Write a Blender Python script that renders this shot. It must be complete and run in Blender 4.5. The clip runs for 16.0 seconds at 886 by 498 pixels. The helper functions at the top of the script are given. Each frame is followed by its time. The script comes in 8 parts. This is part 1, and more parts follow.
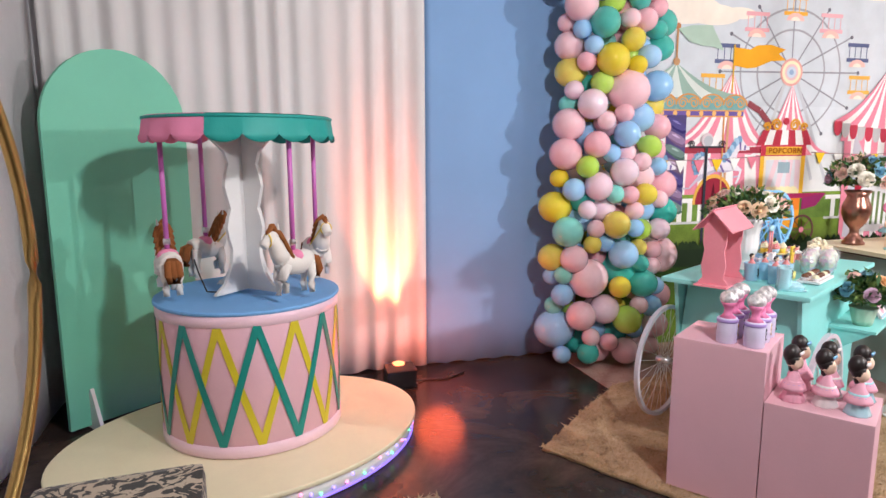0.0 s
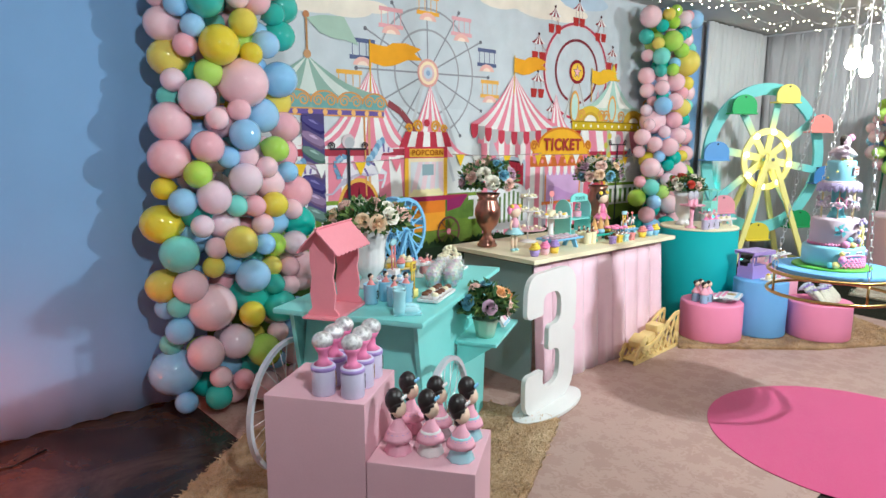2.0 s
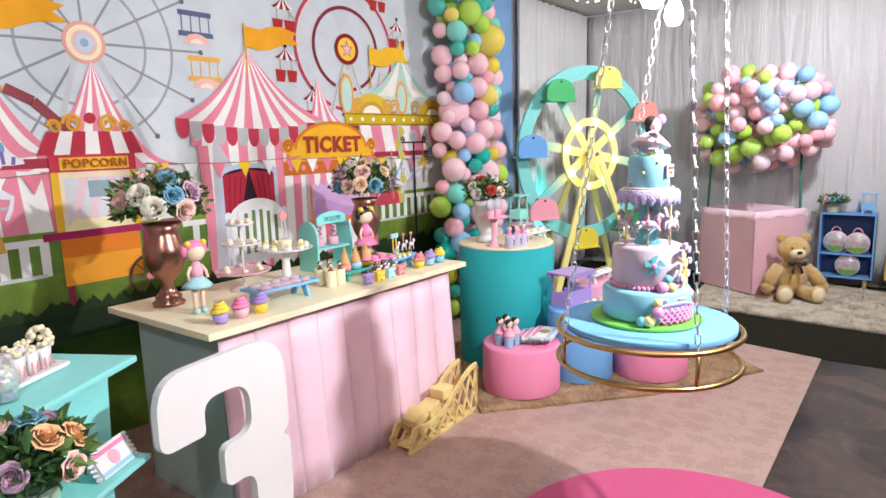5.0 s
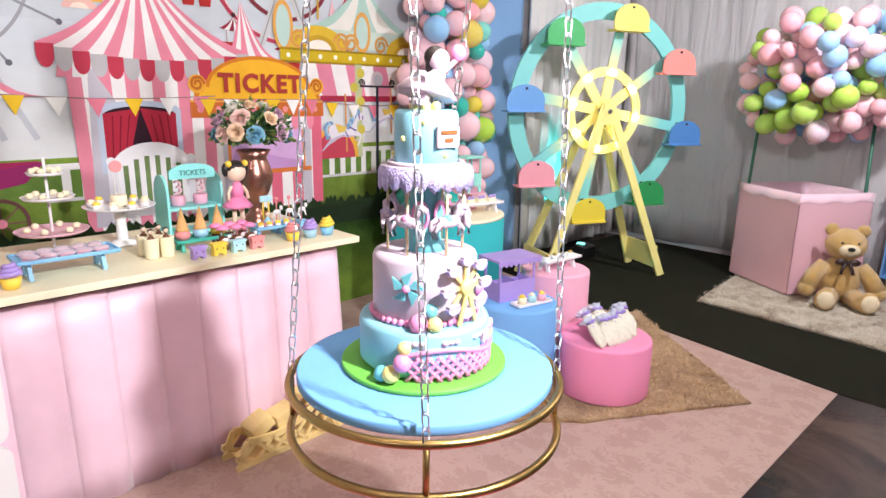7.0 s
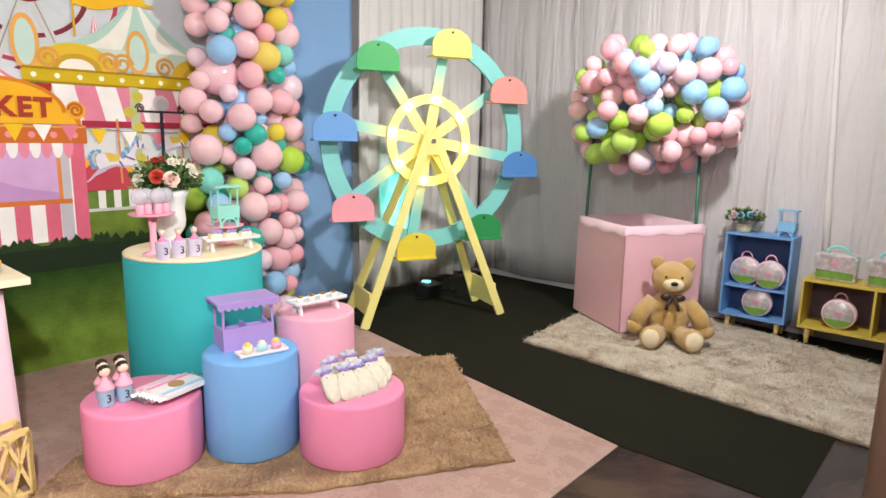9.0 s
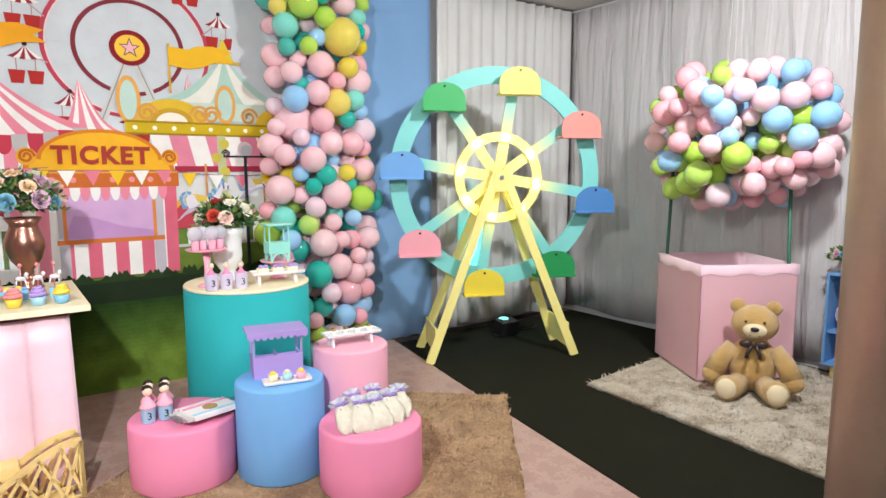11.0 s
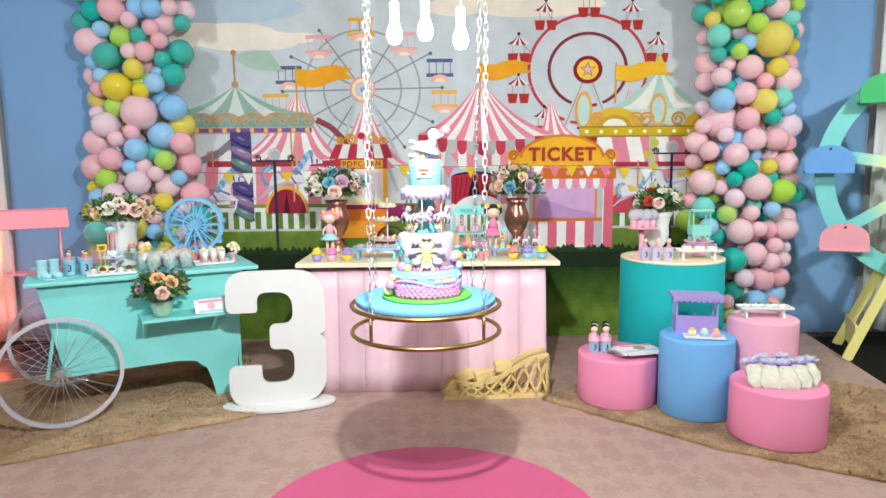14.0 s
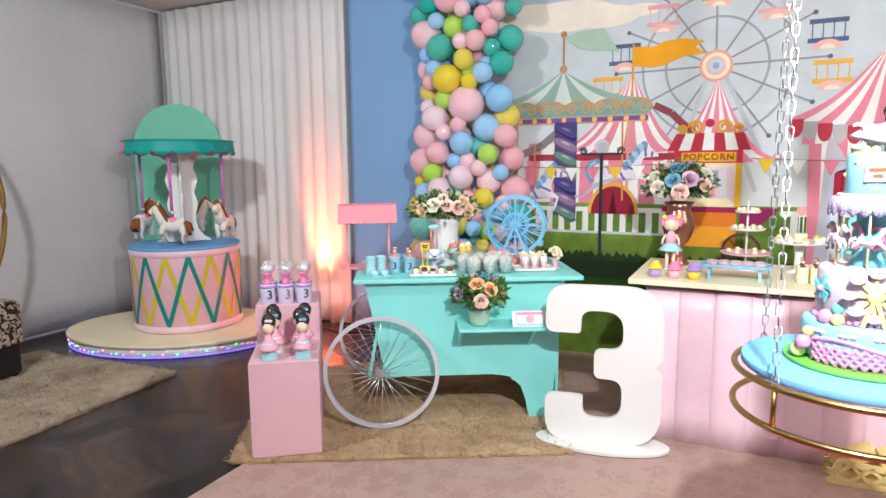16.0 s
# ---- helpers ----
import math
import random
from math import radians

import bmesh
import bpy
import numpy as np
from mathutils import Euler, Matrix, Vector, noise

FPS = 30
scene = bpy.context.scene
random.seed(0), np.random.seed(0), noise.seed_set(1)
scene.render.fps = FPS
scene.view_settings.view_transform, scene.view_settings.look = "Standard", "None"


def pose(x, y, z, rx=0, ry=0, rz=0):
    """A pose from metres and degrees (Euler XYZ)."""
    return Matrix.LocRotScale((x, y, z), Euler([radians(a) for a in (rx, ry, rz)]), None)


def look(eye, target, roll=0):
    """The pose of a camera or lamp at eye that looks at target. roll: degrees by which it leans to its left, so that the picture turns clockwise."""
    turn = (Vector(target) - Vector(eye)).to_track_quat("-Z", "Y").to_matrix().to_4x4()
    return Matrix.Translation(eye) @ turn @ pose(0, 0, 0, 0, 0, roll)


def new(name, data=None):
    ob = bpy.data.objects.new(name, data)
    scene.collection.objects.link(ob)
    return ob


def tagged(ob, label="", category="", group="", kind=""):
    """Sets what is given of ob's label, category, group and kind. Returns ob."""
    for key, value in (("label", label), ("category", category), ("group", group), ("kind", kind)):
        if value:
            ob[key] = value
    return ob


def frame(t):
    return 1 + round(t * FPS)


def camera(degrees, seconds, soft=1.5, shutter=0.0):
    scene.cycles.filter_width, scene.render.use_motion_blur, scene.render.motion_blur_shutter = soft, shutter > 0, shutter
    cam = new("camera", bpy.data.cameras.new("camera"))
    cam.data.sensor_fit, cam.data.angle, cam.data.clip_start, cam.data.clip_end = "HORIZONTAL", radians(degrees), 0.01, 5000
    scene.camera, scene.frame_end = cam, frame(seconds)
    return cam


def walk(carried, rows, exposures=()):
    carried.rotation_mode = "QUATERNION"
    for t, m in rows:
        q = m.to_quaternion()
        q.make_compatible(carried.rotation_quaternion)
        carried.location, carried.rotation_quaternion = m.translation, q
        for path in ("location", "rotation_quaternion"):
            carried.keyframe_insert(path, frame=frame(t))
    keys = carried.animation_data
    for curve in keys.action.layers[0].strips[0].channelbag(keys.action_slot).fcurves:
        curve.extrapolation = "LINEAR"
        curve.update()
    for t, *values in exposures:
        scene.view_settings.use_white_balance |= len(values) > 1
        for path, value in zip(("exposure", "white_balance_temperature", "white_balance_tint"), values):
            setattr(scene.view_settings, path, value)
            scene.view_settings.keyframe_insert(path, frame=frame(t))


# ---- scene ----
cam = camera(70.3, 16.0)
PATH = [
    (0, (0.382, -0.034, 1.569), (0.906, 1.871, 1.254), -0.2),
    (0.5, (0.533, 0.184, 1.6), (1.096, 2.073, 1.264), -0.7),
    (1, (0.742, 0.266, 1.619), (1.511, 2.079, 1.271), -1.9),
    (1.5, (0.994, 0.268, 1.621), (2.084, 1.919, 1.329), 1.5),
    (2, (1.185, 0.298, 1.62), (2.483, 1.784, 1.288), 0.2),
    (2.5, (1.436, 0.422, 1.637), (2.916, 1.728, 1.318), 0.8),
    (3, (1.673, 0.544, 1.615), (3.194, 1.792, 1.256), -0.6),
    (3.5, (2.002, 0.542, 1.637), (3.486, 1.852, 1.353), 1.5),
    (4, (2.292, 0.615, 1.622), (3.787, 1.91, 1.326), 0.8),
    (4.5, (2.592, 0.706, 1.608), (4.181, 1.883, 1.309), -0.4),
    (4.7, (2.706, 0.712, 1.602), (4.293, 1.887, 1.287), -1.1),
    (6.8, (4.014, 0.478, 1.577), (5.392, 1.851, 1.115), 0.8),
    (7, (4.132, 0.44, 1.571), (5.49, 1.827, 1.09), 1.0),
    (7.5, (4.422, 0.322, 1.573), (5.877, 1.62, 1.132), 3.3),
    (8, (4.681, 0.24, 1.568), (6.157, 1.541, 1.208), 0.9),
    (8.5, (4.919, 0.009, 1.51), (6.357, 1.361, 1.191), 3.4),
    (9, (5.168, -0.063, 1.494), (6.644, 1.239, 1.137), 1.1),
    (9.2, (5.259, -0.078, 1.49), (6.693, 1.285, 1.199), 1.6),
    (11.3, (5.593, -0.54, 1.523), (6.694, 1.107, 1.244), -1.0),
    (11.5, (5.544, -0.598, 1.546), (6.598, 1.076, 1.25), -1.4),
    (12, (5.462, -0.749, 1.54), (6.305, 1.048, 1.295), -1.4),
    (12.5, (5.42, -0.934, 1.516), (5.977, 0.964, 1.223), -0.4),
    (13, (5.362, -1.057, 1.525), (5.769, 0.884, 1.266), -0.0),
    (13.5, (5.229, -1.174, 1.5), (5.506, 0.787, 1.22), -0.7),
    (14, (5.136, -1.214, 1.497), (5.15, 0.77, 1.243), -0.5),
    (14.5, (5.173, -1.184, 1.48), (4.916, 0.783, 1.228), 0.6),
    (15, (5.078, -1.012, 1.496), (4.632, 0.915, 1.199), 1.1),
    (15.5, (4.927, -0.78, 1.514), (4.235, 1.08, 1.262), -0.5),
    (16, (4.792, -0.599, 1.519), (3.911, 1.176, 1.247), -0.5),
]
walk(cam, [(t, look(eye, target, roll)) for t, eye, target, roll in PATH],
     exposures=((0.0, 0.2, 6700, 13), (0.5, 0.2, 5900, 9), (1.0, 0.1, 7300, 14), (1.5, -0.08, 6500, 4), (3.0, -0.16, 5950, -5), (4.0, -0.1, 6300, 7), (7.0, -0.06, 6500, 14),
                (8.0, -0.02, 7700, 24), (8.5, -0.04, 6500, 14), (9.0, -0.05, 7000, 10), (11.5, -0.03, 6400, 3), (12.5, -0.02, 6100, -5), (13.2, -0.04, 6300, 3), (14.5, -0.16, 6300, -2), (15.0, -0.1, 5850, 5), (15.4, -0.12, 5900, -8), (16.0, -0.02, 6400, 5)))

# ---------------------------------------------------------------- basic tools
rng = random.Random(7)


def mat(name, color, rough=0.6, metal=0.0, vary=0.08, scale=6.0, fine=60.0, bump=0.15, depth=0.004,
        coat=0.0, alpha=1.0, trans=0.0, sheen=0.0, emit=0.0, per_object=0.0):
    """A procedural surface: two scales of tone variation, and fine relief."""
    m = bpy.data.materials.new(name)
    m.use_nodes = True
    nt = m.node_tree
    bsdf = nt.nodes["Principled BSDF"]
    tc = nt.nodes.new("ShaderNodeTexCoord")
    n1 = nt.nodes.new("ShaderNodeTexNoise")
    n1.inputs["Scale"].default_value, n1.inputs["Detail"].default_value = scale, 4
    n2 = nt.nodes.new("ShaderNodeTexNoise")
    n2.inputs["Scale"].default_value, n2.inputs["Detail"].default_value = fine, 3
    nt.links.new(tc.outputs["Object"], n1.inputs["Vector"])
    nt.links.new(tc.outputs["Object"], n2.inputs["Vector"])
    mix = nt.nodes.new("ShaderNodeMath")
    mix.operation = "MULTIPLY_ADD"
    mix.inputs[1].default_value = 0.35
    nt.links.new(n2.outputs["Fac"], mix.inputs[0])
    nt.links.new(n1.outputs["Fac"], mix.inputs[2])
    ramp = nt.nodes.new("ShaderNodeMapRange")
    ramp.inputs["From Min"].default_value, ramp.inputs["From Max"].default_value = 0.35, 1.0
    ramp.inputs["To Min"].default_value, ramp.inputs["To Max"].default_value = 1 - vary, 1 + vary
    nt.links.new(mix.outputs[0], ramp.inputs["Value"])
    hsv = nt.nodes.new("ShaderNodeHueSaturation")
    hsv.inputs["Color"].default_value = (*color, 1)
    nt.links.new(ramp.outputs[0], hsv.inputs["Value"])
    if per_object:
        oi = nt.nodes.new("ShaderNodeObjectInfo")
        mr = nt.nodes.new("ShaderNodeMapRange")
        mr.inputs["To Min"].default_value, mr.inputs["To Max"].default_value = 1 - per_object, 1 + per_object * 0.4
        nt.links.new(oi.outputs["Random"], mr.inputs["Value"])
        nt.links.new(mr.outputs[0], hsv.inputs["Saturation"])
    nt.links.new(hsv.outputs["Color"], bsdf.inputs["Base Color"])
    bsdf.inputs["Roughness"].default_value = rough
    if rough >= 0.68:
        bsdf.inputs["Specular IOR Level"].default_value = 0.15
    bsdf.inputs["Metallic"].default_value = metal
    bsdf.inputs["Coat Weight"].default_value = coat
    bsdf.inputs["Transmission Weight"].default_value = trans
    bsdf.inputs["Alpha"].default_value = alpha
    bsdf.inputs["Sheen Weight"].default_value = sheen
    if emit:
        bsdf.inputs["Emission Color"].default_value = (*color, 1)
        bsdf.inputs["Emission Strength"].default_value = emit
    if bump:
        bp = nt.nodes.new("ShaderNodeBump")
        bp.inputs["Strength"].default_value, bp.inputs["Distance"].default_value = bump, depth
        nt.links.new(n2.outputs["Fac"], bp.inputs["Height"])
        nt.links.new(bp.outputs[0], bsdf.inputs["Normal"])
    return m


def lin(r, g, b):
    """sRGB 0-255 to linear."""
    return tuple(((c / 255 + 0.055) / 1.055) ** 2.4 if c > 10 else c / 255 / 12.92 for c in (r, g, b))


I4 = Matrix.Identity(4)


def box(bm, c, s, m=I4, bevel=0.0):
    r = bmesh.ops.create_cube(bm, size=1, matrix=m @ Matrix.Translation(c) @ Matrix.Diagonal((*s, 1)))
    if bevel:
        es = list({e for v in r["verts"] for e in v.link_edges})
        bmesh.ops.bevel(bm, geom=es, offset=bevel, segments=2, affect="EDGES", profile=0.7)
    return bm


def lathe(bm, prof, seg=32, m=I4, wave=None):
    """A turned body from (radius, height) pairs; wave(angle, i) may change the radius."""
    rings = []
    for i, (r, z) in enumerate(prof):
        if r < 1e-5:
            rings.append([bm.verts.new(m @ Vector((0, 0, z)))])
        else:
            ring = []
            for k in range(seg):
                a = 2 * math.pi * k / seg
                rr = r * (wave(a, i) if wave else 1)
                ring.append(bm.verts.new(m @ Vector((rr * math.cos(a), rr * math.sin(a), z))))
            rings.append(ring)
    for a, b in zip(rings, rings[1:]):
        for k in range(seg):
            k2 = (k + 1) % seg
            if len(a) == 1 and len(b) == 1:
                continue
            if len(a) == 1:
                bm.faces.new((a[0], b[k2], b[k])).smooth = True
            elif len(b) == 1:
                bm.faces.new((a[k], a[k2], b[0])).smooth = True
            else:
                bm.faces.new((a[k], a[k2], b[k2], b[k])).smooth = True
    if len(rings[0]) > 1:
        bm.faces.new(rings[0][::-1])
    if len(rings[-1]) > 1:
        bm.faces.new(rings[-1])
    return bm


def rounded(r, z0, z1, e=0.008):
    """The profile of a disc or drum with eased edges."""
    return [(r - e, z0), (r, z0 + e), (r, z1 - e), (r - e * 0.3, z1 - e * 0.3), (r - e, z1)]


def tube(bm, pts, r, seg=8, closed=False, m=I4):
    pts = [Vector(p) for p in pts]
    n = len(pts)
    rings = []
    up = Vector((0, 0, 1))
    for i, p in enumerate(pts):
        a = pts[(i - 1) % n] if closed or i else pts[0]
        b = pts[(i + 1) % n] if closed or i < n - 1 else pts[-1]
        d = (b - a).normalized()
        s = d.cross(up)
        if s.length < 1e-3:
            s = d.cross(Vector((0, 1, 0)))
        s.normalize()
        t = s.cross(d)
        rr = r(i / max(1, n - 1)) if callable(r) else r
        rings.append([bm.verts.new(m @ (p + rr * (math.cos(q) * s + math.sin(q) * t)))
                      for q in (2 * math.pi * k / seg for k in range(seg))])
    for i in range(n if closed else n - 1):
        a, b = rings[i], rings[(i + 1) % n]
        for k in range(seg):
            bm.faces.new((a[k], a[(k + 1) % seg], b[(k + 1) % seg], b[k])).smooth = True
    if not closed:
        bm.faces.new(rings[0][::-1])
        bm.faces.new(rings[-1])
    return bm


def ball(bm, c, r, u=12, v=8, scale=(1, 1, 1), m=I4):
    g = bmesh.ops.create_uvsphere(bm, u_segments=u, v_segments=v, radius=r,
                                  matrix=m @ Matrix.Translation(c) @ Matrix.Diagonal((*scale, 1)))
    for vert in g["verts"]:
        for f in vert.link_faces:
            f.smooth = True
    return bm


def slab(bm, pts, d, m=I4, y0=0.0):
    """A flat board: the outline (x, z), standing in the XZ plane, d thick towards +y."""
    a = [bm.verts.new(m @ Vector((x, y0, z))) for x, z in pts]
    b = [bm.verts.new(m @ Vector((x, y0 + d, z))) for x, z in pts]
    bm.faces.new(a)
    bm.faces.new(b[::-1])
    n = len(pts)
    for i in range(n):
        bm.faces.new((a[i], b[i], b[(i + 1) % n], a[(i + 1) % n]))
    return bm


def ring_slab(bm, ro, ri, d, seg=48, m=I4, c=(0, 0), y0=0.0, a0=0.0, a1=2 * math.pi):
    """A flat ring, or a piece of one, standing in the XZ plane."""
    full = abs(a1 - a0 - 2 * math.pi) < 1e-6
    vs = []
    for k in range(seg if full else seg + 1):
        a = a0 + (a1 - a0) * k / seg
        q = [bm.verts.new(m @ Vector((c[0] + r * math.cos(a), y, c[1] + r * math.sin(a))))
             for r, y in ((ro, y0), (ri, y0), (ri, y0 + d), (ro, y0 + d))]
        vs.append(q)
    n = len(vs)
    for k in range(n if full else n - 1):
        p, q = vs[k], vs[(k + 1) % n]
        for j in range(4):
            bm.faces.new((p[j], p[(j + 1) % 4], q[(j + 1) % 4], q[j]))
    if not full:
        bm.faces.new(vs[0])
        bm.faces.new(vs[-1][::-1])
    return bm


def bar(bm, p, q, w, d, m=I4):
    """A straight lath from p to q in the XZ plane (x, z), w wide, d thick."""
    dx, dz = q[0] - p[0], q[1] - p[1]
    le = math.hypot(dx, dz)
    nx, nz = -dz / le * w / 2, dx / le * w / 2
    return slab(bm, [(p[0] + nx, p[1] + nz), (p[0] - nx, p[1] - nz), (q[0] - nx, q[1] - nz), (q[0] + nx, q[1] + nz)], d, m)


def mesh(name, bm, material):
    bmesh.ops.recalc_face_normals(bm, faces=bm.faces)
    me = bpy.data.meshes.new(name)
    bm.to_mesh(me)
    bm.free()
    for x in material if isinstance(material, (list, tuple)) else [material]:
        me.materials.append(x)
    return me


def thing(name, m, label, category, group="", kind=""):
    ob = new(name)
    ob.empty_display_size = 0.1
    ob.matrix_world = m if isinstance(m, Matrix) else Matrix.Translation(m)
    return tagged(ob, label, category, group, kind)


def part(name, bm, material, parent, label="", m=None):
    me = bm if isinstance(bm, bpy.types.Mesh) else mesh(name, bm, material)
    ob = new(name, me)
    ob.parent = parent
    if m is not None:
        ob.matrix_basis = m
    return tagged(ob, label)


def solo(name, bm, material, label, category, m=I4, group="", kind=""):
    ob = new(name, mesh(name, bm, material))
    ob.matrix_world = m if isinstance(m, Matrix) else Matrix.Translation(m)
    return tagged(ob, label, category, group, kind)


def NB():
    return bmesh.new()


def lettering(text, size, depth, material, name, parent, m, label="", bold=0.0, space=1.0):
    cu = bpy.data.curves.new(name, "FONT")
    cu.body, cu.size, cu.extrude, cu.align_x, cu.align_y = text, size, depth, "CENTER", "CENTER"
    cu.resolution_u, cu.offset, cu.space_character = 4, bold, space
    tmp = bpy.data.objects.new(name, cu)
    me = bpy.data.meshes.new_from_object(tmp)
    bpy.data.objects.remove(tmp)
    me.materials.clear()
    me.materials.append(material)
    ob = new(name, me)
    ob.parent = parent
    ob.matrix_basis = m
    return tagged(ob, label)


# ---------------------------------------------------------------- world and light
world = bpy.data.worlds.new("world")
scene.world = world
world.use_nodes = True
world.node_tree.nodes["Background"].inputs[0].default_value = (0.5, 0.52, 0.55, 1)
world.node_tree.nodes["Background"].inputs[1].default_value = 0.1


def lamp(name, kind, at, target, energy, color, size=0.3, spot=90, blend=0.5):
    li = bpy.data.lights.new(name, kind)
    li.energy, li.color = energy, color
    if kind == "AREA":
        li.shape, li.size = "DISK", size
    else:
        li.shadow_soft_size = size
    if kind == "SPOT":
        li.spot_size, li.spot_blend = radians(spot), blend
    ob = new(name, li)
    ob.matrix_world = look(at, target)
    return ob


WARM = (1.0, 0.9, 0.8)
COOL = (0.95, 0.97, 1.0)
# Added lamps out of view, without fixtures, placed by cast shadows and brightness.
lamp("unseen_lamp", "AREA", (5.09, 0.15, 2.36), (5.1, 3.4, 0.9), 104, COOL, 0.1)
lamp("unseen_lamp", "AREA", (8.5, 0.7, 3.0), (9.2, 3.0, 0.9), 84, COOL, 0.22)
lamp("unseen_lamp", "AREA", (1.9, 0.2, 3.0), (0.1, 3.8, 1.4), 68, COOL, 0.22)
# Weak fill light added on the south side, no lamp known there.
lamp("unseen_lamp", "AREA", (5.2, -2.6, 3.0), (5.2, 0.5, 0.0), 18, COOL, 0.3)
# colour-changing floor projectors at the curtains
lamp("uplight_glow", "SPOT", (1.18, 3.95, 0.19), (1.14, 4.24, 0.85), 330, (1.0, 0.15, 0.055), 0.02, 40, 1.0)
# Added point light beside the projector for its red spill on the floor.
lamp("uplight_spill", "POINT", (1.42, 3.82, 0.3), (1.42, 3.82, 1), 9.0, (1.0, 0.12, 0.04), 0.16)
lamp("uplight_glow", "SPOT", (9.32, 3.9, 0.17), (9.31, 4.2, 0.75), 260, (0.02, 0.8, 0.75), 0.02, 32, 1.0)

# ---------------------------------------------------------------- materials
M_wall = mat("grey_fabric", lin(206, 203, 206), 0.7, scale=1.2, fine=14, vary=0.06, bump=0.3, depth=0.02)
M_curtain = mat("white_voile", lin(226, 223, 222), 0.75, scale=2, fine=250, vary=0.05, sheen=0.3)
M_ceiling = mat("ceiling_cloth", lin(214, 208, 204), 0.8, scale=1.0, fine=6, vary=0.05, bump=0.4, depth=0.03)
M_blue = mat("blue_cloth", lin(136, 176, 222), 0.8, scale=1.6, fine=300, vary=0.06, sheen=0.2)
M_pinkbox = mat("pale_pink_paint", lin(232, 184, 196), 0.55, scale=3, fine=120, vary=0.05)
M_pink = mat("rose_pink_cover", lin(242, 148, 184), 0.7, scale=4, fine=300, vary=0.05)
M_pinklt = mat("light_pink_cover", lin(244, 180, 200), 0.7, scale=4, fine=300, vary=0.05)
M_bluecover = mat("sky_blue_cover", lin(122, 178, 232), 0.7, scale=4, fine=300, vary=0.05)
M_teal = mat("teal_cover", lin(48, 170, 174), 0.7, scale=4, fine=300, vary=0.05)
M_mint = mat("mint_paint", lin(142, 224, 220), 0.5, scale=5, fine=90, vary=0.05)
M_mintdk = mat("turquoise_ribbon", lin(20, 140, 130), 0.35, scale=5, fine=90, vary=0.05)
M_canopy = mat("teal_canopy_cloth", lin(22, 156, 148), 0.55, scale=5, fine=220, vary=0.07, bump=0.3)
M_white = mat("white_paint", lin(232, 230, 228), 0.4, scale=5, fine=90, vary=0.03, bump=0.05)
M_cream = mat("cream_board", lin(245, 234, 200), 0.5, scale=5, fine=60, vary=0.05)
M_satin = mat("pink_satin", lin(246, 208, 222), 0.38, scale=8, fine=300, vary=0.07, sheen=0.4)
M_greyblue = mat("grey_green_paint", lin(172, 194, 192), 0.6, scale=4, fine=70, vary=0.08)
M_gold = mat("brushed_gold", (0.55, 0.36, 0.13), 0.32, 1.0, scale=20, fine=200, vary=0.12)
M_silver = mat("chrome", (0.86, 0.87, 0.89), 0.28, 1.0, vary=0.05)
M_black = mat("black_plastic", (0.012, 0.012, 0.014), 0.35, scale=20)
M_yellow = mat("pale_yellow_paint", lin(250, 238, 150), 0.5, scale=6, fine=80, vary=0.06)
M_wood = mat("light_wood", lin(236, 208, 140), 0.55, scale=8, fine=60, vary=0.12)
def shag_material(name, stops, patch):
    """Long pile: clumps of light and dark fibres over broad worn patches."""
    m = mat(name, stops[1], 0.95, scale=5, fine=140, vary=0.3, bump=0.0, sheen=0.25)
    nt = m.node_tree
    bsdf = nt.nodes["Principled BSDF"]
    tc, n1, n2 = nt.nodes.new("ShaderNodeTexCoord"), nt.nodes.new("ShaderNodeTexNoise"), nt.nodes.new("ShaderNodeTexNoise")
    n1.inputs["Scale"].default_value, n1.inputs["Detail"].default_value, n1.inputs["Distortion"].default_value = patch, 4, 0.8
    n2.inputs["Scale"].default_value, n2.inputs["Detail"].default_value, n2.inputs["Distortion"].default_value = 42, 5, 1.5
    n2.inputs["Roughness"].default_value = 0.75
    ad = nt.nodes.new("ShaderNodeMath")
    ad.operation = "ADD"
    geo, isl = nt.nodes.new("ShaderNodeNewGeometry"), nt.nodes.new("ShaderNodeMath")
    isl.operation, isl.inputs[1].default_value, isl.inputs[2].default_value = "MULTIPLY_ADD", 0.14, -0.06
    ad2 = nt.nodes.new("ShaderNodeMath")
    ad2.operation = "ADD"
    rp = nt.nodes.new("ShaderNodeValToRGB")
    e = rp.color_ramp.elements
    e[0].position, e[0].color = 0.34, (*stops[0], 1)
    e[1].position, e[1].color = 0.66, (*stops[2], 1)
    e.new(0.5).color = (*stops[1], 1)
    hf = nt.nodes.new("ShaderNodeMath")
    hf.operation, hf.inputs[1].default_value = "MULTIPLY", 0.5
    for n in (n1, n2):
        nt.links.new(tc.outputs["Object"], n.inputs["Vector"])
    nt.links.new(n1.outputs["Fac"], ad.inputs[0])
    nt.links.new(n2.outputs["Fac"], ad.inputs[1])
    nt.links.new(ad.outputs[0], hf.inputs[0])
    nt.links.new(geo.outputs["Random Per Island"], isl.inputs[0])
    nt.links.new(hf.outputs[0], ad2.inputs[0])
    nt.links.new(isl.outputs[0], ad2.inputs[1])
    nt.links.new(ad2.outputs[0], rp.inputs["Fac"])
    nt.links.new(rp.outputs[0], bsdf.inputs["Base Color"])
    bp = nt.nodes.new("ShaderNodeBump")
    bp.inputs["Strength"].default_value, bp.inputs["Distance"].default_value = 0.9, 0.025
    nt.links.new(n2.outputs["Fac"], bp.inputs["Height"])
    nt.links.new(bp.outputs[0], bsdf.inputs["Normal"])
    return m


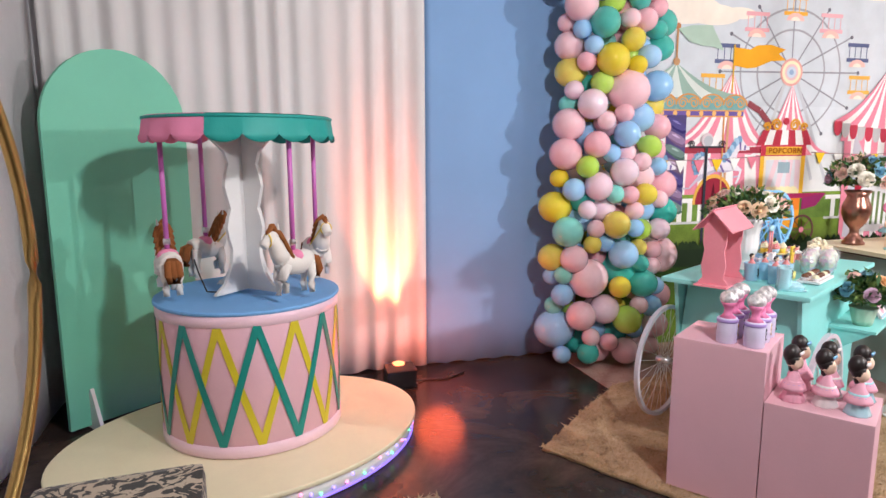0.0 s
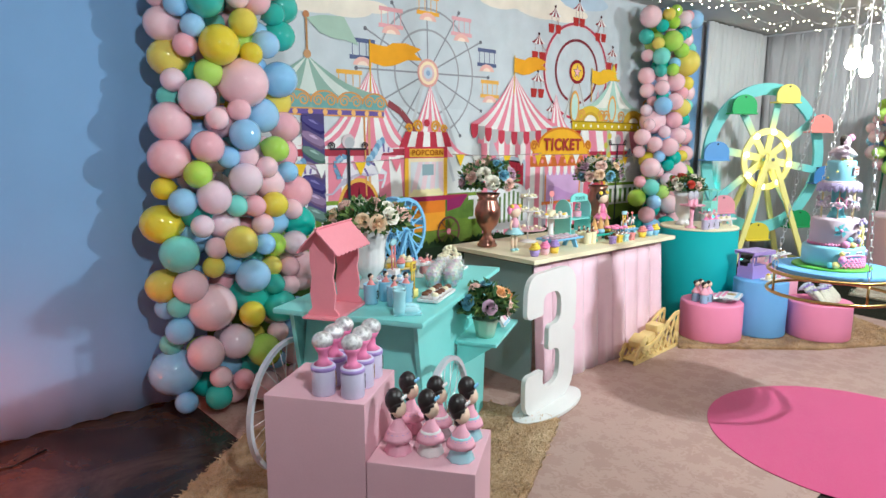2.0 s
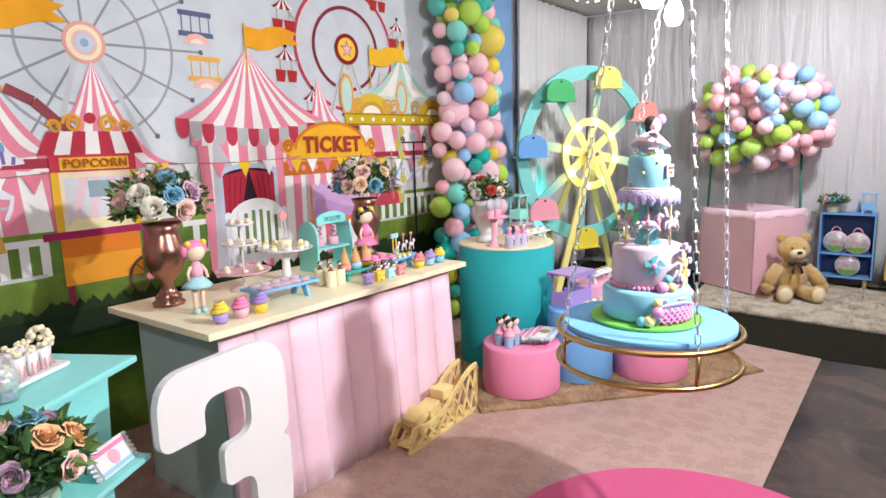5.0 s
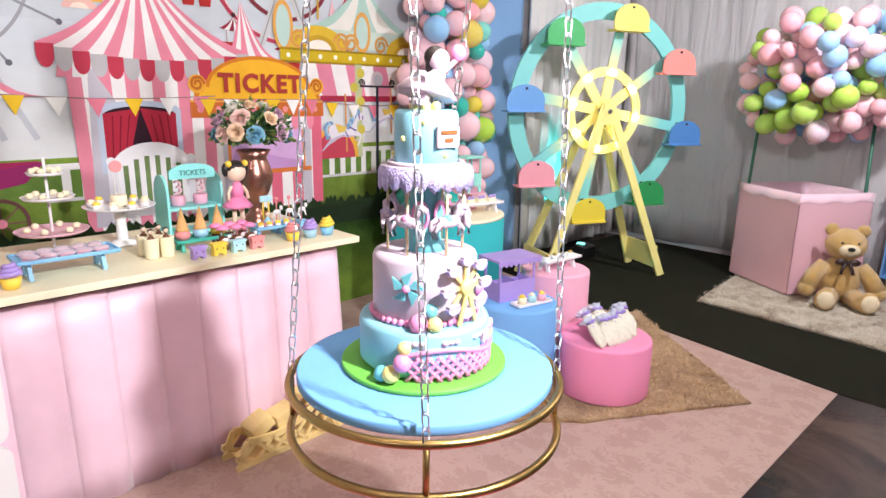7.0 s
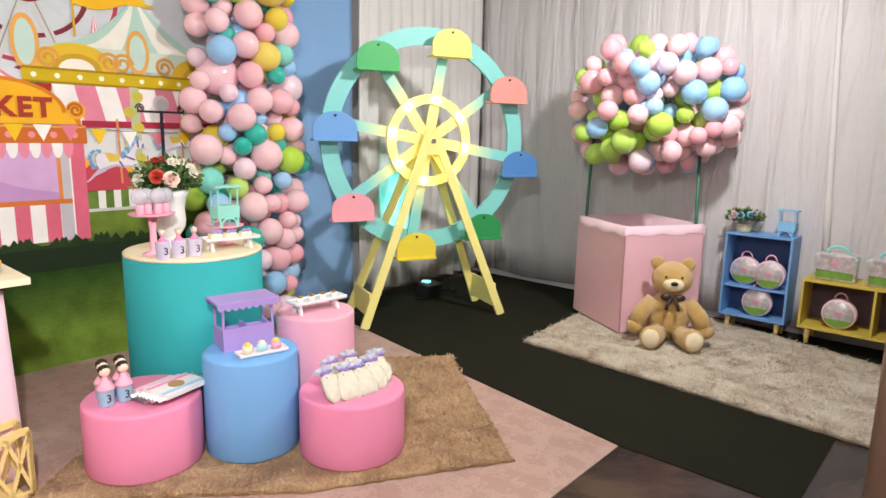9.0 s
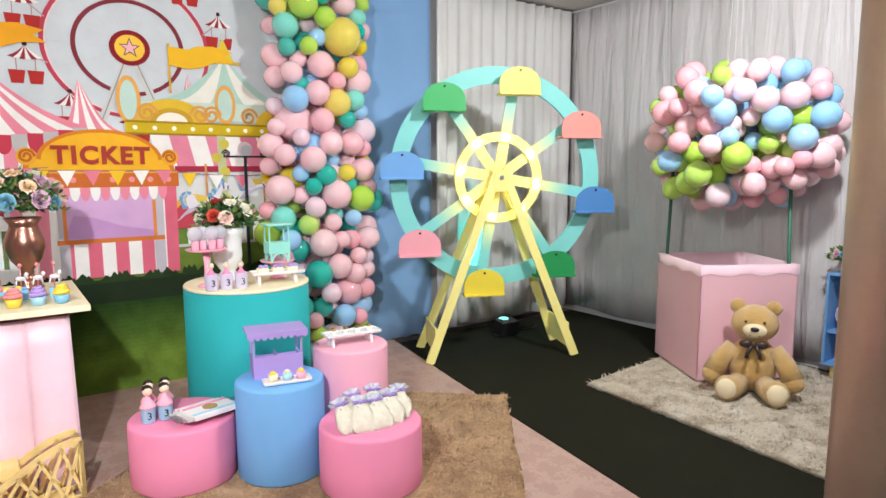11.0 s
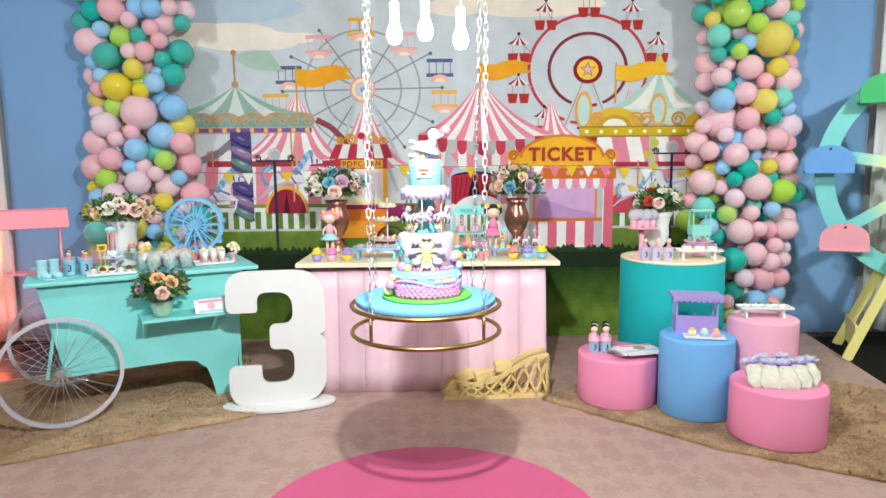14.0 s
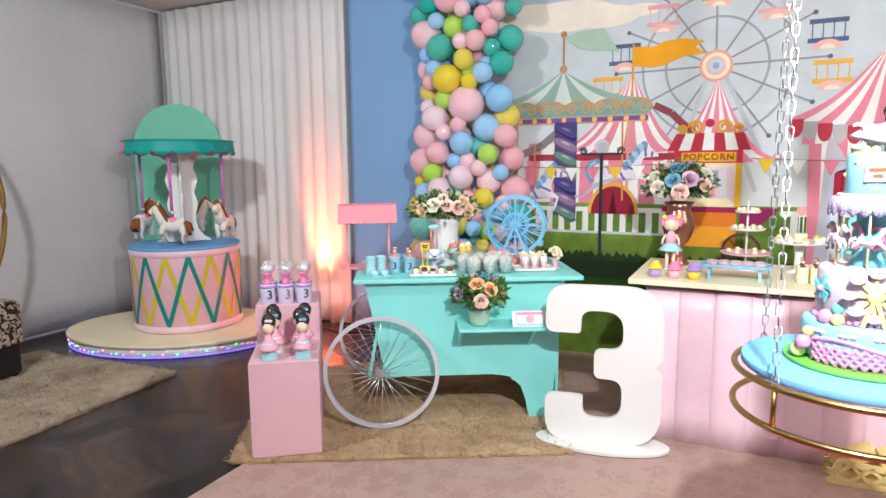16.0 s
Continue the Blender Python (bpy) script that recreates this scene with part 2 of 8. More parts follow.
def satin_cloth(name, color, tall, strength):
    """Hung satin with long soft wrinkles running down."""
    m = mat(name, color, 0.5, scale=1.2, fine=14, vary=0.06, bump=0.0)
    nt = m.node_tree
    tc, mp, n, bp = nt.nodes.new("ShaderNodeTexCoord"), nt.nodes.new("ShaderNodeMapping"), nt.nodes.new("ShaderNodeTexNoise"), nt.nodes.new("ShaderNodeBump")
    mp.inputs["Scale"].default_value = tall
    n.inputs["Scale"].default_value, n.inputs["Detail"].default_value, n.inputs["Distortion"].default_value = 1.0, 5, 0.6
    bp.inputs["Strength"].default_value, bp.inputs["Distance"].default_value = strength, 0.09
    nt.links.new(tc.outputs["Object"], mp.inputs["Vector"])
    nt.links.new(mp.outputs[0], n.inputs["Vector"])
    nt.links.new(n.outputs["Fac"], bp.inputs["Height"])
    nt.links.new(bp.outputs[0], nt.nodes["Principled BSDF"].inputs["Normal"])
    return m


M_rug = shag_material("beige_shag", (lin(152, 112, 74), lin(206, 164, 118), lin(230, 198, 156)), 4)
M_trug = shag_material("tan_shag", (lin(118, 94, 68), lin(188, 164, 132), lin(216, 200, 174)), 3.5)
M_wrug = shag_material("cream_shag", (lin(150, 124, 96), lin(220, 206, 184), lin(240, 233, 220)), 5.5)
M_satinwall = satin_cloth("silver_satin_cloth", lin(212, 208, 210), (5.5, 5.5, 0.5), 0.8)
M_circle = mat("magenta_carpet", lin(206, 78, 128), 0.9, scale=4, fine=400, vary=0.06, bump=0.6, sheen=0.3)
M_carpet = mat("black_green_carpet", lin(30, 30, 20), 0.95, scale=3, fine=300, vary=0.2, bump=0.5)
BALLOON = [mat("balloon_" + n, lin(*c), 0.1, alpha=0.94, vary=0.03, bump=0.0, coat=0.6, per_object=0.12) for n, c in (
    ("pink", (253, 206, 215)), ("teal", (48, 188, 174)), ("mustard", (236, 214, 74)), ("lime", (188, 226, 96)),
    ("sky", (158, 208, 250)), ("rose", (250, 184, 196)), ("aqua", (136, 224, 212)), ("lilac", (246, 216, 230)))]

for m in BALLOON:
    m.node_tree.nodes["Principled BSDF"].inputs["Subsurface Weight"].default_value = 0.3
    m.node_tree.nodes["Principled BSDF"].inputs["Subsurface Radius"].default_value = (0.05, 0.035, 0.035)
# ---------------------------------------------------------------- floor, walls, ceiling
def floor_material():
    m = mat("dark_marbled_vinyl", (0.05, 0.03, 0.02), 0.22, scale=2, fine=12, vary=0.3, bump=0.05)
    nt = m.node_tree
    bsdf = nt.nodes["Principled BSDF"]
    tc = nt.nodes.new("ShaderNodeTexCoord")
    n = nt.nodes.new("ShaderNodeTexNoise")
    n.inputs["Scale"].default_value, n.inputs["Detail"].default_value = 1.7, 8
    n.inputs["Roughness"].default_value, n.inputs["Distortion"].default_value = 0.65, 0.8
    r = nt.nodes.new("ShaderNodeValToRGB")
    e = r.color_ramp.elements
    e[0].position, e[0].color = 0.36, (0.012, 0.011, 0.013, 1)
    e[1].position, e[1].color = 0.68, (0.1, 0.065, 0.05, 1)
    k = e.new(0.52)
    k.color = (0.05, 0.033, 0.028, 1)
    nt.links.new(tc.outputs["Object"], n.inputs["Vector"])
    nt.links.new(n.outputs["Fac"], r.inputs["Fac"])
    nt.links.new(r.outputs[0], bsdf.inputs["Base Color"])
    bsdf.inputs["Specular IOR Level"].default_value = 0.28
    return m


def damask_material():
    m = mat("dusty_pink_damask", lin(172, 140, 130), 0.62, scale=2, fine=220, vary=0.08, bump=0.3)
    nt = m.node_tree
    bsdf = nt.nodes["Principled BSDF"]
    src = bsdf.inputs["Base Color"].links[0].from_socket
    tc = nt.nodes.new("ShaderNodeTexCoord")
    mp = nt.nodes.new("ShaderNodeMapping")
    mp.inputs["Scale"].default_value = (7.5, 6.5, 1)
    w = nt.nodes.new("ShaderNodeTexVoronoi")
    w.feature, w.inputs["Scale"].default_value, w.inputs["Randomness"].default_value = "F1", 1.0, 0.5
    n = nt.nodes.new("ShaderNodeTexNoise")
    n.inputs["Scale"].default_value, n.inputs["Detail"].default_value = 2.2, 4
    n.inputs["Distortion"].default_value = 2.6
    nt.links.new(tc.outputs["Object"], mp.inputs["Vector"])
    nt.links.new(mp.outputs[0], w.inputs["Vector"])
    nt.links.new(mp.outputs[0], n.inputs["Vector"])
    add = nt.nodes.new("ShaderNodeMath")
    add.operation = "MULTIPLY_ADD"
    add.inputs[1].default_value = 1.6
    nt.links.new(n.outputs["Fac"], add.inputs[0])
    nt.links.new(w.outputs["Distance"], add.inputs[2])
    st = nt.nodes.new("ShaderNodeMapRange")
    st.inputs["From Min"].default_value, st.inputs["From Max"].default_value = 1.22, 1.3
    st.inputs["To Min"].default_value, st.inputs["To Max"].default_value = 0.0, 0.12
    nt.links.new(add.outputs[0], st.inputs["Value"])
    mix = nt.nodes.new("ShaderNodeMix")
    mix.data_type = "RGBA"
    nt.links.new(st.outputs[0], mix.inputs["Factor"])
    nt.links.new(src, mix.inputs[6])
    mix.inputs[7].default_value = (*lin(236, 214, 206), 1)
    nt.links.new(mix.outputs[2], bsdf.inputs["Base Color"])
    return m


X0, X1, YB, YF, ZC = -0.92, 10.62, 4.30, -4.0, 3.12


def structure(name, bm, material, label, category):
    return solo(name, bm, material, label, category, kind="structure")


structure("floor", box(NB(), ((X0 + X1) / 2, (YB + YF) / 2, -0.06), (X1 - X0 + 0.4, YB - YF + 0.4, 0.12)), floor_material(),
          "dark brown and black marbled vinyl floor, glossy", "floor")
structure("ceiling", box(NB(), ((X0 + X1) / 2, (YB + YF) / 2, ZC + 0.05), (X1 - X0 + 0.4, YB - YF + 0.4, 0.1)), M_ceiling,
          "off-white cloth-lined ceiling", "ceiling")
structure("wall_north", box(NB(), ((X0 + X1) / 2, YB + 0.08, ZC / 2), (X1 - X0 + 0.4, 0.16, ZC)), M_wall, "pale grey back wall behind curtains", "wall")
# Unseen wall, added to shut the room's south side against world light.
structure("wall_south", box(NB(), ((X0 + X1) / 2, YF - 0.08, ZC / 2), (X1 - X0 + 0.4, 0.16, ZC)), M_wall, "plain pale grey wall, unseen, added to close the room", "wall")


def drape(bm, x0, x1, z0, z1, folds, amp, m, seed, thick=0.006, jitter=0.5):
    """A hanging cloth in the XZ plane with uneven vertical folds."""
    r = random.Random(seed)
    nx, nz = max(24, int(folds * 8)), 10
    ph = [r.uniform(0, 6.28) for _ in range(4)]
    rows = []
    for side in (0, 1):
        g = []
        for j in range(nz + 1):
            row = []
            z = z0 + (z1 - z0) * j / nz
            for i in range(nx + 1):
                u = i / nx
                a = u * folds * 2 * math.pi + jitter * (math.sin(u * 9 + ph[0]) * 2 + math.sin(u * 23 + ph[1]))
                soft = 0.65 + 0.35 * math.sin(u * 17 + ph[2] + j * 0.05)
                y = amp * soft * math.sin(a + 0.25 * math.sin(j * 0.4 + ph[3])) + side * thick
                row.append(bm.verts.new(m @ Vector((x0 + (x1 - x0) * u, y, z + (0.01 * math.sin(u * 40) if j == 0 else 0)))))
            g.append(row)
        for j in range(nz):
            for i in range(nx):
                bm.faces.new((g[j][i], g[j][i + 1], g[j + 1][i + 1], g[j + 1][i])).smooth = True
        rows.append(g)
    a, b = rows
    for j in range(nz):
        for i in (0, nx):
            bm.faces.new((a[j][i], b[j][i], b[j + 1][i], a[j + 1][i]))
    for i in range(nx):
        for j in (0, nz):
            bm.faces.new((a[j][i], a[j][i + 1], b[j][i + 1], b[j][i]))
    return bm


# side walls are hung with cloth
structure("wall_west", box(NB(), (X0 - 0.08, (YB + YF) / 2, ZC / 2), (0.16, YB - YF, ZC)), M_wall, "pale grey side wall", "wall")
structure("wall_east", box(NB(), (X1 + 0.08, (YB + YF) / 2, ZC / 2), (0.16, YB - YF, ZC)), M_wall, "pale grey side wall", "wall")
solo("wall_drape", drape(NB(), -3.9, 4.22, 0.06, ZC - 0.03, 9, 0.012, pose(X1 - 0.03, 0, 0, 0, 0, 90), 5), M_satinwall,
     "silvery grey satin cloth hung loosely over the side wall", "wall drape")
solo("wall_drape", drape(NB(), -3.9, 4.22, 0.02, ZC - 0.03, 7, 0.008, pose(X0 + 0.02, 0, 0, 0, 0, 90), 6), M_wall,
     "smooth pale grey cloth hung over the side wall", "wall drape")
solo("cloth_roll", tube(NB(), [(X1 - 0.062, 1.0 - 0.03 * k, 3.08 - 0.52 * k) for k in range(6)], lambda u: 0.016 + 0.012 * u, 10), M_curtain,
     "gathered white cloth edge hanging down the side wall", "cloth edge")
solo("curtain", drape(NB(), X0 + 0.05, 1.43, 0.01, ZC - 0.02, 15, 0.03, pose(0, 4.235, 0), 1), M_curtain,
     "white voile curtain hanging in soft folds to the floor", "curtain", group="curtains")
solo("curtain", drape(NB(), 8.86, X1 - 0.06, 0.05, ZC - 0.02, 13, 0.03, pose(0, 4.2, 0), 2), M_curtain,
     "white voile curtain hanging in soft folds to the floor", "curtain", group="curtains")
solo("cloth_backdrop", drape(NB(), 1.44, 2.66, 0.01, ZC - 0.02, 3, 0.006, pose(0, 4.268, 0), 3), M_blue,
     "plain sky-blue cloth panel stretched on the wall", "backdrop cloth", group="blue panels")
solo("cloth_backdrop", drape(NB(), 7.74, 8.84, 0.01, ZC - 0.02, 3, 0.006, pose(0, 4.268, 0), 4), M_blue,
     "plain sky-blue cloth panel stretched on the wall", "backdrop cloth", group="blue panels")

# carpets laid on the floor
def sheet(bm, pts, z0, z1):
    a = [bm.verts.new((x, y, z0)) for x, y in pts]
    b = [bm.verts.new((x, y, z1)) for x, y in pts]
    bm.faces.new(b)
    bm.faces.new(a[::-1])
    for i in range(len(pts)):
        j = (i + 1) % len(pts)
        bm.faces.new((a[i], a[j], b[j], b[i]))
    return bm


solo("carpet", sheet(NB(), [(2.53, 1.18), (7.91, 1.18), (8.21, 3.05), (8.42, 4.26), (2.46, 4.26)], 0.0, 0.004), damask_material(),
     "dusty pink carpet with a pale damask pattern", "carpet")
solo("carpet", sheet(NB(), [(7.92, 0.4), (10.6, 0.4), (10.6, 4.14), (8.42, 4.14), (8.22, 3.05), (7.92, 1.18)], 0.0, 0.005), M_carpet,
     "black-green felt carpet on the floor", "carpet")
solo("round_carpet", lathe(NB(), rounded(0.77, 0.004, 0.009, 0.002), 64, pose(5.08, 1.25, 0)), M_circle,
     "round magenta pink carpet on the dusty pink carpet", "carpet")


def shag(name, pts, material, z0, h, label, seed):
    """A thick rug with an uneven edge and a lumpy pile."""
    r = random.Random(seed)
    bm = NB()
    poly = [Vector((x, y, 0)) for x, y in pts]
    n = len(poly)
    edge = []
    for i in range(n):
        a, b = poly[i], poly[(i + 1) % n]
        k = max(3, int((b - a).length / 0.035))
        for j in range(k):
            p = a.lerp(b, j / k)
            p += Vector((r.uniform(-1, 1), r.uniform(-1, 1), 0)) * 0.008
            edge.append(p)
    c = sum(edge, Vector()) / len(edge)
    rings = []
    for s in (1.0, 0.985, 0.93, 0.84, 0.74, 0.64, 0.54, 0.44, 0.34, 0.24, 0.14, 0.05):
        ring = []
        for p in edge:
            q = c + (p - c) * s
            z = z0 + (0.0 if s == 1.0 else h * (0.75 + 0.25 * r.random()))
            ring.append(bm.verts.new((q.x, q.y, z)))
        rings.append(ring)
    for a, b in zip(rings, rings[1:]):
        for i in range(len(a)):
            j = (i + 1) % len(a)
            bm.faces.new((a[i], a[j], b[j], b[i])).smooth = True
    bm.faces.new(rings[-1])
    bm.faces.new(rings[0][::-1])
    rug = thing(name, (0, 0, 0), label, "rug")
    part("backing", bm, material, rug)
    # loose tufts of the pile
    tb = NB()
    tris = [(c, edge[i], edge[(i + 1) % len(edge)]) for i in range(len(edge))]
    area = [((b - a).cross(d - a)).length for a, b, d in tris]
    for k in range(9000):
        a, b, d = r.choices(tris, area)[0]
        u, v = r.random(), r.random()
        if u + v > 1:
            u, v = 1 - u, 1 - v
        p = a + (b - a) * u + (d - a) * v
        q = Vector((r.uniform(-1, 1), r.uniform(-1, 1), 0)) * 0.034
        s = Vector((-q.y, q.x, 0)).normalized() * 0.0065
        z = z0 + h * 0.72
        tb.faces.new([tb.verts.new((p.x - s.x, p.y - s.y, z)), tb.verts.new((p.x + s.x, p.y + s.y, z)), tb.verts.new((p.x + q.x, p.y + q.y, z + r.uniform(0.006, 0.02)))])
    tuft = new("pile_fringe", bpy.data.meshes.new("pile_fringe"))
    tb.to_mesh(tuft.data)
    tb.free()
    tuft.data.materials.append(material)
    tuft.parent = rug
    tagged(tuft, "shaggy pile tufts", kind="stuff")
    return rug



shag("rug", [(2.45, 1.62), (4.02, 2.48), (3.6, 3.75), (2.5, 3.5), (1.70, 2.82)], M_rug, 0.004, 0.02,
     "beige shaggy rug lying askew under the cart", 1)
shag("rug", [(5.79, 2.70), (6.6, 1.95), (7.43, 1.465), (8.29, 2.59), (7.75, 3.05), (6.8, 3.6)], M_rug, 0.004, 0.02,
     "beige shaggy rug lying askew under the round pedestals", 2)
shag("rug", [(8.89, 2.42), (8.75, 0.22), (10.1, 0.25), (10.5, 1.6), (10.45, 2.3), (9.85, 2.5)], M_wrug, 0.005, 0.03,
     "cream and grey mottled fluffy rug under the teddy bear", 3)
shag("rug", [(1.06, 2.53), (-0.4, 2.4), (-0.75, 0.6), (0.55, 0.4), (1.2, 1.2)], M_trug, 0.0, 0.03,
     "tan and cream mottled fluffy rug beside the ottoman", 4)

# painted steel column
col = thing("column", (7.0, 0.0, 0), "round beige steel column from floor to ceiling", "column", kind="structure")
part("shaft", lathe(NB(), [(0.1, 0.012), (0.1, ZC - 0.012)], 40), mat("beige_steel", lin(176, 152, 130), 0.35, 0.3, vary=0.1), col)
part("base_collar", lathe(NB(), rounded(0.13, 0.0, 0.012, 0.003), 40), M_gold, col)
# ---------------------------------------------------------------- printed fairground backdrop
from math import cos, sin, pi


class Print:
    """A flat printed picture: filled outlines on one cloth, each a hair in front of the one before."""

    def __init__(self):
        self.bm, self.mats, self.slot, self.level = NB(), [], {}, 0

    def ink(self, rgb):
        if rgb not in self.slot:
            self.slot[rgb] = len(self.mats)
            self.mats.append(mat("print_%d_%d_%d" % rgb, lin(*rgb), 0.75, scale=7, fine=90 if rgb[1] > rgb[0] + 12 and rgb[1] > rgb[2] + 20 else 260, vary=0.4 if rgb[1] > rgb[0] + 12 and rgb[1] > rgb[2] + 20 else 0.09, bump=0.04))
        return self.slot[rgb]

    def poly(self, pts, rgb, flat=False):
        if not flat:
            self.level += 1
        y = 4.284 - self.level * 0.00003
        f = self.bm.faces.new([self.bm.verts.new((x, y, z)) for x, z in pts])
        f.material_index = self.ink(rgb)
        if f.normal.y > 0:
            f.normal_flip()

    def disc(self, x, z, rx, rgb, rz=None, seg=32, a0=0.0, a1=2 * pi):
        rz = rz or rx
        self.poly([(x + rx * cos(a0 + (a1 - a0) * k / seg), z + rz * sin(a0 + (a1 - a0) * k / seg)) for k in range(seg + (a1 - a0 < 6.2))], rgb)

    def hoop(self, x, z, r, w, rgb, rz=None, seg=48, a0=0.0, a1=2 * pi):
        self.level += 1
        k2 = (rz or r) / r
        for k in range(seg):
            a, b = (a0 + (a1 - a0) * j / seg for j in (k, k + 1))
            self.poly([(x + (r + w / 2) * cos(a), z + k2 * (r + w / 2) * sin(a)), (x + (r + w / 2) * cos(b), z + k2 * (r + w / 2) * sin(b)),
                       (x + (r - w / 2) * cos(b), z + k2 * (r - w / 2) * sin(b)), (x + (r - w / 2) * cos(a), z + k2 * (r - w / 2) * sin(a))], rgb, True)

    def line(self, p, q, w, rgb, flat=False):
        dx, dz = q[0] - p[0], q[1] - p[1]
        le = math.hypot(dx, dz) or 1
        nx, nz = -dz / le * w / 2, dx / le * w / 2
        self.poly([(p[0] + nx, p[1] + nz), (q[0] + nx, q[1] + nz), (q[0] - nx, q[1] - nz), (p[0] - nx, p[1] - nz)], rgb, flat)

    def curve(self, pts, w, rgb):
        self.level += 1
        for p, q in zip(pts, pts[1:]):
            self.line(p, q, w, rgb, True)

    def rect(self, x0, z0, x1, z1, rgb):
        self.poly([(x0, z0), (x1, z0), (x1, z1), (x0, z1)], rgb)

    def stripes(self, a, b, c, d, n, c1, c2):
        """Stripes between the lower edge a-b and the upper edge d-c."""
        self.level += 1
        for k in range(n):
            u, v = k / n, (k + 1) / n
            g = lambda p, q, t: (p[0] + (q[0] - p[0]) * t, p[1] + (q[1] - p[1]) * t)
            self.poly([g(a, b, u), g(a, b, v), g(d, c, v), g(d, c, u)], c1 if k % 2 == 0 else c2, True)

    def cone(self, x, apex, x0, x1, z0, n, c1, c2, sag=0.12, bow=0.06):
        """A striped tent roof with hollow sides, its eaves bowed downwards."""
        self.level += 1
        steps = 8
        for k in range(n):
            for j in range(steps):
                q = []
                for (kk, jj) in ((k, j), (k + 1, j), (k + 1, j + 1), (k, j + 1)):
                    u, t = kk / n, jj / steps
                    ex = x0 + (x1 - x0) * u
                    ez = z0 - bow * (1 - (2 * u - 1) ** 2)
                    z = apex + (ez - apex) * t - sag * sin(pi * t) * (0.35 + 0.65 * abs(2 * u - 1))
                    q.append((x + (ex - x) * t, z))
                if j == 0:
                    q = [q[0], q[2], q[3]]
                self.poly(q, c1 if k % 2 == 0 else c2, True)

    def scallops(self, x0, x1, z, r, n, c1, c2, bow=0.0):
        self.level += 1
        w = (x1 - x0) / n
        for k in range(n):
            u = (k + 0.5) / n
            zz = z - bow * (1 - (2 * u - 1) ** 2)
            c = x0 + w * (k + 0.5)
            self.poly([(c - w / 2, zz + 0.02), (c - w / 2, zz - r * 0.3)] + [(c + w / 2 * cos(a), zz - r * 0.3 + r * 0.7 * sin(a)) for a in (pi + pi * j / 8 for j in range(1, 8))]
                      + [(c + w / 2, zz - r * 0.3), (c + w / 2, zz + 0.02)], c1 if k % 2 == 0 else c2, True)

    def scroll(self, x, z, r, w, rgb, flip=1, turns=1.6):
        self.curve([(x + flip * r * (1 - t * 0.75) * cos(turns * 2 * pi * t), z + r * (1 - t * 0.75) * sin(turns * 2 * pi * t)) for t in (k / 22 for k in range(23))], w, rgb)


PR = Print()
SKY, PK, WH, RD = (206, 212, 218), (232, 140, 160), (243, 238, 236), (186, 56, 74)
GOLD, AMB, GRN, DKG = (222, 176, 66), (240, 168, 44), (122, 150, 58), (34, 48, 30)
GRY, LIL, MINT, MAR = (164, 164, 170), (214, 178, 218), (178, 214, 202), (140, 40, 56)
BX0, BX1 = 2.62, 7.78
PR.rect(BX0, 1.0, BX1, 3.1, SKY)
for k in range(9):
    PR.rect(BX0, 1.0 + k * 0.1, BX1, 1.1 + k * 0.1, (228 - k * 2, 226 - k, 224))
for x, z, a, b in ((3.3, 2.84, 0.75, 0.12), (6.2, 3.0, 0.7, 0.1)):
    PR.disc(x, z, a, (190, 206, 222), b)


def cloud(x, z, s):
    for dx, dz, r in ((-0.42, 0, 0.16), (-0.2, 0.05, 0.22), (0.08, 0.03, 0.26), (0.35, 0.0, 0.18), (0.6, 0.02, 0.1)):
        PR.disc(x + dx * s, z + dz * s, r * 1.4 * s, (244, 232, 218), r * 0.42 * s)


cloud(3.35, 2.58, 1.05)
cloud(5.75, 2.84, 1.1)


def big_wheel():
    x, z = 4.5, 2.17
    for r, w in ((0.49, 0.016), (0.33, 0.016)):
        PR.hoop(x, z, r, w, GRY)
    for k in range(12):
        a = 2 * pi * k / 12 + 0.02
        PR.line((x, z), (x + 0.68 * cos(a), z + 0.52 * sin(a) * 1.1), 0.013, (150, 150, 158))
        PR.disc(x + 0.68 * cos(a), z + 0.57 * sin(a), 0.016, (110, 110, 120), seg=10)
    for dx in (-0.03, 0.03):
        PR.line((x + dx, z), (x + 0.36 + dx * 2.4, 1.3), 0.03, (196, 198, 204))
        PR.line((x - dx, z), (x - 0.2 - dx * 2.4, 1.4), 0.03, (200, 202, 206))
    cols = [(240, 176, 70), (232, 170, 176), (96, 104, 140), (240, 180, 80), (232, 176, 182), (96, 104, 140), (238, 182, 90), (230, 176, 176)]
    for k, (dx, dz) in enumerate(((0.0, 0.5), (-0.36, 0.36), (-0.62, 0.11), (-0.74, -0.12), (0.36, 0.38), (0.66, 0.16), (0.7, -0.1), (0.1, -0.62))):
        gx, gz, c = x + dx, z + dz, cols[k]
        PR.rect(gx - 0.11, gz + 0.06, gx + 0.11, gz + 0.09, c)
        for e in (-0.09, -0.03, 0.03, 0.09):
            PR.line((gx + e, gz + 0.07), (gx + e, gz - 0.04), 0.007, c)
        PR.rect(gx - 0.115, gz - 0.06, gx + 0.115, gz - 0.03, c)
        PR.disc(gx, gz - 0.1, 0.085, (240, 190, 180), 0.06, a0=0, a1=pi)
        PR.disc(gx, gz - 0.1, 0.045, (250, 226, 210), 0.03, a0=0, a1=pi)
    for r, c in ((0.11, (226, 168, 158)), (0.09, (246, 224, 190)), (0.065, (226, 190, 190)), (0.045, (196, 206, 220)), (0.022, (150, 170, 200))):
        PR.disc(x, z, r, c)


